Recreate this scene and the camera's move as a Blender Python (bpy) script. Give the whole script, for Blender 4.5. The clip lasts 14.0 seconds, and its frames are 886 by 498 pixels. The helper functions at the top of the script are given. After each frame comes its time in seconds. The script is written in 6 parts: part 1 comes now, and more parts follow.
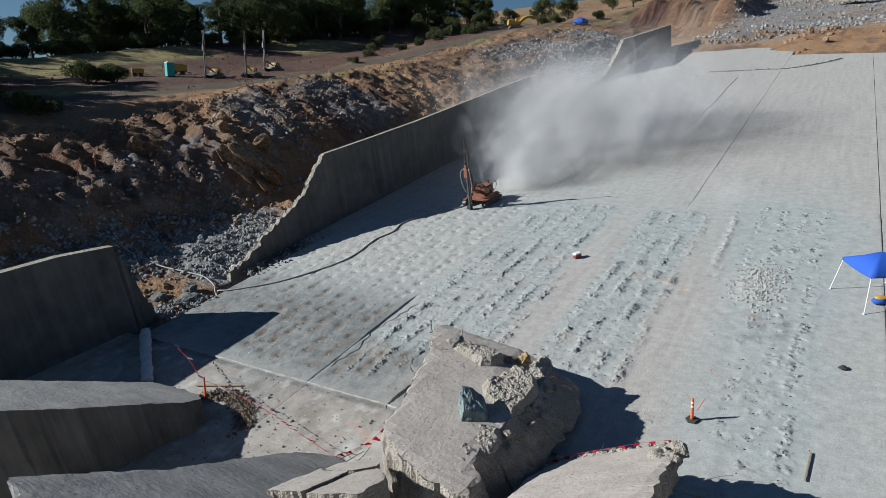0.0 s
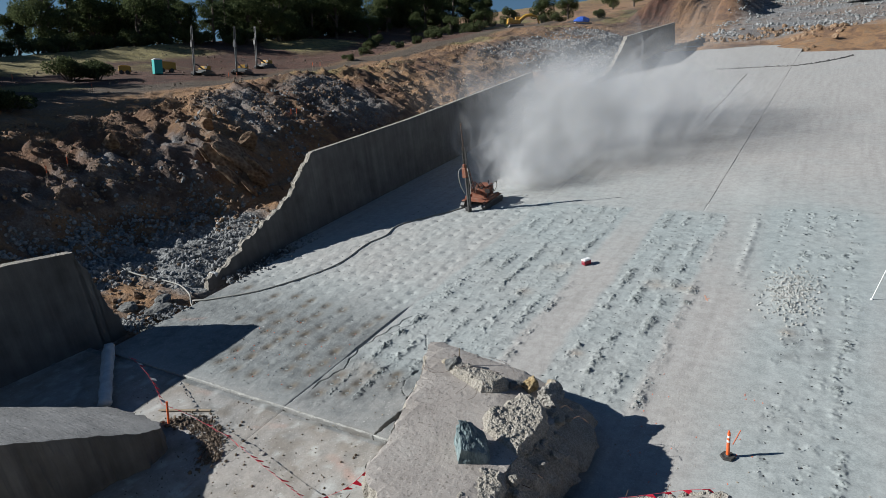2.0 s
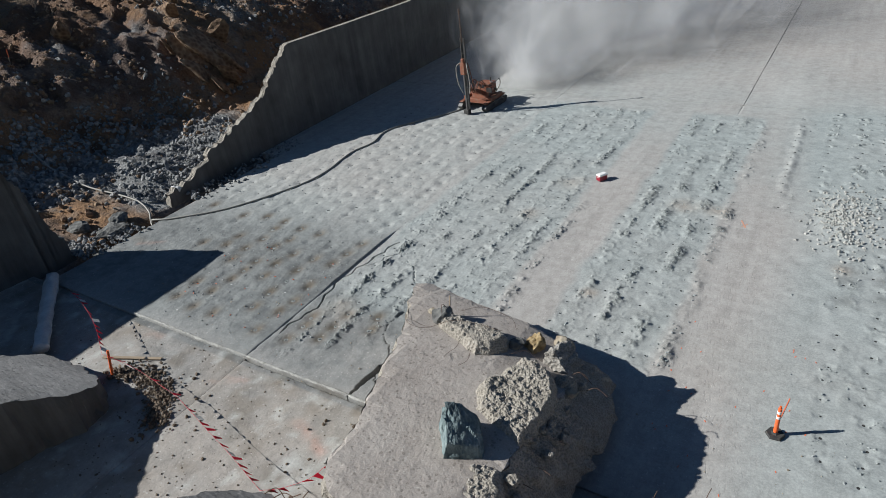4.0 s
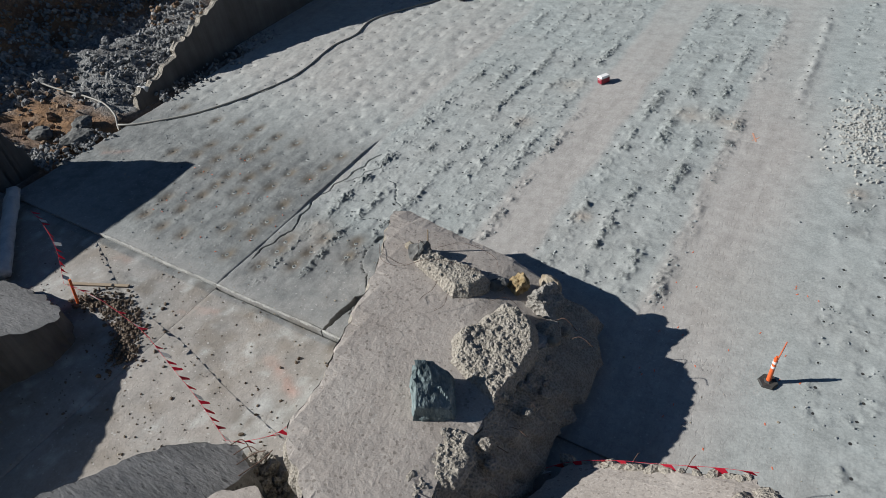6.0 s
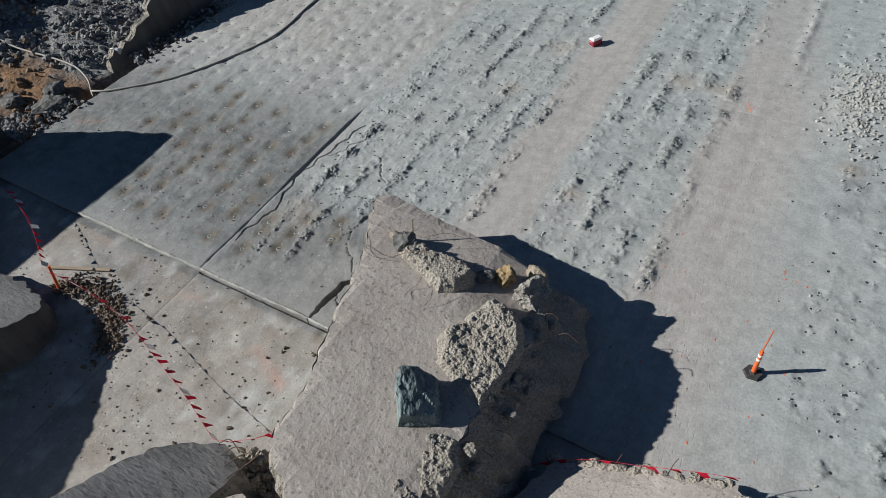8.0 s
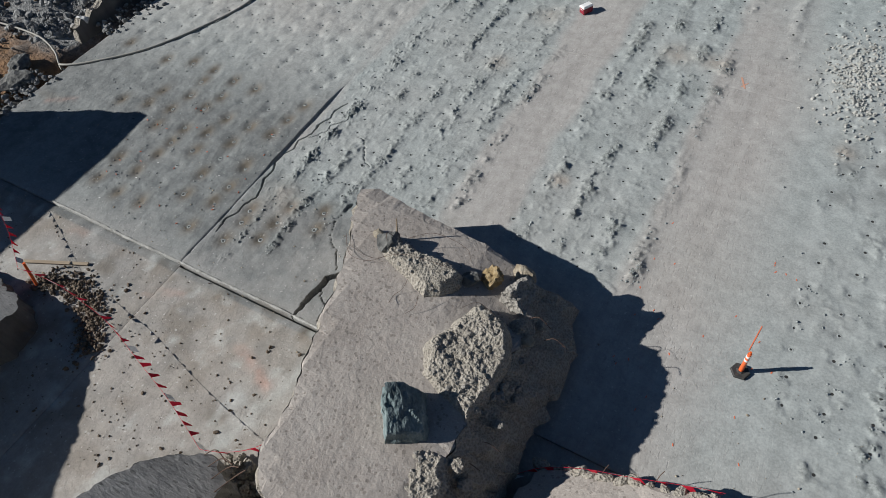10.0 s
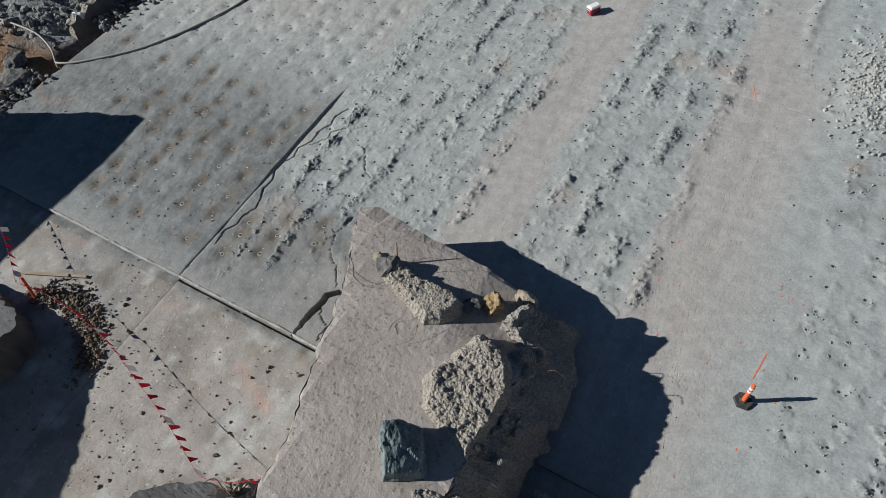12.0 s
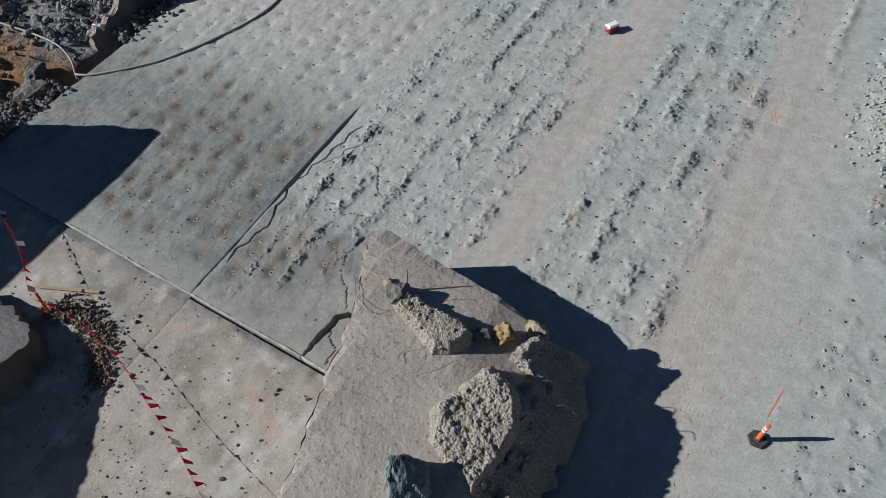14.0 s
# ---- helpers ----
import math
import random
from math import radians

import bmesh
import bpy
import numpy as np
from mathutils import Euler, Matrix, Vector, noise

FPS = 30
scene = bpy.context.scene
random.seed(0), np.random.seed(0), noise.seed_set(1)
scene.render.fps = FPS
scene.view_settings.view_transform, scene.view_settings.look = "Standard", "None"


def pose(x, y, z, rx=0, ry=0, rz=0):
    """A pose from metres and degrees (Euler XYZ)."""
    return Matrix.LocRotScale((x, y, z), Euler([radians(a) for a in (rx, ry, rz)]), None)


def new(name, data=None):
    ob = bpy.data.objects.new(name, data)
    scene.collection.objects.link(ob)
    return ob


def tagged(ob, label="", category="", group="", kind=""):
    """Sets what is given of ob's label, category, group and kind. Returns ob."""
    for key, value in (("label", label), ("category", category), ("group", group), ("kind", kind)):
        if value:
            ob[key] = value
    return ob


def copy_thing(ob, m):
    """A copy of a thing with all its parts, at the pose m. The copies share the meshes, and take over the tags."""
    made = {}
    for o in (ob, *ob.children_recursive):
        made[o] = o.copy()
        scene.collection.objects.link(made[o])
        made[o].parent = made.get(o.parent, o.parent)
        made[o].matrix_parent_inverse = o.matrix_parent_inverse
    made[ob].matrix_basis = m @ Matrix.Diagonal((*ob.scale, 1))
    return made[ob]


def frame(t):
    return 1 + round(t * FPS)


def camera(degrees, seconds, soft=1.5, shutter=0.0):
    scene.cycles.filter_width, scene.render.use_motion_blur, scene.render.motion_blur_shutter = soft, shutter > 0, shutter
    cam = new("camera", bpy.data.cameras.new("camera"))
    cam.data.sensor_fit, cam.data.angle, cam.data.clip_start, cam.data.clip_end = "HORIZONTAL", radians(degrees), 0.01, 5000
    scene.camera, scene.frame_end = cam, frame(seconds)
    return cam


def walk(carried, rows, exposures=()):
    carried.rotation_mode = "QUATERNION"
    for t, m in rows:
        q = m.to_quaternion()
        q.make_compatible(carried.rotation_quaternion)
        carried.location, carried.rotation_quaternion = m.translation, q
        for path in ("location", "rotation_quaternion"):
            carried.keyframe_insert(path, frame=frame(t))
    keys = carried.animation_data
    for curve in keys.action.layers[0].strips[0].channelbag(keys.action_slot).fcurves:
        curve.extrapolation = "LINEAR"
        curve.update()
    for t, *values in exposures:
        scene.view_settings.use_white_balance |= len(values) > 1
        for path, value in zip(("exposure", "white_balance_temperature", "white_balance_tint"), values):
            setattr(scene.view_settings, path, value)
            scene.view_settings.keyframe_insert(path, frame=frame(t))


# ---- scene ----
cam = camera(69.49, 14.0, soft=0.85)
EYE, TILT = 12.461, -11.5
ROWS = [
    (0.0, 0.000, 0.000, 0.000, -0.000, 0.000, 0.000),
    (0.5, 0.043, 0.565, -0.153, -0.034, 0.037, 0.002),
    (1.0, 0.107, 1.345, -0.138, -0.031, 0.085, 0.012),
    (1.5, 0.134, 2.343, 0.000, -0.049, 0.137, 0.040),
    (2.0, 0.184, 3.602, 0.202, -0.065, 0.213, 0.059),
    (2.5, 0.255, 4.967, 0.405, -0.032, -0.905, 0.075),
    (3.0, 0.343, 6.331, 0.661, 0.004, -3.567, 0.056),
    (5.5, 1.255, 10.349, 1.901, 0.351, -17.297, -0.023),
    (6.0, 1.384, 10.583, 2.247, 0.344, -19.899, -0.002),
    (6.5, 1.493, 10.791, 2.585, 0.379, -21.693, 0.031),
    (7.0, 1.527, 10.995, 2.906, 0.204, -22.935, 0.097),
    (7.5, 1.551, 11.222, 3.205, -0.094, -24.210, 0.171),
    (8.0, 1.579, 11.487, 3.488, -0.520, -25.479, 0.265),
    (8.5, 1.591, 11.798, 3.793, -1.260, -26.673, 0.364),
    (11.0, 1.829, 13.107, 5.229, -1.714, -32.607, 0.542),
    (11.5, 1.846, 13.366, 5.492, -1.532, -33.005, 0.523),
    (12.0, 1.869, 13.577, 5.703, -1.174, -32.996, 0.474),
    (12.5, 1.876, 13.745, 5.836, -0.848, -32.967, 0.446),
    (13.0, 1.926, 13.883, 5.955, -0.435, -32.949, 0.444),
    (13.5, 1.969, 13.998, 6.086, 0.045, -32.921, 0.410),
    (14.0, 2.005, 14.107, 6.216, 0.572, -32.900, 0.362),
]
walk(cam, [(t, pose(0, 0, EYE, TILT) @ pose(x, y, z, 90 + pitch, roll, yaw)) for t, x, y, z, yaw, pitch, roll in ROWS],
     exposures=[(0.0, 0.6, 6140, 6.5), (3.0, 0.54, 6160, 6.5), (5.5, 0.42, 6290, 8), (8.5, 0.3, 6310, 8), (14.0, 0.27, 6310, 8)])

# ---- world, sun, exposure ----
CHUTE = Matrix.Translation((-2.415, 26.539, 0.0)) @ pose(0, 0, 0, 12.09, 0, -31.742)
SLOPE_SIN, SLOPE_COS = math.sin(radians(12.09)), math.cos(radians(12.09))
SUN_TRAVEL = (CHUTE.to_3x3() @ Vector((1.47, 0.84, -1.0))).normalized()
sun_data = bpy.data.lights.new("sun", "SUN")
sun_data.energy, sun_data.angle, sun_data.color = 5.0, radians(0.53), (1.0, 0.965, 0.92)
sun = new("sun", sun_data)
sun.rotation_mode = "QUATERNION"
sun.rotation_quaternion = SUN_TRAVEL.to_track_quat("-Z", "Y")
world = bpy.data.worlds.new("world")
scene.world = world
world.use_nodes = True
wn = world.node_tree
sky = wn.nodes.new("ShaderNodeTexSky")
sky.sky_type, sky.sun_disc = "NISHITA", False
sky.sun_elevation = math.asin(-SUN_TRAVEL.z)
sky.sun_rotation = math.atan2(-SUN_TRAVEL.x, -SUN_TRAVEL.y)
sky.air_density, sky.dust_density, sky.ozone_density = 1.0, 0.0, 5.0
wn.links.new(sky.outputs[0], wn.nodes["Background"].inputs[0])
wn.nodes["Background"].inputs[1].default_value = 0.034


# ---- materials ----
def ramp_node(nt, fac, stops):
    r = nt.nodes.new("ShaderNodeValToRGB")
    while len(r.color_ramp.elements) < len(stops):
        r.color_ramp.elements.new(0.5)
    for e, (p, c) in zip(r.color_ramp.elements, stops):
        e.position = p
        e.color = (*c, 1) if len(c) == 3 else c
    nt.links.new(fac, r.inputs[0])
    return r.outputs[0]


def noise_node(nt, vec, scale, detail=4.0, rough=0.55, dist=0.0):
    n = nt.nodes.new("ShaderNodeTexNoise")
    n.inputs["Scale"].default_value, n.inputs["Detail"].default_value = scale, detail
    n.inputs["Roughness"].default_value, n.inputs["Distortion"].default_value = rough, dist
    if vec is not None:
        nt.links.new(vec, n.inputs["Vector"])
    return n.outputs["Fac"]


def mix_node(nt, fac, c1, c2, mode="MIX"):
    m = nt.nodes.new("ShaderNodeMix")
    m.data_type, m.blend_type = "RGBA", mode
    for sock, v in ((m.inputs[0], fac), (m.inputs[6], c1), (m.inputs[7], c2)):
        if isinstance(v, (int, float)):
            sock.default_value = v
        elif isinstance(v, tuple):
            sock.default_value = (*v, 1)
        else:
            nt.links.new(v, sock)
    return m.outputs[2]


def math_node(nt, op, x, y=0.0, clamp=False):
    m = nt.nodes.new("ShaderNodeMath")
    m.operation, m.use_clamp = op, clamp
    for sock, v in zip(m.inputs, (x, y)):
        if isinstance(v, (int, float)):
            sock.default_value = v
        else:
            nt.links.new(v, sock)
    return m.outputs[0]


def attr_node(nt, name):
    n = nt.nodes.new("ShaderNodeAttribute")
    n.attribute_name = name
    return n.outputs["Fac"]


def coord(nt, scale=(1, 1, 1), kind="Object"):
    tc = nt.nodes.new("ShaderNodeTexCoord")
    mp = nt.nodes.new("ShaderNodeMapping")
    mp.inputs["Scale"].default_value = scale
    nt.links.new(tc.outputs[kind], mp.inputs[0])
    return mp.outputs[0]


def base(name):
    m = bpy.data.materials.new(name)
    m.use_nodes = True
    return m, m.node_tree, m.node_tree.nodes["Principled BSDF"]


def finish(nt, bsdf, colour, rough, height=None, strength=0.4, distance=0.03, metal=0.0):
    if isinstance(colour, tuple):
        bsdf.inputs["Base Color"].default_value = (*colour, 1)
    else:
        nt.links.new(colour, bsdf.inputs["Base Color"])
    if isinstance(rough, (int, float)):
        bsdf.inputs["Roughness"].default_value = rough
    else:
        nt.links.new(rough, bsdf.inputs["Roughness"])
    bsdf.inputs["Metallic"].default_value = metal
    if height is not None:
        b = nt.nodes.new("ShaderNodeBump")
        b.inputs["Strength"].default_value, b.inputs["Distance"].default_value = strength, distance
        nt.links.new(height, b.inputs["Height"])
        nt.links.new(b.outputs[0], bsdf.inputs["Normal"])


def mottled(name, colours, scale=1.5, rough=0.85, fine=25.0, bump=0.4, dist=0.02, metal=0.0, stretch=(1, 1, 1), vary=0.0):
    """A surface mottled at two scales, from a dark to a light tone."""
    m, nt, bs = base(name)
    v = coord(nt, stretch)
    big, small = noise_node(nt, v, scale, 5), noise_node(nt, v, fine, 4, 0.65)
    f = math_node(nt, "ADD", math_node(nt, "MULTIPLY", big, 0.65), math_node(nt, "MULTIPLY", small, 0.35))
    n = len(colours)
    c = ramp_node(nt, f, [(0.3 + 0.4 * i / max(1, n - 1), col) for i, col in enumerate(colours)])
    if vary:
        oi = nt.nodes.new("ShaderNodeObjectInfo")
        s = math_node(nt, "ADD", math_node(nt, "MULTIPLY", oi.outputs["Random"], vary), 1.0 - vary / 2)
        hs = nt.nodes.new("ShaderNodeHueSaturation")
        nt.links.new(s, hs.inputs["Value"])
        nt.links.new(c, hs.inputs["Color"])
        c = hs.outputs[0]
    finish(nt, bs, c, rough, small if bump else None, bump, dist, metal)
    return m


def floor_material():
    m, nt, bs = base("chute_concrete")
    v = coord(nt)
    streak = noise_node(nt, coord(nt, (2.2, 0.12, 1.0)), 1.0, 5, 0.6)
    big, mid = noise_node(nt, v, 0.22, 5), noise_node(nt, v, 1.6, 6, 0.6)
    fine, grit = noise_node(nt, v, 14.0, 5, 0.7), noise_node(nt, v, 60.0, 3, 0.7)
    score = noise_node(nt, coord(nt, (13.0, 3.6, 6.0)), 1.0, 4, 0.65, 0.4)
    crumb = noise_node(nt, v, 16.0, 5, 0.75)
    bare = ramp_node(nt, math_node(nt, "ADD", math_node(nt, "MULTIPLY", streak, 0.5), math_node(nt, "MULTIPLY", mid, 0.5)),
                     [(0.32, (0.285, 0.268, 0.25)), (0.5, (0.352, 0.334, 0.313)), (0.68, (0.405, 0.388, 0.366))])
    dusty = ramp_node(nt, math_node(nt, "ADD", math_node(nt, "MULTIPLY", mid, 0.6), math_node(nt, "MULTIPLY", fine, 0.4)),
                      [(0.3, (0.225, 0.246, 0.239)), (0.5, (0.312, 0.337, 0.328)), (0.7, (0.387, 0.413, 0.402))])
    d = math_node(nt, "ADD", attr_node(nt, "dust"), math_node(nt, "MULTIPLY", math_node(nt, "SUBTRACT", big, 0.5), 1.1), True)
    c = mix_node(nt, d, bare, dusty)
    worn_dark = math_node(nt, "MULTIPLY", attr_node(nt, "worn_dark"), math_node(nt, "ADD", math_node(nt, "MULTIPLY", mid, 1.9), -0.05), True)
    c = mix_node(nt, worn_dark, c, (0.135, 0.142, 0.14))
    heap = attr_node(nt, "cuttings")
    # Cuttings' own darker tone, plus shade between the crumbs put into the colour.
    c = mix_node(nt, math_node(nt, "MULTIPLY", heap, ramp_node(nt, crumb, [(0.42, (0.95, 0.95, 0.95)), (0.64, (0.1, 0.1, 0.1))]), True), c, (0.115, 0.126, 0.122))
    stain = math_node(nt, "MULTIPLY", attr_node(nt, "stain"), math_node(nt, "ADD", fine, 0.6), True)
    c = mix_node(nt, stain, c, (0.115, 0.097, 0.074))
    mud = math_node(nt, "MULTIPLY", attr_node(nt, "mud"), math_node(nt, "ADD", mid, 0.3), True)
    c = mix_node(nt, mud, c, (0.345, 0.295, 0.245))
    smear = math_node(nt, "MULTIPLY", attr_node(nt, "smear"), math_node(nt, "ADD", mid, 0.2), True)
    c = mix_node(nt, smear, c, (0.46, 0.26, 0.2))
    lime = math_node(nt, "MULTIPLY", attr_node(nt, "lime"), math_node(nt, "ADD", mid, 0.4), True)
    c = mix_node(nt, lime, c, (0.5, 0.51, 0.485))
    speck = math_node(nt, "MULTIPLY", math_node(nt, "GREATER_THAN", grit, 0.68), 0.3)
    c = mix_node(nt, speck, c, (0.2, 0.19, 0.17))
    scored = math_node(nt, "MULTIPLY", ramp_node(nt, score, [(0.34, (1, 1, 1)), (0.44, (0, 0, 0))]), math_node(nt, "SUBTRACT", 1.0, d), True)
    c = mix_node(nt, math_node(nt, "MULTIPLY", scored, 0.28), c, (0.22, 0.2, 0.18))
    pale = math_node(nt, "MULTIPLY", math_node(nt, "GREATER_THAN", noise_node(nt, v, 9.0, 2, 0.5), 0.69), math_node(nt, "SUBTRACT", 0.6, math_node(nt, "MULTIPLY", d, 0.5)), True)
    c = mix_node(nt, pale, c, (0.52, 0.5, 0.47))
    c = mix_node(nt, 0.26, c, ramp_node(nt, noise_node(nt, v, 3.4, 6, 0.7, 0.3), [(0.34, (0.3, 0.3, 0.3)), (0.66, (0.7, 0.7, 0.7))]), "OVERLAY")
    grain = math_node(nt, "ADD", math_node(nt, "MULTIPLY", fine, 0.65), math_node(nt, "MULTIPLY", grit, 0.35))
    c = mix_node(nt, 0.3, c, ramp_node(nt, grain, [(0.32, (0.25, 0.25, 0.25)), (0.68, (0.75, 0.75, 0.75))]), "OVERLAY")
    h = math_node(nt, "ADD", math_node(nt, "MULTIPLY", fine, 0.38), math_node(nt, "MULTIPLY", noise_node(nt, v, 4.5, 5, 0.65), 0.3))
    h = math_node(nt, "SUBTRACT", h, math_node(nt, "MULTIPLY", scored, 0.35))
    h = math_node(nt, "ADD", h, math_node(nt, "MULTIPLY", heap, math_node(nt, "MULTIPLY", crumb, 3.0)))
    pocked = math_node(nt, "MULTIPLY", math_node(nt, "ADD", attr_node(nt, "worn_dark"), attr_node(nt, "mud"), True), noise_node(nt, v, 6.5, 6, 0.75, 0.5))
    h = math_node(nt, "ADD", h, math_node(nt, "MULTIPLY", pocked, 1.6))
    finish(nt, bs, c, 0.92, h, 0.4, 0.045)
    return m


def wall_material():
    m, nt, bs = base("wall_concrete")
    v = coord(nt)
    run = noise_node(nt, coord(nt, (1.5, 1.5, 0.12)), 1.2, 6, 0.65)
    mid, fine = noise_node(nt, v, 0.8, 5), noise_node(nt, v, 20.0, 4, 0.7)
    # Shade on the walls and one slab's sides is partly in these tones.
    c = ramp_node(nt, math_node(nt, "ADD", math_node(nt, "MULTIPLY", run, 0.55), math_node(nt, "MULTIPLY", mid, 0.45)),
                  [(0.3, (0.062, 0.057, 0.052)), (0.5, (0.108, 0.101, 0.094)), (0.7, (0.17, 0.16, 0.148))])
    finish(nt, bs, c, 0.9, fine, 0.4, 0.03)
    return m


def slab_material(name="slab_concrete", tones=((0.27, 0.235, 0.205), (0.36, 0.32, 0.285), (0.43, 0.39, 0.35)), dark=(0.16, 0.135, 0.115), pale=(0.5, 0.46, 0.42), stretch=(1, 1, 1)):
    m, nt, bs = base(name)
    v = coord(nt, stretch)
    mid, fine = noise_node(nt, v, 0.9, 5), noise_node(nt, v, 24.0, 5, 0.75)
    some = noise_node(nt, v, 2.2, 3)
    vor = nt.nodes.new("ShaderNodeTexVoronoi")
    vor.inputs["Scale"].default_value = 6.5
    nt.links.new(v, vor.inputs["Vector"])
    pit = math_node(nt, "LESS_THAN", math_node(nt, "ADD", vor.outputs["Distance"], math_node(nt, "ADD", math_node(nt, "MULTIPLY", fine, 0.14), math_node(nt, "MULTIPLY", some, 0.5))), 0.53)
    c = ramp_node(nt, math_node(nt, "ADD", math_node(nt, "MULTIPLY", mid, 0.6), math_node(nt, "MULTIPLY", fine, 0.4)),
                  [(0.3, tones[0]), (0.5, tones[1]), (0.7, tones[2])])
    # Shade inside the pits is put into the colour over their bump.
    c = mix_node(nt, math_node(nt, "MULTIPLY", pit, 0.55), c, dark)
    c = mix_node(nt, math_node(nt, "MULTIPLY", math_node(nt, "GREATER_THAN", noise_node(nt, v, 11.0, 2, 0.5), 0.67), 0.5), c, pale)
    c = mix_node(nt, 0.16, c, ramp_node(nt, fine, [(0.3, (0.25, 0.25, 0.25)), (0.7, (0.75, 0.75, 0.75))]), "OVERLAY")
    h = math_node(nt, "SUBTRACT", math_node(nt, "ADD", math_node(nt, "MULTIPLY", fine, 0.22), noise_node(nt, v, 5.0, 4, 0.6)), math_node(nt, "MULTIPLY", pit, 1.6))
    finish(nt, bs, c, 0.9, h, 1.0, 0.035)
    return m


def broken_material(name, lo, mid_c, hi, scale=9.0):
    m, nt, bs = base(name)
    v = coord(nt)
    vor = nt.nodes.new("ShaderNodeTexVoronoi")
    vor.inputs["Scale"].default_value = scale
    nt.links.new(v, vor.inputs["Vector"])
    mid, fine = noise_node(nt, v, 2.0, 5), noise_node(nt, v, 30.0, 4, 0.7)
    c = ramp_node(nt, math_node(nt, "ADD", math_node(nt, "MULTIPLY", vor.outputs["Distance"], 0.55), math_node(nt, "MULTIPLY", mid, 0.5)),
                  [(0.25, lo), (0.5, mid_c), (0.8, hi)])
    h = math_node(nt, "ADD", vor.outputs["Distance"], math_node(nt, "MULTIPLY", fine, 0.8))
    finish(nt, bs, c, 0.93, h, 0.9, 0.06)
    return m


def ground_material():
    m, nt, bs = base("cut_hillside")
    v = coord(nt)
    big, mid, fine = noise_node(nt, v, 0.07, 6, 0.6), noise_node(nt, v, 0.6, 6, 0.65), noise_node(nt, v, 6.0, 5, 0.7)
    f = math_node(nt, "ADD", math_node(nt, "MULTIPLY", big, 0.5), math_node(nt, "MULTIPLY", mid, 0.5))
    soil = ramp_node(nt, f, [(0.36, (0.1, 0.06, 0.04)), (0.45, (0.17, 0.1, 0.06)), (0.52, (0.29, 0.165, 0.08)), (0.58, (0.22, 0.145, 0.09)), (0.68, (0.42, 0.3, 0.185))])
    red = ramp_node(nt, mid, [(0.35, (0.035, 0.016, 0.011)), (0.65, (0.105, 0.046, 0.028))])
    stone = ramp_node(nt, math_node(nt, "ADD", math_node(nt, "MULTIPLY", mid, 0.5), math_node(nt, "MULTIPLY", fine, 0.5)),
                      [(0.32, (0.075, 0.08, 0.083)), (0.5, (0.19, 0.193, 0.193)), (0.7, (0.38, 0.375, 0.36))])
    grass = ramp_node(nt, math_node(nt, "ADD", math_node(nt, "MULTIPLY", mid, 0.6), math_node(nt, "MULTIPLY", fine, 0.4)),
                      [(0.35, (0.1, 0.09, 0.032)), (0.6, (0.25, 0.2, 0.078))])
    road = ramp_node(nt, mid, [(0.3, (0.055, 0.04, 0.027)), (0.7, (0.115, 0.085, 0.058))])
    wob = math_node(nt, "MULTIPLY", math_node(nt, "SUBTRACT", mid, 0.5), 2.2)
    c = mix_node(nt, math_node(nt, "ADD", attr_node(nt, "red"), math_node(nt, "MULTIPLY", wob, 0.4), True), soil, red)
    for att, col in (("grass", grass), ("stone", stone), ("road", road)):
        a = attr_node(nt, att)
        mask = math_node(nt, "MULTIPLY", math_node(nt, "ADD", a, math_node(nt, "MULTIPLY", wob, 0.6), True), math_node(nt, "GREATER_THAN", a, 0.02))
        c = mix_node(nt, mask, c, col)
    h = math_node(nt, "ADD", math_node(nt, "MULTIPLY", mid, 2.0), fine)
    c = mix_node(nt, 0.5, c, ramp_node(nt, fine, [(0.3, (0.33, 0.33, 0.33)), (0.7, (0.78, 0.78, 0.78))]), "OVERLAY")
    finish(nt, bs, c, 0.95, h, 1.0, 0.25)
    return m


def plain(name, colour, rough=0.5, metal=0.0, wear=0.15):
    """Paint, plastic or metal with light dirt."""
    m, nt, bs = base(name)
    v = coord(nt)
    f = noise_node(nt, v, 6.0, 5, 0.7)
    dirt = math_node(nt, "MULTIPLY", ramp_node(nt, f, [(0.45, (0, 0, 0)), (0.75, (1, 1, 1))]), wear)
    finish(nt, bs, mix_node(nt, dirt, colour, (0.2, 0.17, 0.13)), rough, f, 0.08, 0.01, metal)
    return m


def leaf_material(name, dark, light):
    m, nt, bs = base(name)
    g = nt.nodes.new("ShaderNodeNewGeometry")
    oi = nt.nodes.new("ShaderNodeObjectInfo")
    f = math_node(nt, "ADD", math_node(nt, "MULTIPLY", g.outputs["Random Per Island"], 0.7), math_node(nt, "MULTIPLY", oi.outputs["Random"], 0.3))
    c = ramp_node(nt, f, [(0.1, dark), (0.9, light)])
    finish(nt, bs, c, 0.95)
    bs.inputs["Specular IOR Level"].default_value = 0.15
    lucent, both = nt.nodes.new("ShaderNodeBsdfTranslucent"), nt.nodes.new("ShaderNodeMixShader")
    both.inputs[0].default_value = 0.4
    nt.links.new(c, lucent.inputs[0])
    nt.links.new(bs.outputs[0], both.inputs[1])
    nt.links.new(lucent.outputs[0], both.inputs[2])
    nt.links.new(both.outputs[0], nt.nodes["Material Output"].inputs[0])
    return m


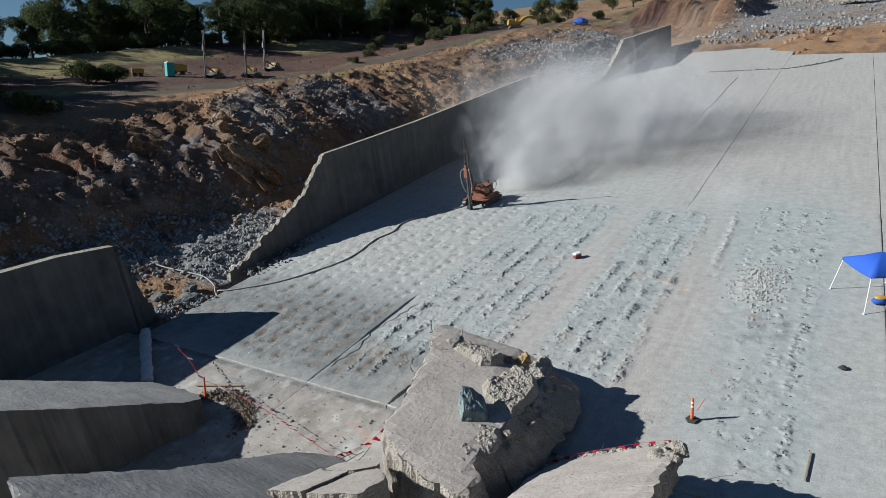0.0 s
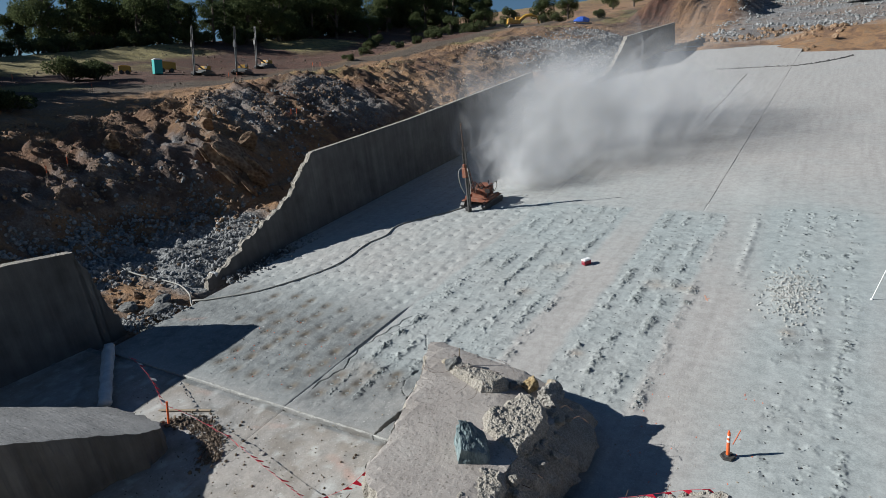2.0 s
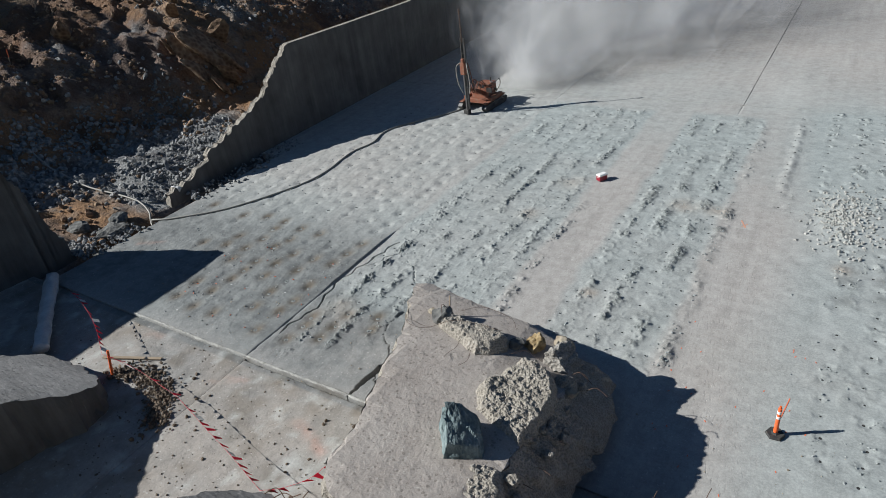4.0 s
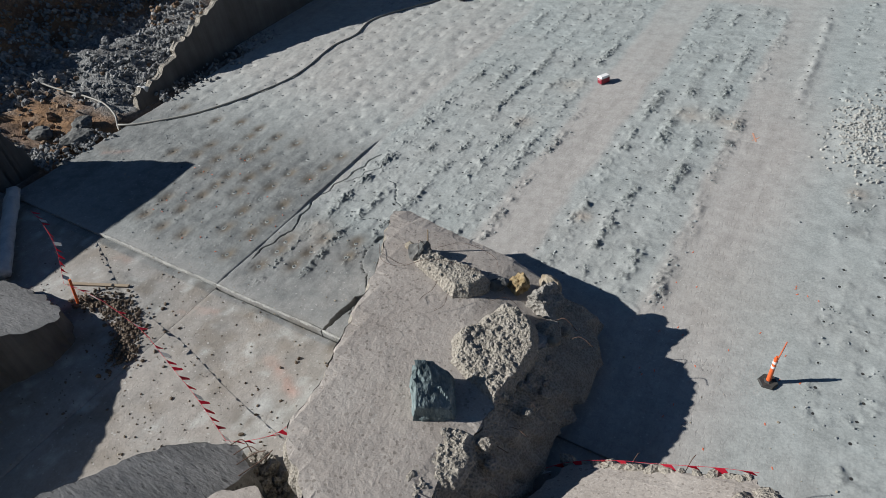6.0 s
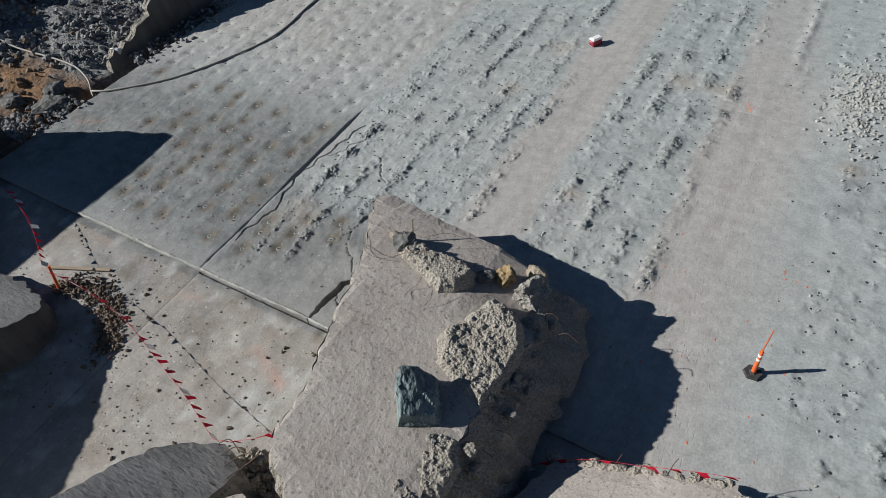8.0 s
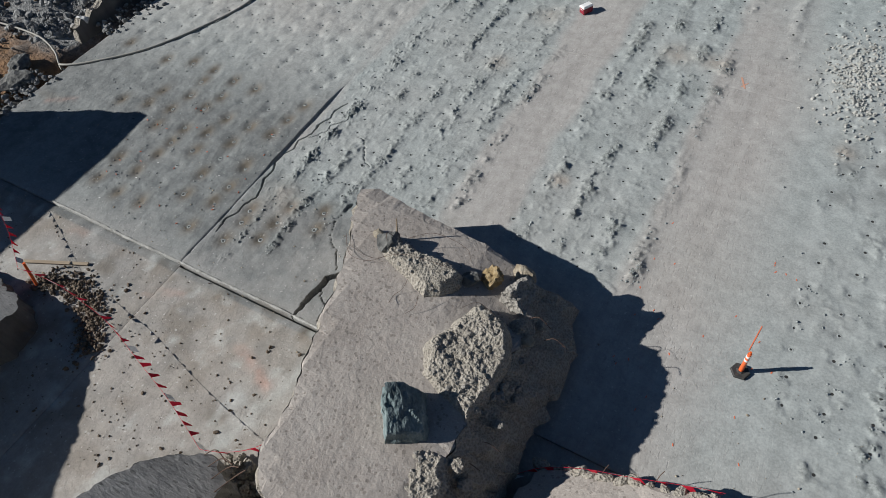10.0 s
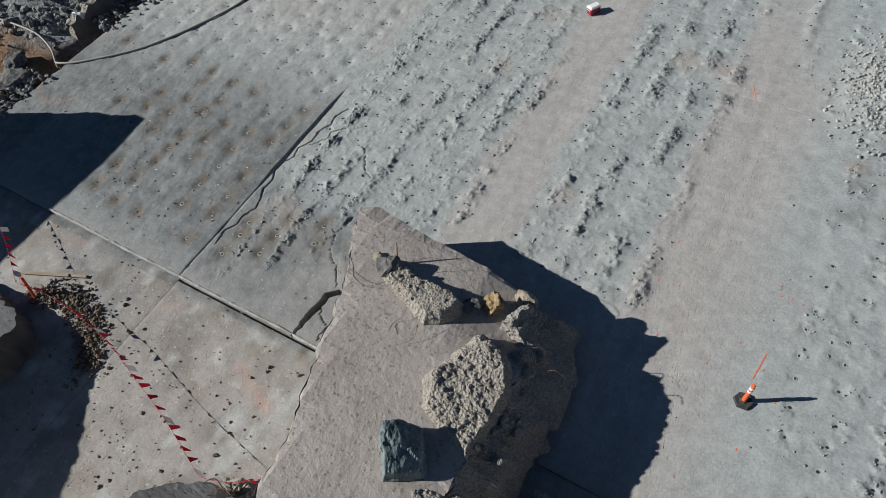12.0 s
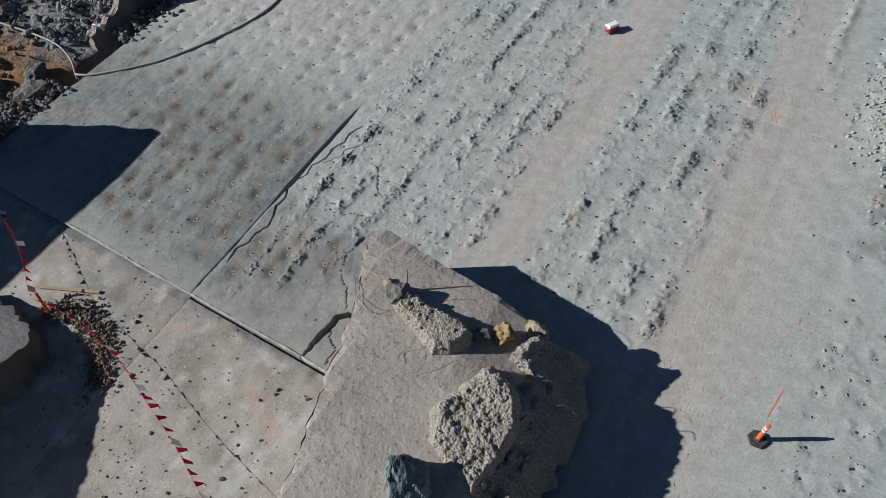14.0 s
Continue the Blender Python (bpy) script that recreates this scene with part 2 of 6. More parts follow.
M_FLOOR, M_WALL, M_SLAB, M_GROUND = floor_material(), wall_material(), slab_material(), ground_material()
M_BROKEN = broken_material("broken_concrete", (0.2, 0.175, 0.145), (0.31, 0.28, 0.235), (0.43, 0.39, 0.335), 16.0)
M_OLDSLAB = slab_material("weathered_concrete", ((0.125, 0.122, 0.118), (0.215, 0.21, 0.203), (0.31, 0.302, 0.29)), (0.07, 0.068, 0.064), (0.36, 0.35, 0.335), (0.45, 1.1, 0.8))
M_GREYROCK = broken_material("grey_rock", (0.08, 0.083, 0.086), (0.2, 0.202, 0.2), (0.4, 0.395, 0.38), 4.0)
M_SCREE = broken_material("grey_scree", (0.06, 0.061, 0.062), (0.14, 0.14, 0.138), (0.27, 0.265, 0.255), 4.0)
M_PITTED = broken_material("pitted_grey_stone", (0.17, 0.155, 0.135), (0.28, 0.26, 0.23), (0.38, 0.355, 0.32), 14.0)
M_RUSTROCK = broken_material("rusty_rock", (0.08, 0.048, 0.03), (0.2, 0.125, 0.075), (0.34, 0.245, 0.155), 3.0)
M_DARKSTONE = broken_material("dark_stone", (0.05, 0.05, 0.048), (0.11, 0.11, 0.105), (0.22, 0.215, 0.2), 5.0)
M_GROUT = mottled("pale_grout", [(0.2, 0.195, 0.175), (0.33, 0.325, 0.3), (0.46, 0.45, 0.42)], 4, 0.9, 25, 0.6, 0.03)
M_FADED = plain("faded_spray_paint", (0.55, 0.29, 0.2), 0.9, 0, 0.4)
M_GREENROCK = mottled("green_rock", [(0.035, 0.055, 0.06), (0.1, 0.135, 0.14), (0.17, 0.215, 0.215), (0.3, 0.35, 0.34)], 2.2, 0.8, 9, 0.9, 0.06, stretch=(2.2, 1.0, 0.6))
M_TANROCK = broken_material("tan_rock", (0.2, 0.16, 0.11), (0.33, 0.28, 0.21), (0.45, 0.4, 0.32), 5.0)
M_OCHRE = broken_material("ochre_rock", (0.09, 0.065, 0.035), (0.28, 0.2, 0.095), (0.42, 0.33, 0.2), 7.0)
M_CLOD = broken_material("drill_cuttings", (0.19, 0.208, 0.203), (0.3, 0.32, 0.312), (0.41, 0.428, 0.42), 6.0)
M_MUD = mottled("mud_clods", [(0.06, 0.042, 0.03), (0.12, 0.088, 0.06), (0.2, 0.155, 0.11)], 3, 0.9, 20)
M_DARK = plain("hole_shade", (0.02, 0.02, 0.02), 0.9)
M_REBAR = mottled("rusty_steel", [(0.05, 0.03, 0.022), (0.12, 0.065, 0.04)], 8, 0.8, 40, 0.2, 0.002)
def vinyl(name, colour):
    """Thin sheet that glows through when lit from behind."""
    m = plain(name, colour, 0.5, 0, 0.1)
    nt = m.node_tree
    lucent, both = nt.nodes.new("ShaderNodeBsdfTranslucent"), nt.nodes.new("ShaderNodeMixShader")
    lucent.inputs[0].default_value = (*colour, 1)
    both.inputs[0].default_value = 0.5
    nt.links.new(nt.nodes["Principled BSDF"].outputs[0], both.inputs[1])
    nt.links.new(lucent.outputs[0], both.inputs[2])
    nt.links.new(both.outputs[0], nt.nodes["Material Output"].inputs[0])
    return m


M_ORANGE = plain("orange_plastic", (0.75, 0.13, 0.03), 0.45, 0, 0.2)
M_REDFLAG, M_WHITEFLAG = vinyl("red_vinyl", (0.68, 0.02, 0.06)), vinyl("white_vinyl", (0.8, 0.79, 0.77))
M_WHITE = plain("white_plastic", (0.78, 0.77, 0.75), 0.45, 0, 0.15)
M_REDPL = plain("red_plastic", (0.25, 0.012, 0.03), 0.4, 0, 0.1)
M_BLUE = plain("blue_fabric", (0.012, 0.075, 0.4), 0.75, 0, 0.05)
M_YELLOW = plain("yellow_paint", (0.45, 0.25, 0.025), 0.5, 0, 0.35)
M_STEEL = plain("dark_steel", (0.09, 0.09, 0.09), 0.5, 0.6, 0.3)
M_BRIGHT = plain("worn_steel", (0.32, 0.31, 0.3), 0.4, 0.8, 0.3)
M_RIG = plain("orange_machine_paint", (0.2, 0.062, 0.03), 0.7, 0, 0.8)
M_RUBBER = plain("black_rubber", (0.03, 0.03, 0.03), 0.7, 0, 0.3)
M_HOSE = plain("grey_hose", (0.3, 0.29, 0.26), 0.7, 0, 0.4)
M_WOOD = mottled("weathered_wood", [(0.2, 0.15, 0.1), (0.34, 0.27, 0.19)], 2, 0.8, 30, 0.3, 0.005, stretch=(1, 8, 8))
M_TEAL = plain("teal_plastic", (0.02, 0.3, 0.28), 0.5, 0, 0.1)
M_GLASS = plain("tinted_glass", (0.02, 0.025, 0.03), 0.1, 0, 0.05)
M_BARK = mottled("bark", [(0.05, 0.04, 0.03), (0.12, 0.095, 0.075)], 3, 0.95, 20, 0.6, 0.03)
M_LEAF = leaf_material("oak_leaves", (0.038, 0.054, 0.022), (0.11, 0.13, 0.055))
M_NEEDLE = leaf_material("pine_needles", (0.035, 0.052, 0.026), (0.09, 0.115, 0.055))
M_BUSH = leaf_material("bush_leaves", (0.036, 0.05, 0.022), (0.1, 0.115, 0.05))
M_SPRAY = plain("orange_spray_paint", (0.75, 0.17, 0.07), 0.9, 0, 0.3)
M_PALE = mottled("pale_sheeting", [(0.36, 0.36, 0.36), (0.5, 0.5, 0.49), (0.6, 0.6, 0.58)], 2, 0.6, 12, 0.3, 0.01)


# ---- mesh helpers ----
def mesh_object(name, verts, faces, material, parent=None, smooth=False, attrs=None):
    me = bpy.data.meshes.new(name)
    verts = np.asarray(verts, dtype=np.float32)
    faces = np.asarray(faces, dtype=np.int32)
    n, k = faces.shape
    me.vertices.add(len(verts))
    me.vertices.foreach_set("co", verts.ravel())
    me.loops.add(n * k)
    me.loops.foreach_set("vertex_index", faces.ravel())
    me.polygons.add(n)
    me.polygons.foreach_set("loop_start", np.arange(0, n * k, k, dtype=np.int32))
    me.polygons.foreach_set("use_smooth", np.full(n, smooth))
    me.update(calc_edges=True)
    for key, values in (attrs or {}).items():
        me.attributes.new(key, "FLOAT", "POINT").data.foreach_set("value", np.asarray(values, dtype=np.float32))
    me.materials.append(material)
    ob = new(name, me)
    ob.parent = parent
    return ob


def part(name, bm, material, parent=None, label="", smooth=False):
    me = bpy.data.meshes.new(name)
    if smooth:
        for f in bm.faces:
            f.smooth = True
    bm.to_mesh(me)
    bm.free()
    me.materials.append(material)
    ob = new(name, me)
    ob.parent = parent
    return tagged(ob, label)


def thing(name, m, label, category, group="", kind=""):
    ob = new(name)
    ob.matrix_basis = m
    return tagged(ob, label, category, group, kind)


def box(bm, size, m=None, bevel=0.0):
    r = bmesh.ops.create_cube(bm, size=1.0, matrix=(m or Matrix()) @ Matrix.Diagonal((*size, 1)))
    if bevel:
        es = {e for v in r["verts"] for e in v.link_edges}
        bmesh.ops.bevel(bm, geom=list(es), offset=bevel, segments=1, affect="EDGES")
    return bm


def boxes(*specs, bevel=0.0):
    bm = bmesh.new()
    for size, m in specs:
        box(bm, size, m, bevel)
    return bm


def rod(bm, p, q, r, r2=None, n=10):
    p, q = Vector(p), Vector(q)
    d = q - p
    m = Matrix.Translation((p + q) / 2) @ d.to_track_quat("Z", "Y").to_matrix().to_4x4()
    bmesh.ops.create_cone(bm, cap_ends=True, segments=n, radius1=r, radius2=r if r2 is None else r2, depth=d.length, matrix=m)
    return bm


def rods(*specs, n=10):
    bm = bmesh.new()
    for s in specs:
        rod(bm, *s, n=n)
    return bm


def smooth_path(pts, n):
    """Points along a soft curve through pts."""
    out, p = [], [Vector(q) for q in pts]
    p = [2 * p[0] - p[1]] + p + [2 * p[-1] - p[-2]]
    for i in range(1, len(p) - 2):
        for k in range(n):
            t = k / n
            out.append(0.5 * ((2 * p[i]) + (p[i + 1] - p[i - 1]) * t + (2 * p[i - 1] - 5 * p[i] + 4 * p[i + 1] - p[i + 2]) * t * t
                              + (3 * p[i] - p[i - 1] - 3 * p[i + 1] + p[i + 2]) * t ** 3))
    return out + [p[-2]]


def tube(bm, pts, r, n=6):
    rings = []
    for i, p in enumerate(pts):
        d = (pts[min(i + 1, len(pts) - 1)] - pts[max(i - 1, 0)]).normalized()
        u = d.cross(Vector((0.13, 0.21, 1))).normalized()
        w = d.cross(u)
        rr = r[i] if isinstance(r, (list, tuple)) else r
        rings.append([bm.verts.new(p + rr * (math.cos(6.2832 * k / n) * u + math.sin(6.2832 * k / n) * w)) for k in range(n)])
    for x, y in zip(rings, rings[1:]):
        for k in range(n):
            bm.faces.new((x[k], x[(k + 1) % n], y[(k + 1) % n], y[k]))
    bm.faces.new(rings[0][::-1])
    bm.faces.new(rings[-1])
    return bm


def rock_mesh(bm, size, seed, sub=3, rough=0.16, cuts=7, m=None):
    """A broken stone: a ball cut flat on some sides, with uneven faces."""
    rnd = random.Random(seed)
    r = bmesh.ops.create_icosphere(bm, subdivisions=sub, radius=1.0)
    planes = []
    for _ in range(cuts):
        d = Vector((rnd.gauss(0, 1), rnd.gauss(0, 1), rnd.gauss(0, 1))).normalized()
        planes.append((d, rnd.uniform(0.55, 0.85)))
    off = Vector((seed * 3.7, seed * 1.3, seed * 5.1))
    for v in r["verts"]:
        p = v.co.copy()
        for d, k in planes:
            e = p.dot(d) - k
            if e > 0:
                p -= d * e
        p *= 1 + rough * noise.fractal(p * 2.2 + off, 0.8, 2.1, 4)
        p += rough * 0.3 * noise.noise_vector(p * 6 + off)
        v.co = Vector((p.x * size[0], p.y * size[1], p.z * size[2]))
        if m:
            v.co = m @ v.co
    return bm


def lattice(n, seed):
    return np.random.RandomState(seed).rand(n, n)


LATTICE = lattice(256, 5)


def vnoise(x, y):
    """Smooth value noise in 0..1 for arrays."""
    xi, yi = np.floor(x).astype(int), np.floor(y).astype(int)
    fx, fy = x - xi, y - yi
    fx, fy = fx * fx * (3 - 2 * fx), fy * fy * (3 - 2 * fy)
    g = lambda i, j: LATTICE[i % 256, j % 256]
    return (g(xi, yi) * (1 - fx) + g(xi + 1, yi) * fx) * (1 - fy) + (g(xi, yi + 1) * (1 - fx) + g(xi + 1, yi + 1) * fx) * fy


def fbm(x, y, octaves=4, gain=0.5):
    s, a, t = 0.0, 1.0, 0.0
    for k in range(octaves):
        s = s + a * vnoise(x * 2 ** k + 17.3 * k, y * 2 ** k + 9.1 * k)
        t += a
        a *= gain
    return s / t


def sstep(lo, hi, x):
    t = np.clip((x - lo) / (hi - lo), 0, 1)
    return t * t * (3 - 2 * t)


def band(x, lo, hi, soft):
    return sstep(lo - soft, lo + soft, x) * (1 - sstep(hi - soft, hi + soft, x))


def grid_faces(nx, ny):
    i = np.arange(nx - 1)[:, None] * ny + np.arange(ny - 1)[None, :]
    return np.stack([i, i + ny, i + ny + 1, i + 1], -1).reshape(-1, 4)


def seg_distance(x, y, pts):
    best = np.full(np.shape(x), 1e9)
    for (ax, ay), (bx, by) in zip(pts, pts[1:]):
        dx, dy = bx - ax, by - ay
        t = np.clip(((x - ax) * dx + (y - ay) * dy) / (dx * dx + dy * dy), 0, 1)
        best = np.minimum(best, np.hypot(x - ax - t * dx, y - ay - t * dy))
    return best


# ---- ground: one sheet, in the chute's own axes (a across, b uphill, h off the chute's plane) ----
def lines(b, pairs):
    return np.interp(b, [p for p, _ in pairs], [q for _, q in pairs])


A_KEYS = [-400, -200, -110, -85, -55, -44, -37, -33.2, -32, -30, -25, -20]
Z_KEYS = [
    [(-60, 5), (40, 8), (200, 30)],
    [(-60, 13), (0, 17), (40, 20), (75, 25), (130, 33), (165, 39), (220, 48), (400, 86)],
    [(-60, 15), (0, 19), (40, 22.5), (75, 28), (130, 36), (165, 42), (220, 50), (400, 88)],
    [(-60, 12), (0, 15.5), (31, 18), (55, 20.3), (72, 22), (100, 27), (150, 36), (220, 48), (400, 86)],
    [(-60, 10), (0, 12.6), (19, 14), (40, 16.5), (56, 18.8), (80, 23.5), (125, 33), (180, 42), (400, 85)],
    [(-60, 7.6), (0, 9.2), (12, 10.3), (19, 11.6), (33, 15.0), (42, 17.0), (58, 19), (80, 23), (125, 32), (180, 40), (400, 84)],
    [(-60, 5.8), (0, 7.1), (16, 7.9), (24, 11), (40, 14), (60, 16.5), (80, 21), (130, 31), (180, 39), (400, 84)],
    [(-60, 4.6), (0, 4.9), (8, 5.1), (16, 5.7), (23, 9.0), (40, 12.0), (60, 15.2), (80, 20), (130, 30), (180, 38), (400, 84)],
    [(-60, 3.0), (0, 2.8), (7, 3.1), (15, 3.8), (20, 6.5), (24, 8.2), (40, 11.0), (60, 14.9), (80, 19.4), (130, 29.3), (180, 38), (400, 84)],
    [(-60, 2.6), (0, 2.3), (7, 2.6), (15, 3.4), (21, 4.9), (40, 9.6), (60, 14.3), (80, 18.6), (130, 28), (180, 38), (400, 84)],
    [(-60, 2), (0, 1.5), (4, 1.6), (8, 2.1), (12, 2.8), (20, 4.2), (40, 7.8), (60, 13.2), (80, 17.0), (130, 26.5), (180, 38), (400, 84)],
    [(-60, -12.8), (-12, -2.6), (0, -0.2), (400, 83.4)],
]


def ground_h(a, b, fine=True):
    """Height of the ground off the chute's plane."""
    plane = SLOPE_SIN * b
    a = a - np.maximum(-3.0, 0.138 * np.minimum(0, b - 0.8)) * band(a, -32, -18, 2)
    zs = np.stack([lines(b, k) for k in Z_KEYS], 0)
    wob = 2.2 * (fbm(b * 0.11 + 3, a * 0.05, 3) - 0.5) * band(a, -60, -29, 4)
    idx = np.clip(np.searchsorted(A_KEYS, a + wob) - 1, 0, len(A_KEYS) - 2)
    lo, hi = np.array(A_KEYS)[idx], np.array(A_KEYS)[idx + 1]
    t = np.clip((a + wob - lo) / (hi - lo), 0, 1)
    cols = np.arange(np.size(a)).reshape(np.shape(a))
    flat = zs.reshape(len(A_KEYS), -1)
    z = flat[idx.ravel(), cols.ravel()].reshape(np.shape(a)) * (1 - t) + flat[idx.ravel() + 1, cols.ravel()].reshape(np.shape(a)) * t
    h = (z - plane) / SLOPE_COS
    # under the chute, and past its upper end
    under = sstep(-19.6, -18.6, a)
    past = sstep(108, 134, b)
    h_chute = -0.9 + past * (1.0 + 2.2 * (fbm(a * 0.12, b * 0.12, 4) - 0.4) + 0.012 * np.clip(b - 130, 0, 400)) + 5.0 * sstep(36, 48, a) + band(a, 5, 60, 4) * band(b, 116, 136, 5) * (1.4 + 2.4 * (fbm(a * 0.22, b * 0.22, 3) - 0.4))
    h = h * (1 - under) + h_chute * under
    h = h + band(a, -42, -12, 4) * band(b, 186, 240, 8) * (5 + 6 * (fbm(a * 0.13, b * 0.13, 4) - 0.5))
    if fine:
        rough = band(a, -52, -20, 2.0)
        ridged = 0.55 * (1 - np.abs(2 * fbm(a * 0.33 + 5, b * 0.28, 3) - 1)) + 0.3 * (1 - np.abs(2 * fbm(a * 1.1, b * 0.9 + 3, 3) - 1)) + 0.15 * (1 - np.abs(2 * fbm(a * 2.9, b * 2.5 + 3, 2) - 1))
        face = band(a, -45, -29, 1.5) * (1 - 0.7 * sstep(45, 75, b))
        h = h + rough * 0.9 * (fbm(a * 0.8, b * 0.8, 4) - 0.5) + face * (1.5 * (ridged - 0.78) + 1.5 * (0.6 - np.abs(2 * fbm(b * 0.42 + 0.05 * a, a * 0.13 + 5, 3) - 1))) + rough * 0.45 * (fbm(a * 2.6, b * 2.6, 3, 0.65) - 0.5)
        h = h + band(a, -140, -50, 3) * 1.2 * (fbm(a * 0.15, b * 0.15, 4) - 0.5)
    return h


def ground_point(a, b):
    return (a, b, float(ground_h(np.array([float(a)]), np.array([float(b)]))[0]))


ga = np.concatenate([-np.geomspace(2500, 130, 16), np.arange(-125, -52, 1.4), np.arange(-52, -18.2, 0.24), np.arange(-17.5, 52, 2.5), np.geomspace(55, 2500, 14)])
gb = np.concatenate([-np.geomspace(2500, 60, 12), np.arange(-55, -12, 2.5), np.arange(-12, 75, 0.3), np.arange(75, 150, 0.6), np.arange(150, 260, 3.5), np.geomspace(265, 2500, 14)])
GA, GB = np.meshgrid(ga, gb, indexing="ij")
GH = ground_h(GA, GB)
far_fall = sstep(300, 2400, np.hypot(GA, GB))
GH = GH * (1 - far_fall) + (-SLOPE_SIN * GB / SLOPE_COS * 0.9 + 20) * far_fall
stone_mask = np.maximum(band(GA, -29, -19, 1.0) * band(GB, -12, 20, 2), 0.9 * band(GA, -34, -19.5, 1.5) * band(GB, 90, 140, 6))
stone_mask = np.maximum(stone_mask, 0.25 * band(GA, -40, -30, 2) * band(GB, 2, 34, 4) * (fbm(GA * 0.25, GB * 0.25, 3) > 0.52))
stone_mask = np.maximum(stone_mask, 0.6 * band(GA + 0.4 * (GB - 30), -43, -34, 1.5) * band(GB, 27.5, 35, 1.5))
stone_mask = np.maximum(stone_mask, 0.55 * band(GA, -42, -31, 1.5) * band(GB, 39, 48, 2))
stone_mask = np.maximum(stone_mask, 0.9 * np.exp(-((GA + 38.4) / 0.9) ** 2 - ((GB - 14.5) / 1.2) ** 2) + 0.9 * np.exp(-((GA + 37.5) / 0.8) ** 2 - ((GB - 20.7) / 1.4) ** 2) + 0.25 * band(GA, -37.5, -33, 0.8) * band(GB, 0, 19, 1.5))
stone_mask = np.maximum(stone_mask, 0.9 * sstep(128, 136, GB) * band(GA, -12, 80, 3) * (0.3 + fbm(GA * 0.06 + 40, GB * 0.06, 3)))
stone_mask = np.maximum(stone_mask, 0.7 * band(GA, -42, -30, 3) * band(GB, 88, 140, 5) * sstep(0.4, 0.55, fbm(GA * 0.12 + 2, GB * 0.08, 3)))
stone_mask = stone_mask * (1 - band(GA, -25, -18, 1.0) * band(GB, 2.5, 6.5, 1.0))
red_mask = 0.45 * band(GA, -44, -10, 3) * band(GB, 182, 245, 6) + 0.95 * band(GA, -120, -59, 3) * band(GB, -60, 170, 5) * sstep(0.2, 0.38, fbm(GA * 0.06, GB * 0.04 + 8, 3)) + 0.6 * band(GA, -46, -32, 2) * sstep(0.45, 0.6, fbm(GA * 0.1, GB * 0.1, 3))
grass_mask = band(GA, -112, -97, 2) * band(GB, 46, 78, 4) + band(GA, -57, -45, 1.0) * band(GB, 46, 62, 2) * sstep(0.4, 0.55, fbm(GA * 0.3, GB * 0.3, 3)) + band(GA, -70, -62, 1.5) * band(GB, 18, 30, 2) + band(GA, -140, -88, 5) * sstep(0.5, 0.6, fbm(GA * 0.05 + 3, GB * 0.05, 3)) + 0.8 * band(GA, -58, -44, 2) * sstep(0.55, 0.65, fbm(GA * 0.12 + 9, GB * 0.06, 3)) + sstep(300, 500, np.hypot(GA, GB))
road_mask = band(GA + 1.5 * np.sin(GB * 0.06), -60, -52, 1.2) * band(GB, -60, 190, 10)
ground = mesh_object("ground", np.stack([GA, GB, GH], -1).reshape(-1, 3), grid_faces(len(ga), len(gb)), M_GROUND, None, True,
                     {"stone": np.clip(stone_mask, 0, 1).ravel(), "red": np.clip(red_mask, 0, 1).ravel(), "grass": np.clip(grass_mask, 0, 1).ravel(), "road": np.clip(road_mask, 0, 1).ravel()})
ground.matrix_basis = CHUTE
tagged(ground, "brown and red cut hillside of soil, scree and dry grass", "ground", kind="structure")


# ---- chute floor: concrete panels with drilled, rubble-strewn strips ----
ROWS_OF_HOLES = [(-16.4, 8, 14, 0.0), (-15.0, 7, 14, 0.02), (-13.6, 5, 26, 0.03), (-12.2, 4, 27, 0.03), (-10.9, 1.2, 27, 0.03), (-9.6, 0.8, 27, 0.035), (-8.3, 0.8, 27, 0.04),
                 (-7.0, 0.8, 26, 0.05), (-5.7, 0.8, 26, 0.05), (-4.1, 0.8, 25, 0.07), (-2.9, 1.5, 27, 0.07), (-1.6, 2.5, 28, 0.08), (-0.3, 4.5, 28, 0.08), (1.0, 4.5, 28, 0.07), (1.9, 4.6, 15, 0.08),
                 (4.5, 5.5, 27.5, 0.09), (5.7, 5.0, 28, 0.07), (7.0, 4.6, 28, 0.07), (8.1, 5.2, 28, 0.09), (10.25, 17, 29, 0.03), (11.7, 15, 30, 0.03), (13.1, 3.0, 30, 0.045), (14.15, 1.5, 31, 0.045), (15.3, 1.0, 31, 0.03)]
MAIN_CRACK = [(-4.62, 1.5), (-4.72, 2.1), (-4.5, 2.45), (-4.52, 2.84), (-4.36, 3.3), (-4.45, 3.75), (-4.68, 4.2), (-4.6, 4.6), (-4.8, 5.0), (-4.76, 5.5), (-4.58, 5.9), (-4.7, 6.3), (-4.42, 6.8), (-4.5, 7.3), (-4.28, 7.8), (-4.36, 8.3), (-4.12, 8.8)]
SIDE_CRACKS = [[(-4.4, 6.6), (-3.95, 7.2), (-4.0, 7.5), (-3.6, 7.9), (-3.5, 8.4)], [(-2.75, 7.4), (-2.35, 7.3), (-1.95, 6.8), (-1.75, 6.4), (-1.34, 6.2)], [(-2.2, 4.9), (-1.8, 5.2), (-1.6, 5.15)],
               [(-0.88, 4.47), (-0.98, 4.0), (-1.0, 3.48), (-0.85, 3.1), (-0.63, 2.77), (-0.3, 2.6), (-0.05, 2.28), (0.2, 1.9)], [(0.1, 1.2), (0.38, 0.82), (0.72, 0.66), (0.78, 0.1)]]
GAP_CRACK = [(-0.04, -0.12), (0.0, 0.35), (0.03, 0.8), (0.12, 1.15), (0.1, 1.52), (0.4, 1.8), (0.7, 1.85)]


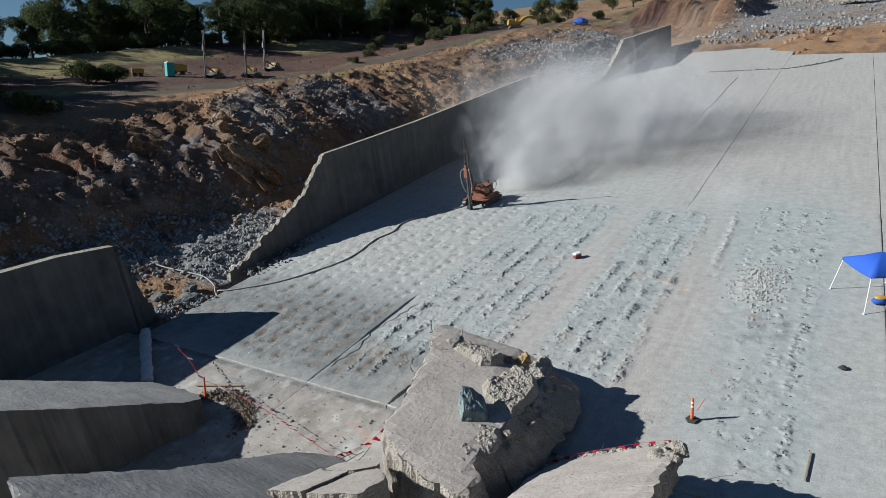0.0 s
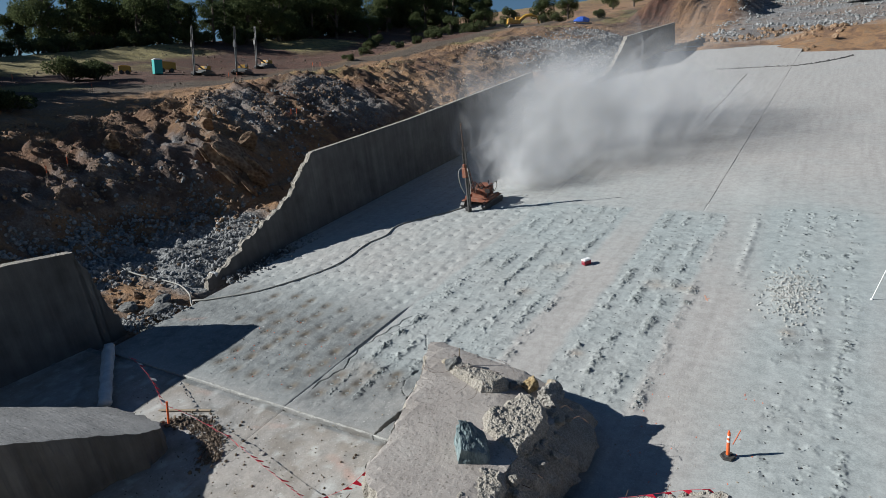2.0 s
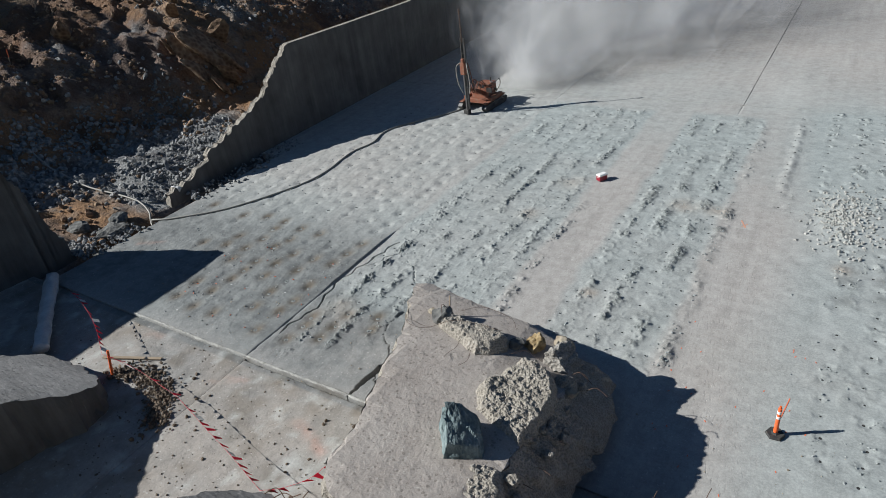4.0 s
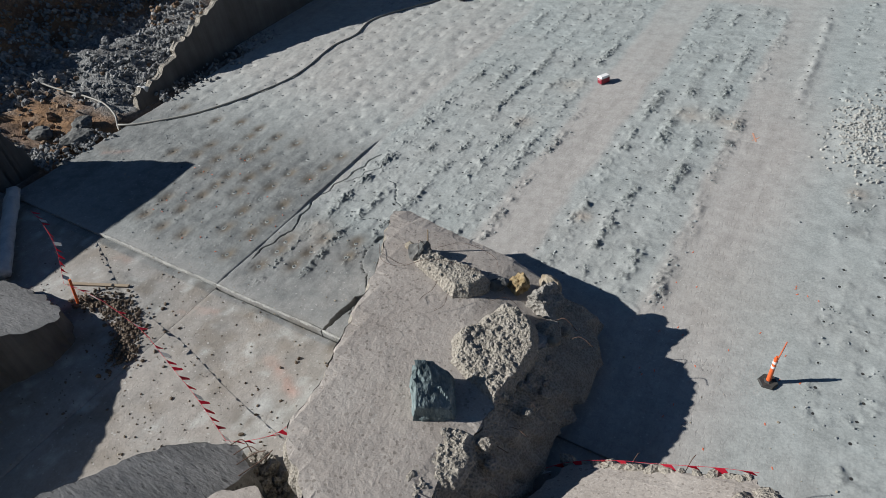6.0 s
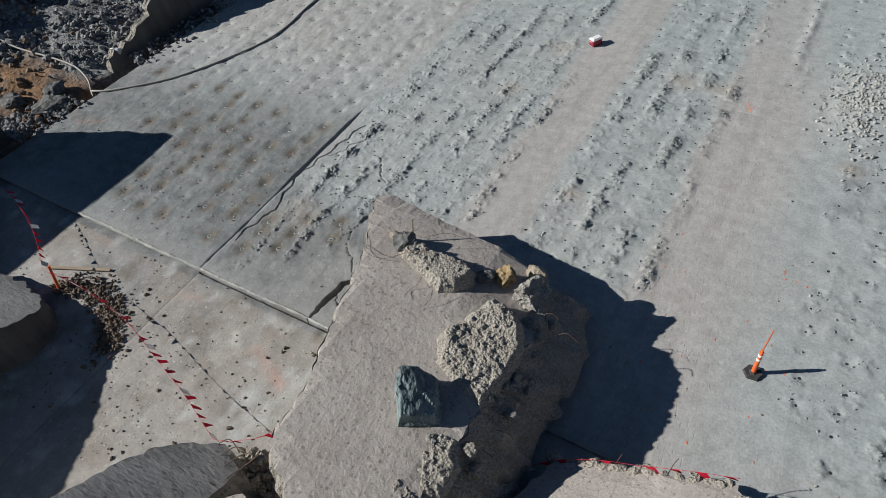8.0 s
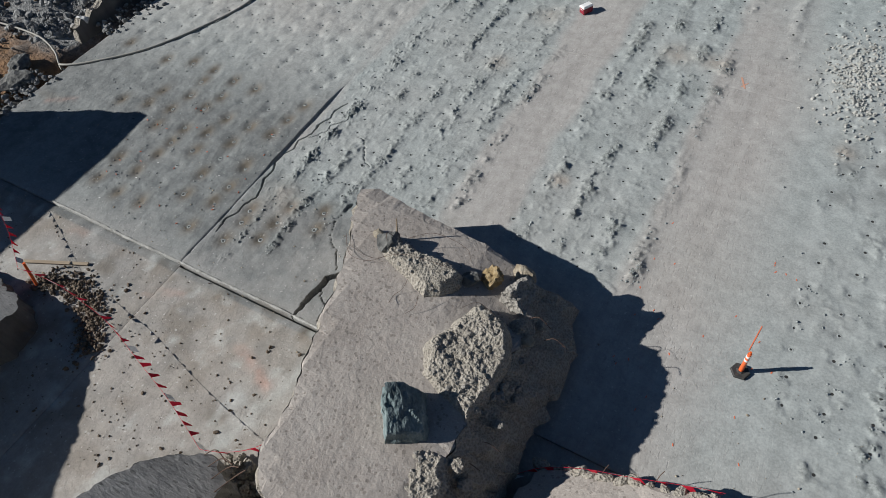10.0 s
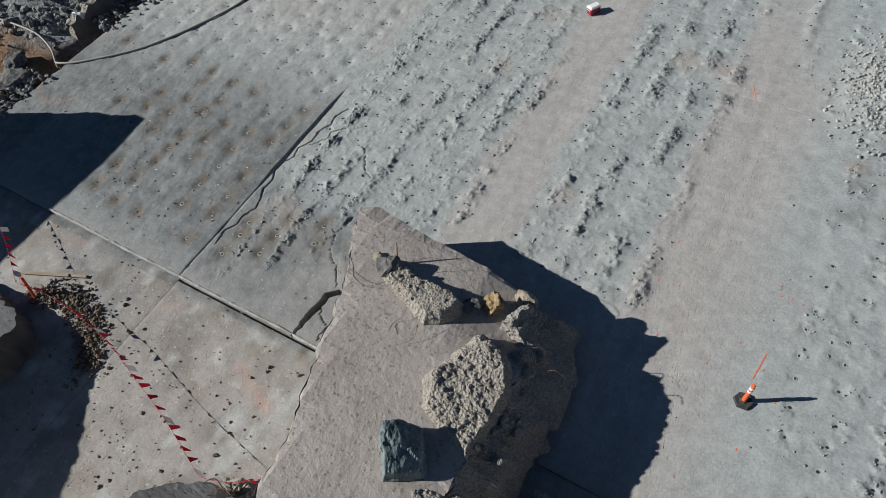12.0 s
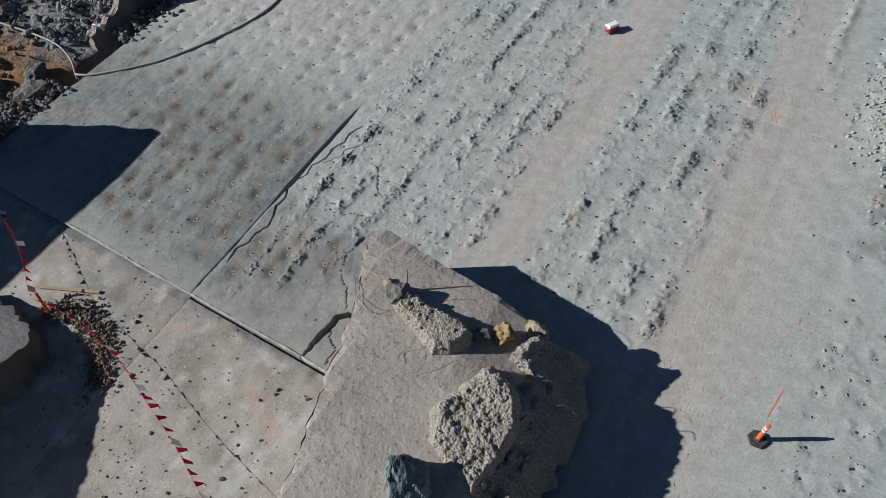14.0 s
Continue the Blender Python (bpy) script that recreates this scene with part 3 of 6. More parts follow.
def cuttings(a, b):
    """Heaps of drill cuttings along the rows of holes, 0 to 1."""
    z = np.zeros(np.shape(a))
    sway = 0.3 * (fbm(b * 0.6 + 7, a * 0.01, 3) - 0.5)
    patch = np.clip(4.0 * (fbm(a * 2.2 + 21, b * 1.7, 3) - 0.4), 0, 1)
    for ac, b0, b1, amp in ROWS_OF_HOLES:
        run = np.clip(3.2 * (fbm(b * 0.9 + ac * 5, a * 0.3, 3) - 0.3), 0, 1)
        z = np.maximum(z, np.exp(-((a - ac - 0.42 + sway) / 0.24) ** 2) * band(b, b0, b1, 0.5) * run * min(1.0, amp * 14) * (0.15 + 0.85 * patch))
    return z * (0.12 + 0.88 * sstep(-5.0, -4.5, a)) * (1 - 0.6 * sstep(9.3, 10.5, a)) * (1 - 0.45 * sstep(16, 24, b)) + east(a, b)


def east(a, b):
    """Crusts of cuttings left in a ring round each hole on the eastern strip."""
    d = hole_distance(a, b)
    broken = np.clip(6.0 * (fbm(a * 2.6 + 31, b * 2.6, 3) - 0.5), 0, 1) * (0.35 + 0.65 * sstep(0.4, 0.55, fbm(a * 0.5 + 8, b * 0.5, 2)))
    return 0.65 * sstep(11.2, 12.2, a) * (1 - sstep(16.0, 17.0, a)) * np.exp(-((d - 0.16) / 0.2) ** 2) * broken


def rubble_zone(a, b):
    """How thickly drill cuttings lie, 0 to 1."""
    n = 0.5 * (fbm(a * 0.5, b * 0.5, 3) - 0.5)
    z = 0.75 * band(a + n, -4.7, 2.1, 0.25) * band(b + 3 * n, 3.5, 28, 0.8) + 0.75 * band(a + n, 4.3, 8.3, 0.25) * band(b + 3 * n, 4.9, 28, 0.6)
    z = z + 0.22 * (band(a + n, 11.8, 16.3, 0.6) * band(b + 4 * n, 1.5, 31, 1.5) + band(a + n, 9.6, 11.8, 0.5) * band(b + 4 * n, 16, 31, 1.5)) + 0.3 * band(a, -17.5, -4.8, 0.6) * band(b + 2 * n, 0.2, 27, 1.0)
    return np.clip(z, 0, 1)


hole_rnd = random.Random(11)
HOLES, STAINED_HOLES = [], []
for ac, b0, b1, amp in ROWS_OF_HOLES:
    bb = b0 + 0.5
    while bb < b1:
        hx, hy = ac + hole_rnd.uniform(-0.12, 0.12), bb + hole_rnd.uniform(-0.15, 0.15)
        bb += 0.98 if ac < -5 else 0.78
        if (-1.0 < hx < 9.8 and hy < 5.2 - 0.25 * abs(hx - 4)) or hole_rnd.random() < 0.08:
            continue
        HOLES.append((hx, hy))
        if (hx < -5 and 0.5 < hy < 9 or -5 < hx < 0 and 0.5 < hy < 4.5) and hole_rnd.random() < 0.85:
            STAINED_HOLES.append((hx + hole_rnd.uniform(-0.15, 0.15), hy + hole_rnd.uniform(-0.15, 0.15)))
HOLE_ROWS = [np.array(sorted((hy, hx) for hx, hy in HOLES if abs(hx - ac) < 0.13)) for ac, _, _, _ in ROWS_OF_HOLES]


def hole_distance(a, b):
    """How far the nearest drill hole is."""
    best = np.full(np.shape(a), 9.0)
    for row in HOLE_ROWS:
        if len(row) > 1:
            i = np.searchsorted((row[1:, 0] + row[:-1, 0]) / 2, b)
            best = np.minimum(best, np.hypot(b - row[i, 0], a - row[i, 1]))
    return best


def floor_height(a, b):
    h = 0.03 * (fbm(a * 0.25, b * 0.25, 3) - 0.5)
    drilled = band(a, -18, 17, 1.0) * band(b, 0.3, 30, 1.0)
    west = 1 - sstep(-5.2, -4.6, a)
    low = np.maximum(west, band(a, -4.9, 0.6, 0.3) * (1 - sstep(3.5, 6.0, b)))
    h = h + drilled * ((0.012 + 0.035 * west) * (fbm(a * 1.5 + 4, b * 0.55, 3) - 0.5) + (0.015 + 0.045 * low) * (fbm(a * 2.3, b * 1.9 + 9, 4) - 0.5))
    h = h - (0.03 + 0.03 * low) * drilled * np.exp(-(hole_distance(a, b) / (0.13 + 0.1 * low)) ** 2)
    h = h + 0.03 * band(a, -30, 5, 1) * (1 - sstep(-0.4, -0.1, b)) * (fbm(a * 3.0 + 6, b * 3.0, 4, 0.6) - 0.5)
    lumps = fbm(a * 3.2, b * 2.6, 4)
    clods = np.clip(fbm(a * 8.0 + 30, b * 8.0, 3) - 0.42, 0, 1)
    heap = cuttings(a, b)
    h = h + heap * (0.015 + 0.04 * lumps + 0.34 * clods)
    h = h + rubble_zone(a, b) * (0.02 * (lumps - 0.5) + 0.1 * np.clip(fbm(a * 6.5 + 3, b * 6.5, 3) - 0.58, 0, 1))
    lime = np.exp(-(((a - 12.9) / 1.0) ** 2 + ((b - 17.2) / 2.3) ** 2))
    h = h + lime * (0.06 + 0.04 * lumps)
    sway = 0.3 * (fbm(b * 0.6 + 7, a * 0.01, 3) - 0.5)
    h = h + 0.075 * np.exp(-((a - 10.25 + sway) / 0.2) ** 2) * band(b, 19, 28, 1.5) * (0.2 + 1.2 * lumps)
    crack = seg_distance(a + 0.1 * (fbm(b * 7, a * 7, 3, 0.6) - 0.5), b, MAIN_CRACK)
    h = h - 0.4 * (1 - sstep(0.014, 0.03, crack) ) * sstep(1.4, 1.9, b)
    for pts in SIDE_CRACKS:
        h = h - 0.12 * (1 - sstep(0.001, 0.016, seg_distance(a + 0.12 * (fbm(b * 7, a * 7, 2) - 0.5), b, pts)))
    half = np.interp(b, [-0.1, 0.4, 1.0, 1.5, 1.85], [0.01, 0.06, 0.1, 0.085, 0.05])
    h = h - 1.1 * (1 - sstep(half, half + 0.022, seg_distance(a + 0.09 * (fbm(a * 4, b * 7, 3) - 0.5), b, GAP_CRACK)))
    # panel that stands proud along the long crack
    h = h + 0.08 * band(b, 4.6, 9.2, 0.7) * sstep(-7.5, -4.9, a) * (a < -4.85)
    h = h + 0.02 * band(b, 0.0, 5, 0.7) * sstep(-7.5, -4.9, a) * (a < -4.85)
    return h


def floor_panel(a0, a1, b0, b1, step, parent, drop=0.0, end=None):
    na, nb = max(3, int((a1 - a0) / step) + 1), max(3, int((b1 - b0) / step) + 1)
    g = 0.006 if b1 < 1 else 0.0 if step < 0.2 else 0.012
    xa, xb = np.linspace(a0 + g, a1 - g, na), np.linspace(b0 + g, b1 - g, nb)
    if a0 == -4.85 and b0 == -0.12:
        xa = np.concatenate([np.arange(a0, -3.3, 0.014), np.arange(-3.3, -0.25, step), np.arange(-0.25, 0.85, 0.02), np.linspace(0.85, a1, int((a1 - 0.85) / step))])
        na = len(xa)
    X, Y = np.meshgrid(xa, xb, indexing="ij")
    if end is not None:
        Y = b0 + (Y - b0) * (np.interp(X, *end) + 0.8 * (fbm(X * 0.9, Y * 0.0, 3) - 0.5) - b0) / (b1 - b0)
    Hh = floor_height(X, Y) - drop
    edge = np.minimum(np.minimum(X - a0, a1 - X), np.minimum(Y - b0, b1 - Y) if end is None else Y - b0)
    chip = np.clip(fbm(X * 2.5, Y * 2.5, 3) - 0.5, 0, 1)
    buried = np.clip(1.15 - 1.6 * rubble_zone(X, Y) - 0.75 * band(Y, 10, 29, 1.0), 0, 1)
    Hh = Hh - (0.015 + 0.1 * chip) * (1 - sstep(0.0, 0.07, edge)) * buried * (step < 0.2)
    top = np.stack([X, Y, Hh], -1).reshape(-1, 3)
    f = grid_faces(na, nb)
    ring = np.concatenate([np.arange(na) * nb, (na - 1) * nb + np.arange(1, nb), np.arange(na - 2, -1, -1) * nb + nb - 1, np.arange(nb - 2, 0, -1)])
    rim, low = top[ring].copy(), top[ring].copy()
    low[:, 2] -= 0.55
    k = len(ring)
    i = np.arange(k)
    t0, l0 = len(top), len(top) + k
    side = np.stack([t0 + i, l0 + i, l0 + (i + 1) % k, t0 + (i + 1) % k], -1)
    v = np.concatenate([top, rim, low])
    A_, B_ = v[:, 0], v[:, 1]
    dust = rubble_zone(A_, B_) + 0.35 * band(A_, -18, -4.9, 0.4) * band(B_, 0, 12, 2) + 0.6 * band(A_, 11.0, 18.5, 1) * band(B_, -6, 30, 3) + 0.5 * band(A_, -12, 17, 3) * band(B_, 22, 36, 9)
    dust = np.clip(dust + 0.25 * band(A_, -4.5, 2, 1) * band(B_, -2, 5, 1.0), 0, 1)
    stain = np.zeros(len(v))
    for ac, bc in STAINED_HOLES:
        stain = np.maximum(stain, 0.95 * np.exp(-((A_ - ac) ** 2 / 0.07 + (B_ - bc) ** 2 / 0.13)))
    stain = np.maximum(stain, 0.9 * band(A_, -6, 2, 1.2) * np.exp(-((B_ + 0.45) / 0.4) ** 2) * np.clip(3.5 * (fbm(A_ * 1.3, B_ * 1.3 + 5, 4) - 0.45), 0, 1))
    stain = np.maximum(stain, 0.35 * np.exp(-((A_ + 17) / 0.9) ** 2 - ((B_ - 4.2) / 0.25) ** 2))
    mud = 0.75 * (B_ < -0.4) * (B_ > -16) * (A_ < 5) * (0.35 + 1.1 * (fbm(A_ * 0.6 + 8, B_ * 0.6, 3) - 0.3))
    for ac, bc, rad, amp in [(5.11, 8.28, 0.28, 1.2), (6.62, 16.3, 0.6, 0.7), (8.0, 16.2, 0.5, 0.7), (0.4, 13.3, 0.5, 0.6), (0.92, 17.0, 0.7, 0.5), (13.1, 13.1, 0.35, 0.7), (-3.5, 3.6, 0.8, 0.5), (10.2, 6.5, 2.2, 0.18)]:
        mud = np.maximum(mud, amp * np.exp(-((A_ - ac) ** 2 + (B_ - bc) ** 2) / rad ** 2) * (0.5 + fbm(A_ * 2, B_ * 2, 3)))
    worn_dark = 0.85 * band(A_, -30, -4.87, 0.02) * band(B_, 0, 9.0, 3.0) * (0.74 + 0.9 * (fbm(A_ * 0.35, B_ * 0.35, 3) - 0.2)) + 0.75 * band(A_, -4.85, 1.2, 0.02) * band(B_, -0.1, 4.6, 1.0) * (0.4 + fbm(A_ * 0.9, B_ * 0.9, 3))  + (B_ < -0.12) * (B_ > -15) * (A_ < 4) * (0.25 + 1.1 * np.clip(fbm(A_ * 0.5 + 3, B_ * 0.5, 4) - 0.4, 0, 1))
    # Five round patches at the craters are darker.
    for ac, bc in [(13.2, 13.15), (13.22, 12.4), (13.22, 11.1), (14.4, 12.8), (14.4, 11.6)]:
        worn_dark = np.maximum(worn_dark, 0.7 * np.exp(-((A_ - ac) ** 2 + (B_ - bc) ** 2) / 0.12))
    low = (B_ < -0.12) * (B_ > -15) * (A_ < 4.5)
    stain = np.maximum(stain, low * 0.55 * np.clip(5 * (fbm(A_ * 1.1 + 20, B_ * 1.1, 4) - 0.56), 0, 1))
    worn_dark = np.maximum(worn_dark, low * 0.9 * np.clip(4 * (fbm(A_ * 0.8 + 50, B_ * 0.8, 5) - 0.5), 0, 1))
    lime = low * 0.5 * np.clip(5 * (fbm(A_ * 1.7 + 70, B_ * 1.7, 4) - 0.6), 0, 1) + 0.5 * np.clip(1 - seg_distance(A_ + 0.5 * (fbm(A_ * 3, B_ * 3, 3) - 0.5), B_, [(0.65, -4.1), (0.95, -2.7), (1.4, -1.3)]) / 0.5, 0, 1) + 0.45 * np.exp(-(((A_ - 12.9) / 1.1) ** 2 + ((B_ - 17.2) / 2.6) ** 2)) + 0.35 * np.exp(-(((A_ - 8.8) / 1.3) ** 2 + ((B_ - 33) / 3) ** 2))
    faces_all = np.concatenate([f, side])
    smear = np.zeros(len(v))
    for amp, line in ((0.75, [(-0.9, -1.62), (0.9, -2.38)]), (0.4, [(-5.2, -1.5), (-4.0, -1.0)]), (0.35, [(-9.8, -0.7), (-9.0, -0.6)]), (0.3, [(-16.8, 3.9), (-15.6, 4.5)])):
        smear = np.maximum(smear, amp * np.exp(-(seg_distance(A_, B_, line) / 0.17) ** 2) * np.clip(2.5 * (fbm(A_ * 3 + 5, B_ * 3, 3) - 0.25), 0, 1))
    ob = mesh_object("floor_panel", v, faces_all, M_FLOOR, parent, step < 0.5, {"dust": dust, "mud": np.clip(mud, 0, 1), "stain": stain, "lime": lime, "smear": smear, "worn_dark": np.clip(worn_dark, 0, 1), "cuttings": np.clip(cuttings(A_, B_) + 0.35 * rubble_zone(A_, B_) * np.clip(4 * (fbm(A_ * 1.8 + 11, B_ * 1.8, 4) - 0.5), 0, 1), 0, 1)})
    if step < 0.5:
        # keep the lips of cracks and joints crisp
        p0, p1, p3 = v[faces_all[:, 0]], v[faces_all[:, 1]], v[faces_all[:, 3]]
        nrm = np.cross(p1 - p0, p3 - p0)
        ob.data.polygons.foreach_set("use_smooth", np.abs(nrm[:, 2]) > 0.5 * np.linalg.norm(nrm, axis=1))
    return ob


chute_floor = thing("floor", CHUTE, "pale grey concrete chute floor with joints, drill cuttings and cracks", "concrete floor", kind="structure")
A_JOINTS = [-19.3, -4.85, 6.75, 18.6, 30.4, 36.0]
B_JOINTS = [-45, -30, -15, -0.12, 15.05, 30.2, 45.3, 60.4, 75.5, 90.6, 105.7]
for i, (a0, a1) in enumerate(zip(A_JOINTS, A_JOINTS[1:])):
    for b0, b1 in zip(B_JOINTS, B_JOINTS[1:]):
        near = -1 < b0 < 20 and i < 3
        step = 0.04 if b0 == -0.12 and i < 2 else 0.052 if near else 0.09 if (b0 == -15 and i < 2) else 0.25 if b0 < 46 and b0 > -20 and i < 3 else 1.2
        lo = a0
        if i == 0:
            lo = {-0.12: -17.95, -15: -22.5, -30: -24.5, -45: -26.0}.get(b0, a0)
        floor_panel(lo, a1, b0, -0.2 if b0 == -15 and i == 1 else b1, step, chute_floor, 0.09 if b0 < -1 else 0.0)
    ends = ([-19.3, -11, -4.85], [136, 131, 127]) if i == 0 else ([-4.85, 6.75], [126.5, 122]) if i == 1 else ([6.75, 18.6, 30.4, 36], [112, 110, 108, 106])
    floor_panel(a0, a1, 105.7, 135, 0.8, chute_floor, 0.0, ends)


# ---- chute walls ----
def wall_piece(name, profile, label, a=-19.3, thick=0.62, rough=0.14, keep=(), swing=0.0, pivot=0.0):
    """A wall cut to a profile of (b, height), with broken edges but for the spans in keep."""
    pts = []
    for (b0, h0), (b1, h1) in zip(profile, profile[1:]):
        n = max(1, int(math.hypot(b1 - b0, h1 - h0) / 0.14))
        straight = (b0, b1) in keep
        for k in range(n):
            t = k / n
            b, h = b0 + (b1 - b0) * t, h0 + (h1 - h0) * t
            if not straight and 0 < k and h > 0:
                nv = noise.noise_vector(Vector((b * 1.7, h * 1.7, a))) + 0.7 * noise.noise_vector(Vector((b * 4.3, h * 4.3, a)))
                b, h = b + rough * 2.0 * nv.x, h + rough * 2.0 * nv.y
            pts.append((b, h))
    pts.append(profile[-1])
    bm = bmesh.new()
    cols = 4
    rows_v = []
    for j in range(cols + 1):
        t = j / cols
        row = []
        for b, h in pts:
            off = noise.noise(Vector((b * 2.3, h * 2.3, j * 0.9))) * rough * (0.8 if 0 < j < cols else 0.25)
            clean = any(min(s) - 1e-6 <= b <= max(s) + 1e-6 for s in keep) and h > 3
            row.append(bm.verts.new((a + swing * min(0.0, b - pivot) - thick * t, b, max(h + (0 if clean else off), -1.2))))
        rows_v.append(row)
    # Torn faces show pale concrete; clean tops take it too, sunlight in the colour.
    for r0, r1 in zip(rows_v, rows_v[1:]):
        for k in range(len(pts) - 1):
            bm.faces.new((r0[k], r0[k + 1], r1[k + 1], r1[k])).material_index = 1
    for row, flip in ((rows_v[0], True), (rows_v[-1], False)):
        low = [bm.verts.new((v.co.x, v.co.y, -1.2)) for v in row]
        for k in range(len(row) - 1):
            q = (row[k], low[k], low[k + 1], row[k + 1])
            try:
                bm.faces.new(q if flip else q[::-1])
            except ValueError:
                pass
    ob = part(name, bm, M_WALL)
    ob.data.materials.append(M_BROKEN)
    ob.matrix_basis = CHUTE
    return tagged(ob, label, "concrete wall", kind="structure")


wall_piece("wall_1", [(7.7, -1.0), (7.9, 0.4), (9.8, 0.7), (11.8, 1.7), (14.1, 2.5), (16.0, 3.25), (16.8, 3.75), (18.0, 4.9), (19.4, 5.8), (25.4, 5.65), (32.7, 5.5), (60.0, 5.5), (60.6, 3.6), (62.4, 2.0), (66, 1.1), (69, 0.4), (70, -1.0)],
           "tall grey concrete chute wall with a broken sloping end", thick=0.4, keep=((19.4, 25.4), (25.4, 32.7), (32.7, 60.0)))
wall_piece("wall_2", [(70, -1.0), (71, 0.6), (80, 0.9), (88, 0.7), (91.5, 1.2), (94, 2.4), (97, 3.4), (100.5, 5.45), (136.2, 4.6), (136.4, -1.0)], "upper stretch of broken grey concrete chute wall", keep=((100.5, 136.2),))
wall_piece("wall_3", [(-40, -1.0), (-40, 9.1), (-5.0, 5.88), (-2.3, 5.69), (0.62, 5.22), (0.86, 4.2), (1.28, 2.6), (1.73, 1.0), (2.1, -1.0)], "dark shaded concrete chute wall with a broken end", keep=((-40, -5.0), (-5.0, -2.3), (-2.3, 0.62)), swing=0.138, pivot=0.8)


# ---- displaced slabs ----
def slab(name, outline, top, thick, label, flare=0.0, broken=None, seed=1, m_top=None, m_side=None, tier=5, rough=0.16, bulge=None):
    """A torn slab: outline of (a, b), top(a, b) gives its height, thick its depth; the sides are ragged."""
    ob = thing(name, CHUTE, label, "concrete slab")
    pts = []
    k = len(outline)
    for i in range(k):
        p, q = Vector(outline[i]), Vector(outline[(i + 1) % k])
        n = max(1, int((q - p).length / 0.13))
        d = (q - p).normalized() if (q - p).length > 0 else Vector((1, 0))
        nrm = Vector((d.y, -d.x))
        torn = broken is None or i in broken
        for s in range(n):
            w = p + (q - p) * s / n
            j = noise.fractal(Vector((w.x * 1.9, w.y * 1.9, seed * 3.1)), 0.7, 2.2, 4)
            pts.append((w + nrm * j * (0.14 if torn else 0.03), nrm, torn))
    area = sum(p.x * q.y - q.x * p.y for (p, _, _), (q, _, _) in zip(pts, pts[1:] + pts[:1]))
    side = 1 if area > 0 else -1
    bm = bmesh.new()
    rim = [bm.verts.new((p.x, p.y, 0.0)) for p, _, _ in pts]
    f = bm.faces.new(rim if area > 0 else rim[::-1])
    for fc in bmesh.ops.inset_region(bm, faces=[f], thickness=0.07, depth=0.0)["faces"]:
        fc.material_index = 0 if m_top else 1
    spall = lambda x, y: 0.0 if m_top else 0.015 + 0.06 * abs(noise.fractal(Vector((x * 2.2, y * 2.2, seed)), 0.7, 2.1, 3))
    for axis in (0, 1):
        lo, hi = min(p[axis] for p, _, _ in pts), max(p[axis] for p, _, _ in pts)
        for q in np.arange(lo + 0.35, hi - 0.1, 0.5):
            bmesh.ops.bisect_plane(bm, geom=bm.verts[:] + bm.edges[:] + bm.faces[:], dist=1e-4, plane_co=(q, q, 0), plane_no=(1 - axis, axis, 0))
    bmesh.ops.triangulate(bm, faces=bm.faces[:])
    for v in bm.verts:
        v.co.z = top(v.co.x, v.co.y) + (-spall(v.co.x, v.co.y) if v.is_boundary else 0.012 + 0.02 * noise.noise(Vector((v.co.x * 1.4, v.co.y * 1.4, seed))))
    part("surface", bm, m_top or M_SLAB, ob).data.materials.append(m_side or M_BROKEN)
    bm = bmesh.new()
    last = None
    first = None
    for j in range(tier + 1):
        t = j / tier
        row = []
        for p, nrm, torn in pts:
            th = thick(p.x, p.y) if callable(thick) else thick
            swell = bulge(p.x, p.y, t) if bulge else flare * t
            z = top(p.x, p.y) - spall(p.x, p.y) * (1 - t) - t * th - 0.002
            amp = rough * (1.0 if torn else 0.25) * (0.35 if j == 0 else 1.0)
            nv = noise.fractal(Vector((p.x * 2.3 + seed, p.y * 2.3, z * 2.3)), 0.7, 2.2, 4)
            out = side * nrm * (amp * nv + (swell if torn else 0.0))
            row.append(bm.verts.new((p.x + out.x, p.y + out.y, z + (0 if j == 0 else 0.4 * amp * nv))))
        if last:
            for i in range(len(row)):
                n2 = (i + 1) % len(row)
                q = (last[i], row[i], row[n2], last[n2])
                bm.faces.new(q if side > 0 else q[::-1])
        last = row
        first = first or row
    bm.faces.new(last[::-1] if side > 0 else last)
    bmesh.ops.triangulate(bm, faces=[fc for fc in bm.faces if len(fc.verts) > 4])
    part("broken_edge", bm, m_side or M_BROKEN, ob, "rough torn edge with exposed aggregate")
    return ob


def main_top(a, b):
    return 2.49 - 0.11 * b - 0.095 * (a - 4) - 0.022 * max(0.0, b - 1) ** 2 - 0.2 * max(0.0, a - 4.8) * min(1.0, max(0.0, (b - 0.3) / 1.5))


def main_bulge(a, b, t):
    """The slab's uphill side swells out below its rim and runs back under it."""
    right = min(1.0, max(0.0, (a - 5.2) / 1.2)) * min(1.0, max(0.0, (b + 4.5) / 1.5))
    return right * (2.4 * t if t < 0.4 else 0.96 + 0.95 * (t - 0.4) if t < 0.67 else 1.22 - 3.7 * (t - 0.67)) + (1 - right) * (0.17 + 0.2 * noise.noise(Vector((a * 1.1, b * 1.1, 4.0)))) * min(1.0, t * 4)


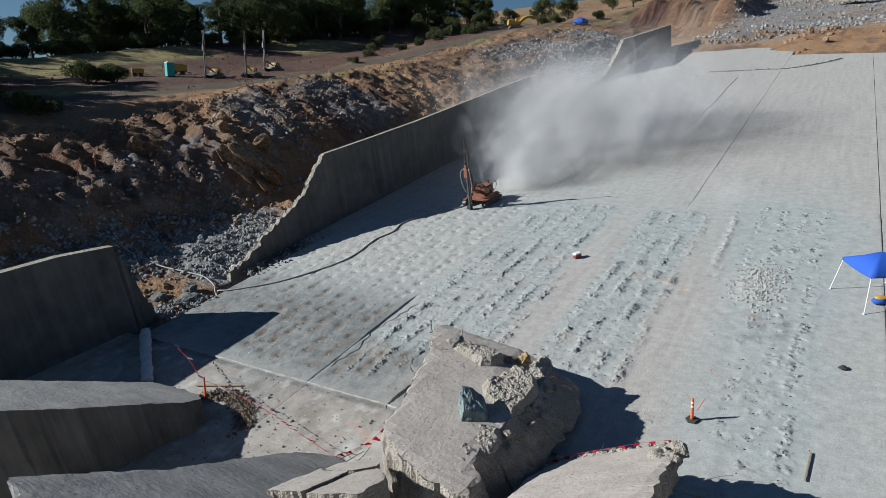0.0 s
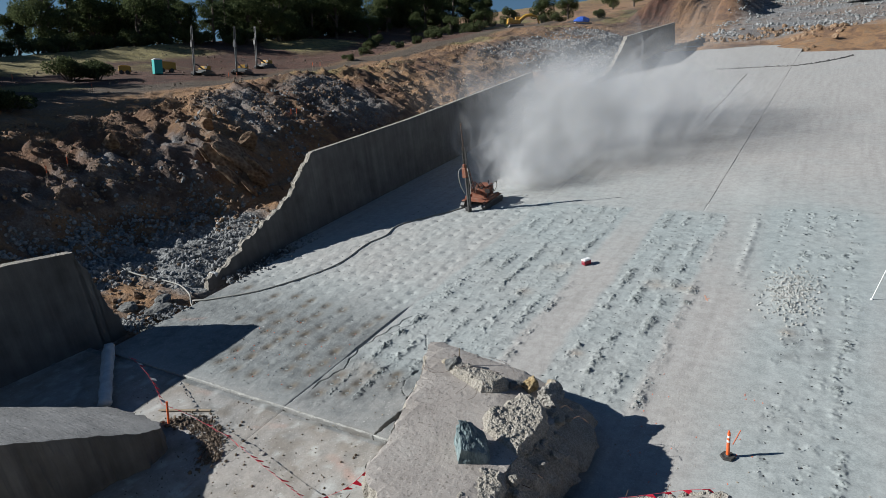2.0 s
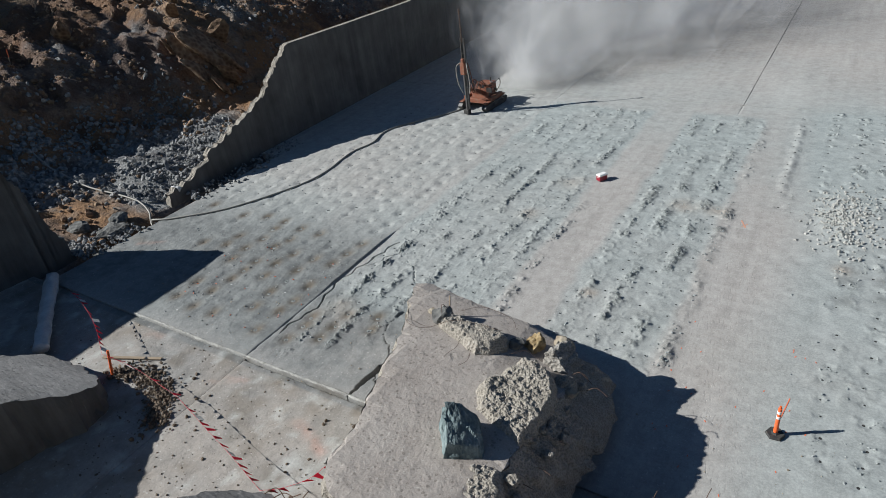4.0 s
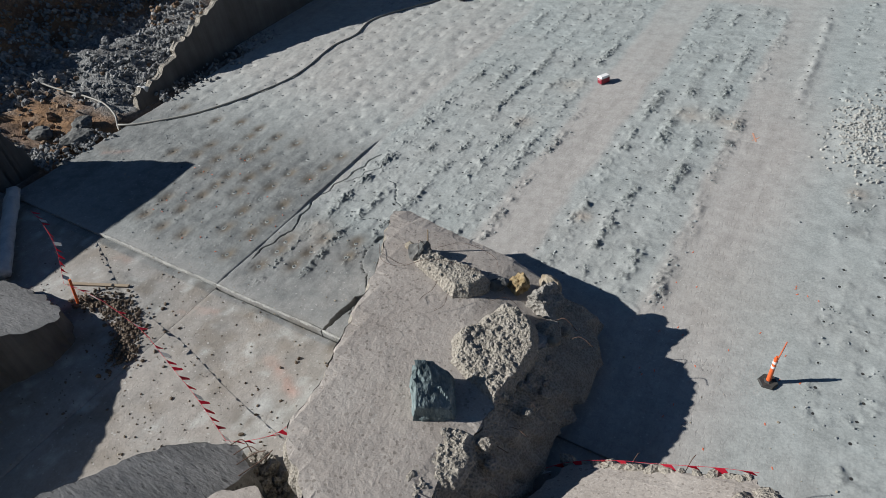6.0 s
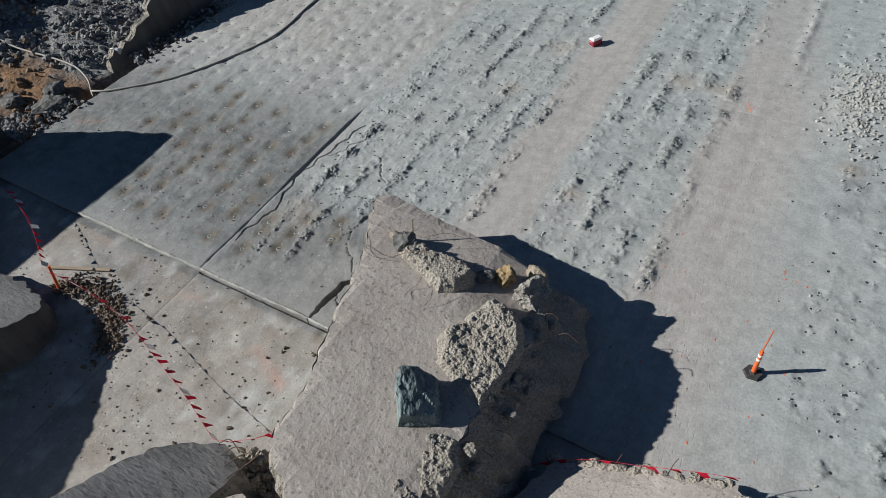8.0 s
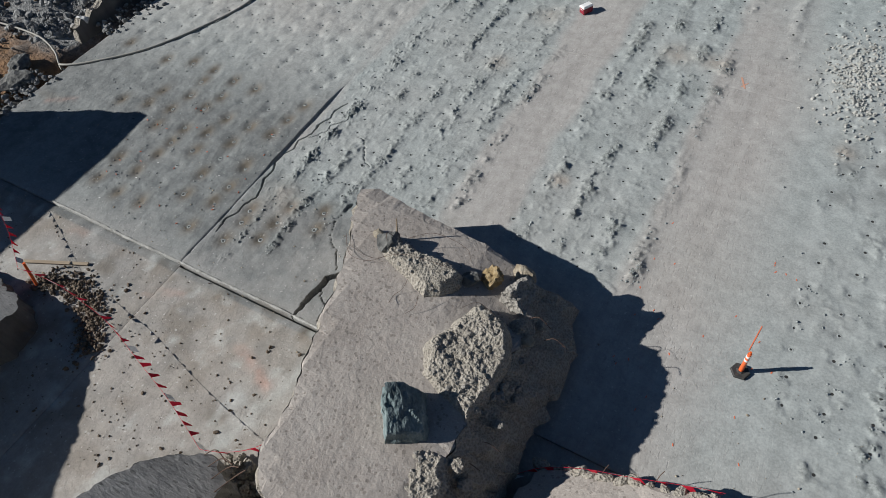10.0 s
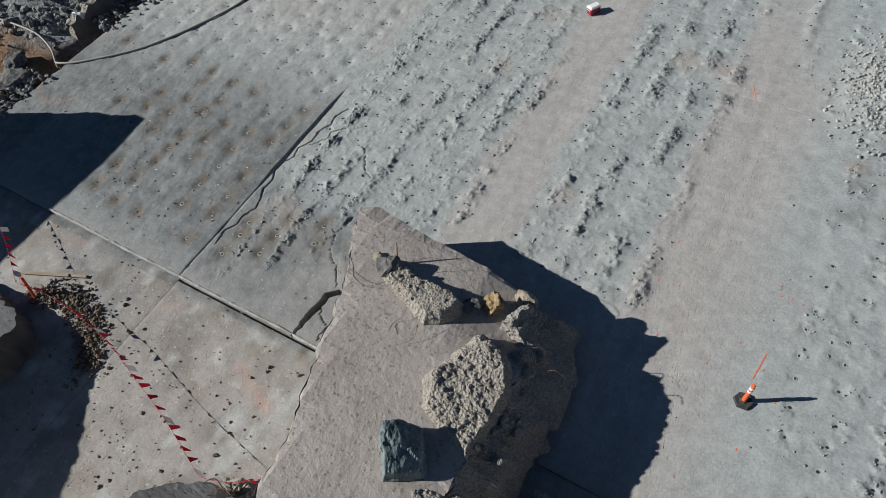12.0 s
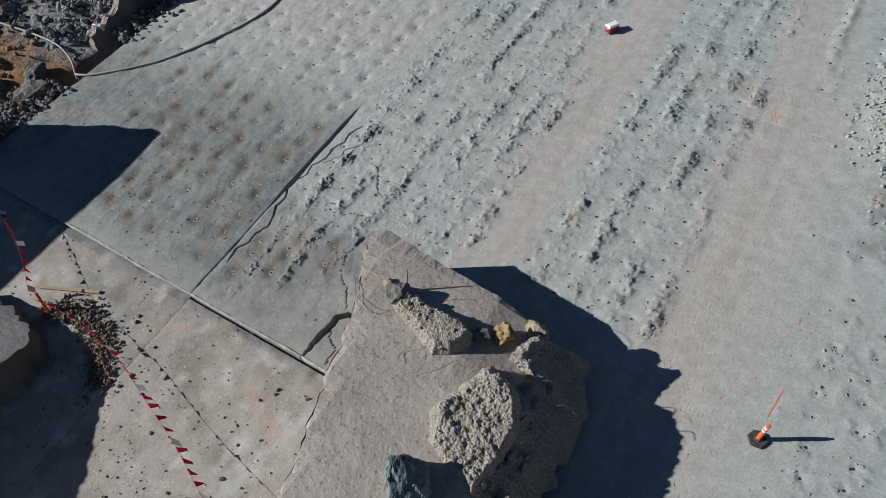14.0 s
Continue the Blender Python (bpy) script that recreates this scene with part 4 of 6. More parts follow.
main_slab = slab("concrete_slab", [(0.5, 3.62), (1.42, 1.96), (2.04, 0.55), (2.14, 0.0), (2.55, -1.05), (2.8, -1.9), (3.16, -2.65), (3.27, -3.34), (3.36, -3.95), (3.54, -4.4), (3.75, -4.75), (4.3, -5.1), (5.2, -5.5), (6.35, -5.95), (7.62, -5.85),
                                  (7.6, -5.1), (7.0, -4.5), (6.83, -3.25), (6.92, -2.45), (6.84, -0.8), (6.9, 0.0), (7.0, 1.4), (6.75, 2.45), (6.43, 3.3), (5.6, 3.5), (4.78, 3.6), (3.64, 3.66), (2.1, 3.8), (1.0, 3.97)],
                 main_top, lambda a, b: main_top(a, b) + 0.25, "huge lifted beige concrete slab with torn edges, rubble on top", 0.0, range(23), 3, tier=9, bulge=main_bulge, rough=0.17)


def side_top(a, b):
    return -3.78 + 0.47 * a - 0.415 * b


slab("concrete_slab", [(8.5, -1.25), (9.2, -0.85), (10.45, -0.75), (11.6, -0.55), (12.35, -0.45), (12.6, -1.6), (12.8, -4.4), (12.9, -7.5), (9.6, -7.5), (8.4, -5.0), (8.1, -3.0)], side_top, 1.3, "tilted pale concrete slab with a notched broken edge", 0.05, None, 8)


def left_top(a, b):
    return -1.72 - 0.022 * a - 0.611 * b


slab("concrete_slab", [(1.3, -4.65), (0.7, -5.0), (0.2, -5.6), (0.0, -7.2), (-0.05, -10.1), (-0.6, -12.0), (-1.0, -13.5), (2.0, -14.5), (3.2, -9.5), (2.6, -6.6), (2.2, -5.0)], left_top, 2.2, "weathered grey concrete slab reared up on end", 0.02, None, 15, M_OLDSLAB, M_OLDSLAB, 5, 0.1)


def far_top(a, b):
    return -0.75 + 0.054 * a - 0.52 * b


# Sides take the dark wall concrete, so their shade is in the colour.
slab("concrete_slab", [(-7.4, -4.1), (-8.3, -3.6), (-9.7, -3.5), (-11.7, -3.65), (-13.2, -5.9), (-14.9, -8.5), (-15.6, -12.0), (-9.9, -12.0), (-8.3, -8.6), (-7.75, -6.4), (-7.15, -4.9)], far_top, lambda a, b: 1.0 - 0.62 * (b + 3.5), "grey concrete slab tilted up from the floor, sides coloured dark as shade", 0.0, None, 22, M_OLDSLAB, M_WALL, 5, 0.1)


def chunk_top(a, b):
    return 2.96 + 0.32 * (a - 3.8) - 0.47 * (b + 6.46)


slab("concrete_slab", [(2.75, -5.9), (3.3, -5.55), (4.0, -5.75), (4.5, -6.2), (4.1, -6.8), (3.4, -7.0), (2.7, -6.7)], chunk_top, 1.6, "cracked grey concrete chunk wedged between slabs", 0.0, None, 31, M_SLAB, M_BROKEN, 5, 0.12)
slab("concrete_slab", [(4.62, -6.25), (5.4, -6.75), (5.9, -7.6), (6.1, -8.8), (4.4, -9.0), (4.2, -7.0)], lambda a, b: chunk_top(a, b) - 0.05, 1.8, "cracked grey concrete chunk wedged between slabs", 0.0, None, 33, M_SLAB, M_BROKEN, 5, 0.12)
slab("concrete_slab", [(2.65, -6.85), (3.4, -7.12), (4.08, -7.0), (4.25, -9.0), (2.9, -9.2)], lambda a, b: chunk_top(a, b) + 0.04, 1.8, "cracked grey concrete chunk wedged between slabs", 0.0, None, 35, M_SLAB, M_BROKEN, 5, 0.12)


# ---- loose stones on the main slab ----
def stone(name, a, b, h, size, seed, material, label, turn=(0, 0, 0), sub=4, rough=0.16, cuts=8, category="rock", group=""):
    bm = bmesh.new()
    rock_mesh(bm, size, seed, sub, rough, cuts)
    ob = part(name, bm, material)
    ob.matrix_basis = CHUTE @ pose(a, b, h, *turn)
    return tagged(ob, label, category, group)


def concrete_lump(a, b, h, outline, height, seed, label, turn=(0, 0, 0), step=0.028, flat=0.0):
    """A lump of torn concrete: steep ragged flanks and a crumbled top over an outline."""
    xs = [p[0] for p in outline]
    ys = [p[1] for p in outline]
    gx, gy = np.arange(min(xs) - 0.3, max(xs) + 0.3, step), np.arange(min(ys) - 0.3, max(ys) + 0.3, step)
    X, Y = np.meshgrid(gx, gy, indexing="ij")
    Xw, Yw = X + 0.22 * (fbm(X * 2.6 + seed, Y * 2.6, 3) - 0.5), Y + 0.22 * (fbm(X * 2.6, Y * 2.6 + seed, 3) - 0.5)
    loop = list(outline) + [outline[0]]
    inside = np.zeros(X.shape, bool)
    for (x0, y0), (x1, y1) in zip(loop, loop[1:]):
        cross = ((y0 > Yw) != (y1 > Yw)) & (Xw < (x1 - x0) * (Yw - y0) / (y1 - y0 + 1e-9) + x0)
        inside ^= cross
    d = seg_distance(Xw, Yw, loop) * np.where(inside, 1, -1)
    flank = np.clip((d + 0.05) / 0.2, 0, 1) ** 0.55
    tilt = 1 + 0.18 * (fbm(X * 0.9 + seed * 2, Y * 0.9, 3) - 0.5) * 2
    crumb = 0.2 * (fbm(X * 2.4 + seed, Y * 2.4, 5, 0.6) - 0.5) + 0.1 * (fbm(X * 10 + seed, Y * 10, 2, 0.6) - 0.5)
    crumb = crumb * (1 - flat * sstep(0.1, 0.2, d))
    Z = flank * (height * tilt + crumb)
    keep = d > -0.09
    idx = np.full(X.shape, -1)
    idx[keep] = np.arange(keep.sum())
    v = np.stack([X[keep], Y[keep], Z[keep]], -1)
    f = grid_faces(*X.shape)
    f = idx.ravel()[f]
    f = f[(f >= 0).all(1)]
    ob = thing("concrete_chunk", CHUTE @ pose(a, b, h, *turn), label, "concrete chunk")
    mesh_object("body", v, f, M_BROKEN, ob)
    rnd = random.Random(seed)
    inner = np.argwhere(d > 0.03)
    bm = bmesh.new()
    for _ in range(int(10 + 26 * height)):
        i, j = inner[rnd.randrange(len(inner))]
        r = rnd.uniform(0.03, 0.075)
        rock_mesh(bm, (r, r * 1.2, r * 0.8), rnd.randrange(999), 2, 0.15, 7, pose(X[i, j], Y[i, j], Z[i, j], 0, 0, rnd.uniform(0, 180)))
    tagged(part("aggregate", bm, M_PITTED, ob, "grey stones set in the torn concrete"), kind="stuff")
    return ob


def on_slab(a, b, up=0.0):
    return main_top(a, b) + up


concrete_lump(6.15, 0.05, on_slab(6.3, 0.0, -0.1), [(-0.4, 1.42), (0.3, 1.3), (0.75, 0.8), (0.92, 0.3), (0.88, -0.6), (0.8, -1.5), (0.3, -1.3), (-0.4, -1.12), (-0.85, -0.85), (-1.05, -0.2), (-0.85, 0.4), (-0.6, 1.0)], 0.38, 4.0, "large rough beige lump of torn concrete on the slab", (0, 6, 0))
def wedge_boulder(m, corners, seed, material, label):
    """An angular block: the hull of its corners, split along fine ledges."""
    bm = bmesh.new()
    vs = [bm.verts.new(c) for c in corners]
    hull = bmesh.ops.convex_hull(bm, input=vs)
    bmesh.ops.delete(bm, geom=[g for g in hull["geom_interior"] if isinstance(g, bmesh.types.BMVert)], context="VERTS")
    bmesh.ops.bevel(bm, geom=bm.edges[:], offset=0.02, segments=1, affect="EDGES")
    bmesh.ops.triangulate(bm, faces=bm.faces[:])
    for _ in range(4):
        bmesh.ops.subdivide_edges(bm, edges=[e for e in bm.edges if e.calc_length() > 0.07], cuts=1)
        bmesh.ops.triangulate(bm, faces=bm.faces[:])
    bm.normal_update()
    for v in bm.verts:
        p = v.co
        ledge = math.floor(7 * (p.x + 0.35 * p.z + 0.2 * p.y) + 1.2 * noise.noise(p * 2.1 + Vector((seed, 0, 0))))
        off = 0.035 * noise.cell(Vector((ledge * 1.7, p.y * 1.3 + seed, 0.3))) + 0.028 * noise.fractal(p * 4 + Vector((0, seed, 0)), 0.8, 2.1, 4)
        v.co = p + v.normal * off
    ob = part("boulder", bm, material)
    ob.matrix_basis = m
    return tagged(ob, label, "boulder")


wedge_boulder(CHUTE @ pose(5.72, -2.0, on_slab(5.7, -2.0, -0.02), 0, 0, 30) @ Matrix.Diagonal((1.16, 1.12, 1.05, 1)), [(-0.5, -0.6, -0.1), (-0.52, 0.5, -0.1), (0.42, 0.55, -0.1), (0.4, -0.5, -0.1), (-0.3, -0.52, 0.62), (-0.34, 0.4, 0.84), (0.0, 0.52, 0.72), (0.34, 0.42, 0.36), (0.28, -0.42, 0.3)],
              3.0, M_GREENROCK, "angular blue-green boulder lying on the lifted slab")
concrete_lump(3.75, 1.68, on_slab(3.75, 1.68, -0.1), [(-1.15, 0.32), (-0.65, 0.58), (-0.1, 0.5), (0.65, 0.5), (1.15, 0.37), (1.15, 0.0), (0.9, -0.42), (0.55, -0.6), (0.05, -0.4), (-0.65, -0.1), (-1.1, 0.07)], 0.46, 9.0, "long broken piece of beige concrete lying on the slab", (-7, 3, 0), flat=0.55)
stone("rock", 2.6, 2.12, on_slab(2.6, 2.12, 0.14), (0.34, 0.42, 0.36), 21, M_DARKSTONE, "dark grey stone with a stick leaning on it", (0, 0, 30), 3, 0.2)
stone("rock", 2.12, 2.3, on_slab(2.12, 2.3, 0.06), (0.15, 0.15, 0.11), 22, M_TANROCK, "small tan stone beside the dark stone", (0, 0, 0), 3)
stone("rock", 5.55, 2.5, on_slab(5.55, 2.5, 0.2), (0.3, 0.32, 0.32), 25, M_OCHRE, "yellow ochre stone on the slab rim", (10, 0, 40), 4, 0.26, 9)
stone("rock", 5.1, 2.15, on_slab(5.1, 2.15, 0.12), (0.28, 0.25, 0.24), 26, M_DARKSTONE, "dark grey stone on the slab", (0, 0, 10), 3)
stone("rock", 6.2, 3.15, on_slab(6.2, 3.15, 0.18), (0.38, 0.28, 0.24), 27, M_TANROCK, "tan angular stone on the slab rim", (0, 12, -20), 4, 0.14)
stone("rock", 6.35, 2.4, on_slab(6.35, 2.4, 0.22), (0.5, 0.62, 0.46), 28, M_PITTED, "pitted grey stone on the slab rim", (0, 0, 15), 4, 0.2, 9)
stone("rock", 6.85, 1.64, on_slab(6.85, 1.64, 0.06), (0.36, 0.28, 0.18), 29, M_BROKEN, "rough concrete fragment beside the large lump", (0, 20, 30), 3, 0.2)
stone("rock", 7.12, 1.35, on_slab(7.12, 1.35, 0.04), (0.18, 0.16, 0.14), 30, M_TANROCK, "small tan stone beside the large lump", (0, 0, 0), 3)
stone("rock", 5.75, 1.35, on_slab(5.75, 1.35, 0.08), (0.24, 0.28, 0.18), 32, M_BROKEN, "rough concrete fragment beside the large lump", (0, 0, 50), 3, 0.2)
concrete_lump(6.65, -2.95, 2.35, [(-0.4, 0.55), (0.2, 0.6), (0.55, 0.1), (0.5, -0.6), (0.1, -0.95), (-0.4, -0.8), (-0.6, 0)], 0.24, 14.0, "crumbled concrete lump at the slab's torn corner")
concrete_lump(6.4, -4.1, 2.45, [(-0.35, 0.5), (0.2, 0.45), (0.4, 0.0), (0.5, -0.6), (0.1, -0.9), (-0.4, -0.5)], 0.28, 17.0, "crumbled concrete lump at the slab's torn corner")
flank_rnd = random.Random(16)
for k in range(15):
    fx, fb = flank_rnd.uniform(6.95, 7.6), flank_rnd.uniform(-2.6, 2.6)
    sz = flank_rnd.uniform(0.07, 0.2)
    stone("concrete_fragment", fx, fb, main_top(6.9, fb) - 1.05 * (fx - 6.9) + 0.3 * sz, (sz * 1.3, sz, sz * 0.8), 140 + k, (M_BROKEN, M_PITTED)[k % 2], "rough fragment caught on the slab's shaded flank", (0, 40, flank_rnd.uniform(0, 180)), 3, 0.2, 7, "fragment", "fragments on the slab flank")
notch_rnd = random.Random(6)
for k in range(13):
    ax = 8.55 + k * 0.3
    sz = notch_rnd.uniform(0.09, 0.2)
    stone("concrete_fragment", ax, -1.0 + 0.13 * (ax - 8.5) + notch_rnd.uniform(-0.05, 0.05), side_top(ax, -0.95 + 0.13 * (ax - 8.5)) - 0.06, (sz * 1.0, sz * 1.6, sz * 0.9), 60 + k, M_BROKEN, "knobbly fragment along the slab's notched edge",
          (0, -25, notch_rnd.uniform(0, 180)), 2, 0.2, 5, "fragment", "fragments along the slab edge")


for k in range(16):
    ax, bx = notch_rnd.uniform(11.6, 12.75), notch_rnd.uniform(-2.4, -0.55)
    ax = max(ax, 12.2 if bx < -0.9 else ax)
    sz = notch_rnd.uniform(0.12, 0.3)
    stone("concrete_fragment", ax, bx, side_top(ax, bx) - 0.1, (sz, sz * 1.3, sz * 0.9), 80 + k, M_BROKEN, "knobbly fragment along the slab's notched edge", (0, -25, notch_rnd.uniform(0, 180)), 3, 0.2, 5, "fragment", "fragments along the slab edge")


def wire(name, pts, r, label, category="rebar", n=6, m=None, material=None):
    bm = bmesh.new()
    tube(bm, smooth_path(pts, 6), r, n)
    ob = part(name, bm, material or M_REBAR, smooth=True)
    ob.matrix_basis = CHUTE if m is None else m
    return tagged(ob, label, category)


def slab_wire(rows, r, label):
    """A bar over the slab, its points given as (a, b, height over the slab)."""
    return wire("rebar", [(a, b, on_slab(a, b, up)) for a, b, up in rows], r * 0.45, label)


slab_wire([(1.35, 1.85, 0.04), (1.9, 1.25, 0.1), (2.5, 1.3, 0.12), (3.0, 1.75, 0.3)], 0.012, "thin rusty bar curving over the slab")
slab_wire([(1.6, 1.55, 0.05), (2.5, 1.45, 0.08), (3.4, 1.75, 0.5), (4.8, 1.95, 0.55)], 0.01, "thin rusty bar lying across the broken piece")
slab_wire([(3.8, 1.2, 0.3), (3.78, 0.95, 0.15), (3.65, 0.7, 0.05), (3.7, 0.4, 0.12)], 0.012, "thin rusty bar bent out of the broken piece")
slab_wire([(4.3, 0.9, 0.3), (4.35, 0.6, 0.15), (4.2, 0.35, 0.06)], 0.012, "thin rusty bar bent out of the broken piece")
slab_wire([(3.1, 2.35, 0.4), (3.7, 2.8, 0.55), (4.6, 2.85, 0.45), (4.9, 2.6, 0.3)], 0.012, "thin rusty bar bent out of the broken piece")
slab_wire([(2.7, 1.95, 0.35), (2.65, 2.1, 0.62), (2.8, 2.15, 0.5)], 0.016, "short bent bar standing from the broken piece")
slab_wire([(5.6, 0.9, 0.8), (5.9, 1.2, 0.9), (6.4, 1.1, 0.85)], 0.01, "thin rusty bar over the concrete lump")
for k, (ax, bx) in enumerate([(6.9, 1.9), (7.5, 1.5), (7.2, -1.6), (7.0, -2.2)]):
    wire("rebar", [(ax, bx, 1.85), (ax + 0.25, bx + 0.1, 1.95), (ax + 0.6, bx + 0.05, 1.7 + 0.1 * k)], 0.01, "thin rusty bar sticking from the slab's side")
for k, (ax, bx) in enumerate([(9.9, -0.75), (11.0, -0.5), (12.5, -1.6), (12.7, -2.6)]):
    z0 = side_top(ax, bx)
    wire("rebar", [(ax, bx - 0.05, z0 - 0.15), (ax + 0.05, bx + 0.12, z0 + 0.12), (ax + 0.1, bx + 0.18, z0 + 0.32)], 0.009, "thin rusty bar sticking from the tilted slab")
for k in range(4):
    ax = 1.1 + 0.35 * k
    wire("rebar", [(ax, -4.8 - 0.2 * k, 1.1 + 0.12 * k), (ax + 0.3, -4.5 - 0.1 * k, 1.25 + 0.1 * k), (ax + 0.7, -4.6, 1.15 + 0.3 * k)], 0.014, "rusty bar tangled at the end of the slab")
bm = rods(((0.0, 0.0, 0.0), (-0.1, 0.3, 0.62), 0.03, 0.02))
tagged(part("stick", bm, M_WOOD), "short grey stick leaning on a stone", "stick").matrix_basis = CHUTE @ pose(2.7, 2.35, on_slab(2.7, 2.35, 0.0))


# ---- stuff: rubble, clods, scree ----
def rock_shapes(count, sub, seed):
    out = []
    for k in range(count):
        bm = bmesh.new()
        rock_mesh(bm, (1, 1, 0.75), seed + k, sub, 0.2, 13)
        bmesh.ops.triangulate(bm, faces=bm.faces[:])
        bm.verts.index_update()
        out.append((np.array([v.co for v in bm.verts]), np.array([[v.index for v in f.verts] for f in bm.faces])))
        bm.free()
    return out


SHAPES_FINE, SHAPES_COARSE = rock_shapes(8, 2, 200), rock_shapes(8, 1, 300)


def scatter(name, places, material, label, category="rubble", fine=True, seed=3):
    """One mesh of stones from rows of (a, b, h, size)."""
    rnd = np.random.RandomState(seed)
    vs, fs, k = [], [], 0
    shapes = SHAPES_FINE if fine else SHAPES_COARSE
    for i, (pa, pb, ph, s) in enumerate(places):
        v, f = shapes[i % len(shapes)]
        q = rnd.normal(size=4)
        q /= np.linalg.norm(q)
        w, x, y, z = q
        rot = np.array([[1 - 2 * (y * y + z * z), 2 * (x * y - z * w), 2 * (x * z + y * w)], [2 * (x * y + z * w), 1 - 2 * (x * x + z * z), 2 * (y * z - x * w)],
                        [2 * (x * z - y * w), 2 * (y * z + x * w), 1 - 2 * (x * x + y * y)]])
        vs.append((v * (s * rnd.uniform(0.7, 1.3, 3))) @ rot.T + (pa, pb, ph + 0.2 * s))
        fs.append(f + k)
        k += len(v)
    ob = mesh_object(name, np.concatenate(vs), np.concatenate(fs), material)
    ob.matrix_basis = CHUTE
    return tagged(ob, label, category, kind="stuff")


def sown(n, a_span, b_span, size, seed, on_floor=False, keep=None, power=2.2):
    rnd = np.random.RandomState(seed)
    a, b = rnd.uniform(*a_span, n), rnd.uniform(*b_span, n)
    s = size[0] + (size[1] - size[0]) * rnd.rand(n) ** power
    if keep is not None:
        ok = rnd.rand(n) < keep(a, b)
        a, b, s = a[ok], b[ok], s[ok]
    h = floor_height(a, b) - (b < -0.12) * 0.09 if on_floor else ground_h(a, b)
    return np.stack([a, b, h, s], -1)


def clod_density(a, b):
    d = 0.012 * rubble_zone(a, b) + 1.1 * cuttings(a, b) * np.clip(4 * (fbm(a * 2.2 + 9, b * 2.2, 3) - 0.42), 0, 1)
    under = (a > 0.3) & (a < 7.4) & (b < 4.0)
    return np.clip(d, 0, 1) * (1 - under)


scatter("rubble", sown(260000, (-5, 16.5), (1, 30), (0.01, 0.055), 41, True, clod_density, 4.0), M_CLOD, "grey-green clods of drill cuttings strewn in rows", "drill cuttings", False)
scatter("rubble", sown(5000, (-18, -5), (0.5, 27), (0.012, 0.05), 42, True, lambda a, b: 0.25 + 0 * a, 3), M_CLOD, "small grey drill chips scattered on the concrete", "drill cuttings", False)
scatter("rubble", sown(900, (-13, 3.2), (-6.5, -0.15), (0.012, 0.05), 53, True, lambda a, b: sstep(0.38, 0.6, fbm(a * 0.9, b * 0.9, 3)), 4), M_MUD, "small brown crumbs of dirt on the lower floor", "chips", False)
scatter("rubble", sown(1500, (-18, 18), (-8, 4), (0.015, 0.05), 43, True, lambda a, b: 0.5 + 0 * a, 3), M_TANROCK, "small tan chips scattered on the concrete", "chips", False)
scatter("rubble", sown(30000, (-33, -19.7), (-6, 19), (0.02, 0.24), 44, False, lambda a, b: (1 - 0.97 * band(a, -25, -18, 1.0) * band(b, 2.4, 6.8, 0.6)) * (0.25 + 0.75 * sstep(0.35, 0.6, fbm(a * 0.5, b * 0.5, 3))), 5.0), M_GREYROCK, "broken grey rock heaped behind the chute wall", "rubble")
scatter("rubble", sown(5200, (-34, -20.2), (86, 135), (0.05, 0.34), 45, False, lambda a, b: 0.1 + 0.5 * sstep(0.46, 0.55, fbm(a * 0.15, b * 0.1, 3))), M_GREYROCK, "grey scree on the cut slope above the chute wall", "scree", False)
scatter("rubble", sown(9000, (-48, -20.5), (-4, 96), (0.03, 0.3), 46, False, lambda a, b: 0.15 + 0.85 * sstep(0.5, 0.6, fbm(a * 0.2 + 5, b * 0.16, 3))), M_RUSTROCK, "brown and tan stones bedded in the cut slope", "scree", False)
scatter("rubble", sown(9000, (-43, -31), (27, 48), (0.03, 0.12), 52, False, lambda a, b: np.maximum(band(a + 0.4 * (b - 30), -43, -34, 1.5) * band(b, 27.5, 35, 1.5), band(a, -42, -31, 1.5) * band(b, 39, 48, 2)), 2.0), M_SCREE, "small grey scree on the upper cut slope", "scree", False)
scatter("rubble", sown(2200, (-42, -30), (88, 140), (0.06, 0.36), 54, False, lambda a, b: 0.3 + 0.7 * sstep(0.4, 0.55, fbm(a * 0.12 + 2, b * 0.08, 3)), 2.5), M_GREYROCK, "grey rubble on the upper cut slope", "rubble", False)
scatter("rubble", sown(1500, (-40, -29), (6, 40), (0.04, 0.3), 47, False, lambda a, b: sstep(0.5, 0.6, fbm(a * 0.2 + 1, b * 0.16 + 4, 3))), M_GREYROCK, "grey stones bedded in the cut slope", "scree", False)
scatter("rubble", sown(7500, (-16, 60), (136, 230), (0.1, 0.6), 48, False, lambda a, b: 0.25 + 0.75 * sstep(0.45, 0.6, fbm(a * 0.05, b * 0.05, 3))), M_GREYROCK, "grey-green rubble beyond the chute's upper end", "rubble", False)
scatter("rubble", sown(2600, (-14, 44), (112, 150), (0.12, 0.8), 58, False, lambda a, b: sstep(0.42, 0.6, fbm(a * 0.12 + 4, b * 0.15, 3)) * (b > 112 + 20 * (1 - sstep(2, 8, a))), 3.0), M_RUSTROCK, "orange and brown rock banked past the chute's upper end", "rubble", False)
scatter("rubble", sown(330, (-19.2, -17.1), (8.6, 17.5), (0.04, 0.17), 49, True, lambda a, b: 1 - 0.7 * sstep(-18.6, -17.1, a)), M_GREYROCK, "rubble along the foot of the chute wall", "rubble")
scatter("rubble", sown(420, (-20.5, -17.4), (1.8, 5.2), (0.03, 0.16), 50, True, lambda a, b: 1 - sstep(-18.2, -17.4, a)), M_GREYROCK, "dark rubble at the torn edge of the chute floor", "rubble")
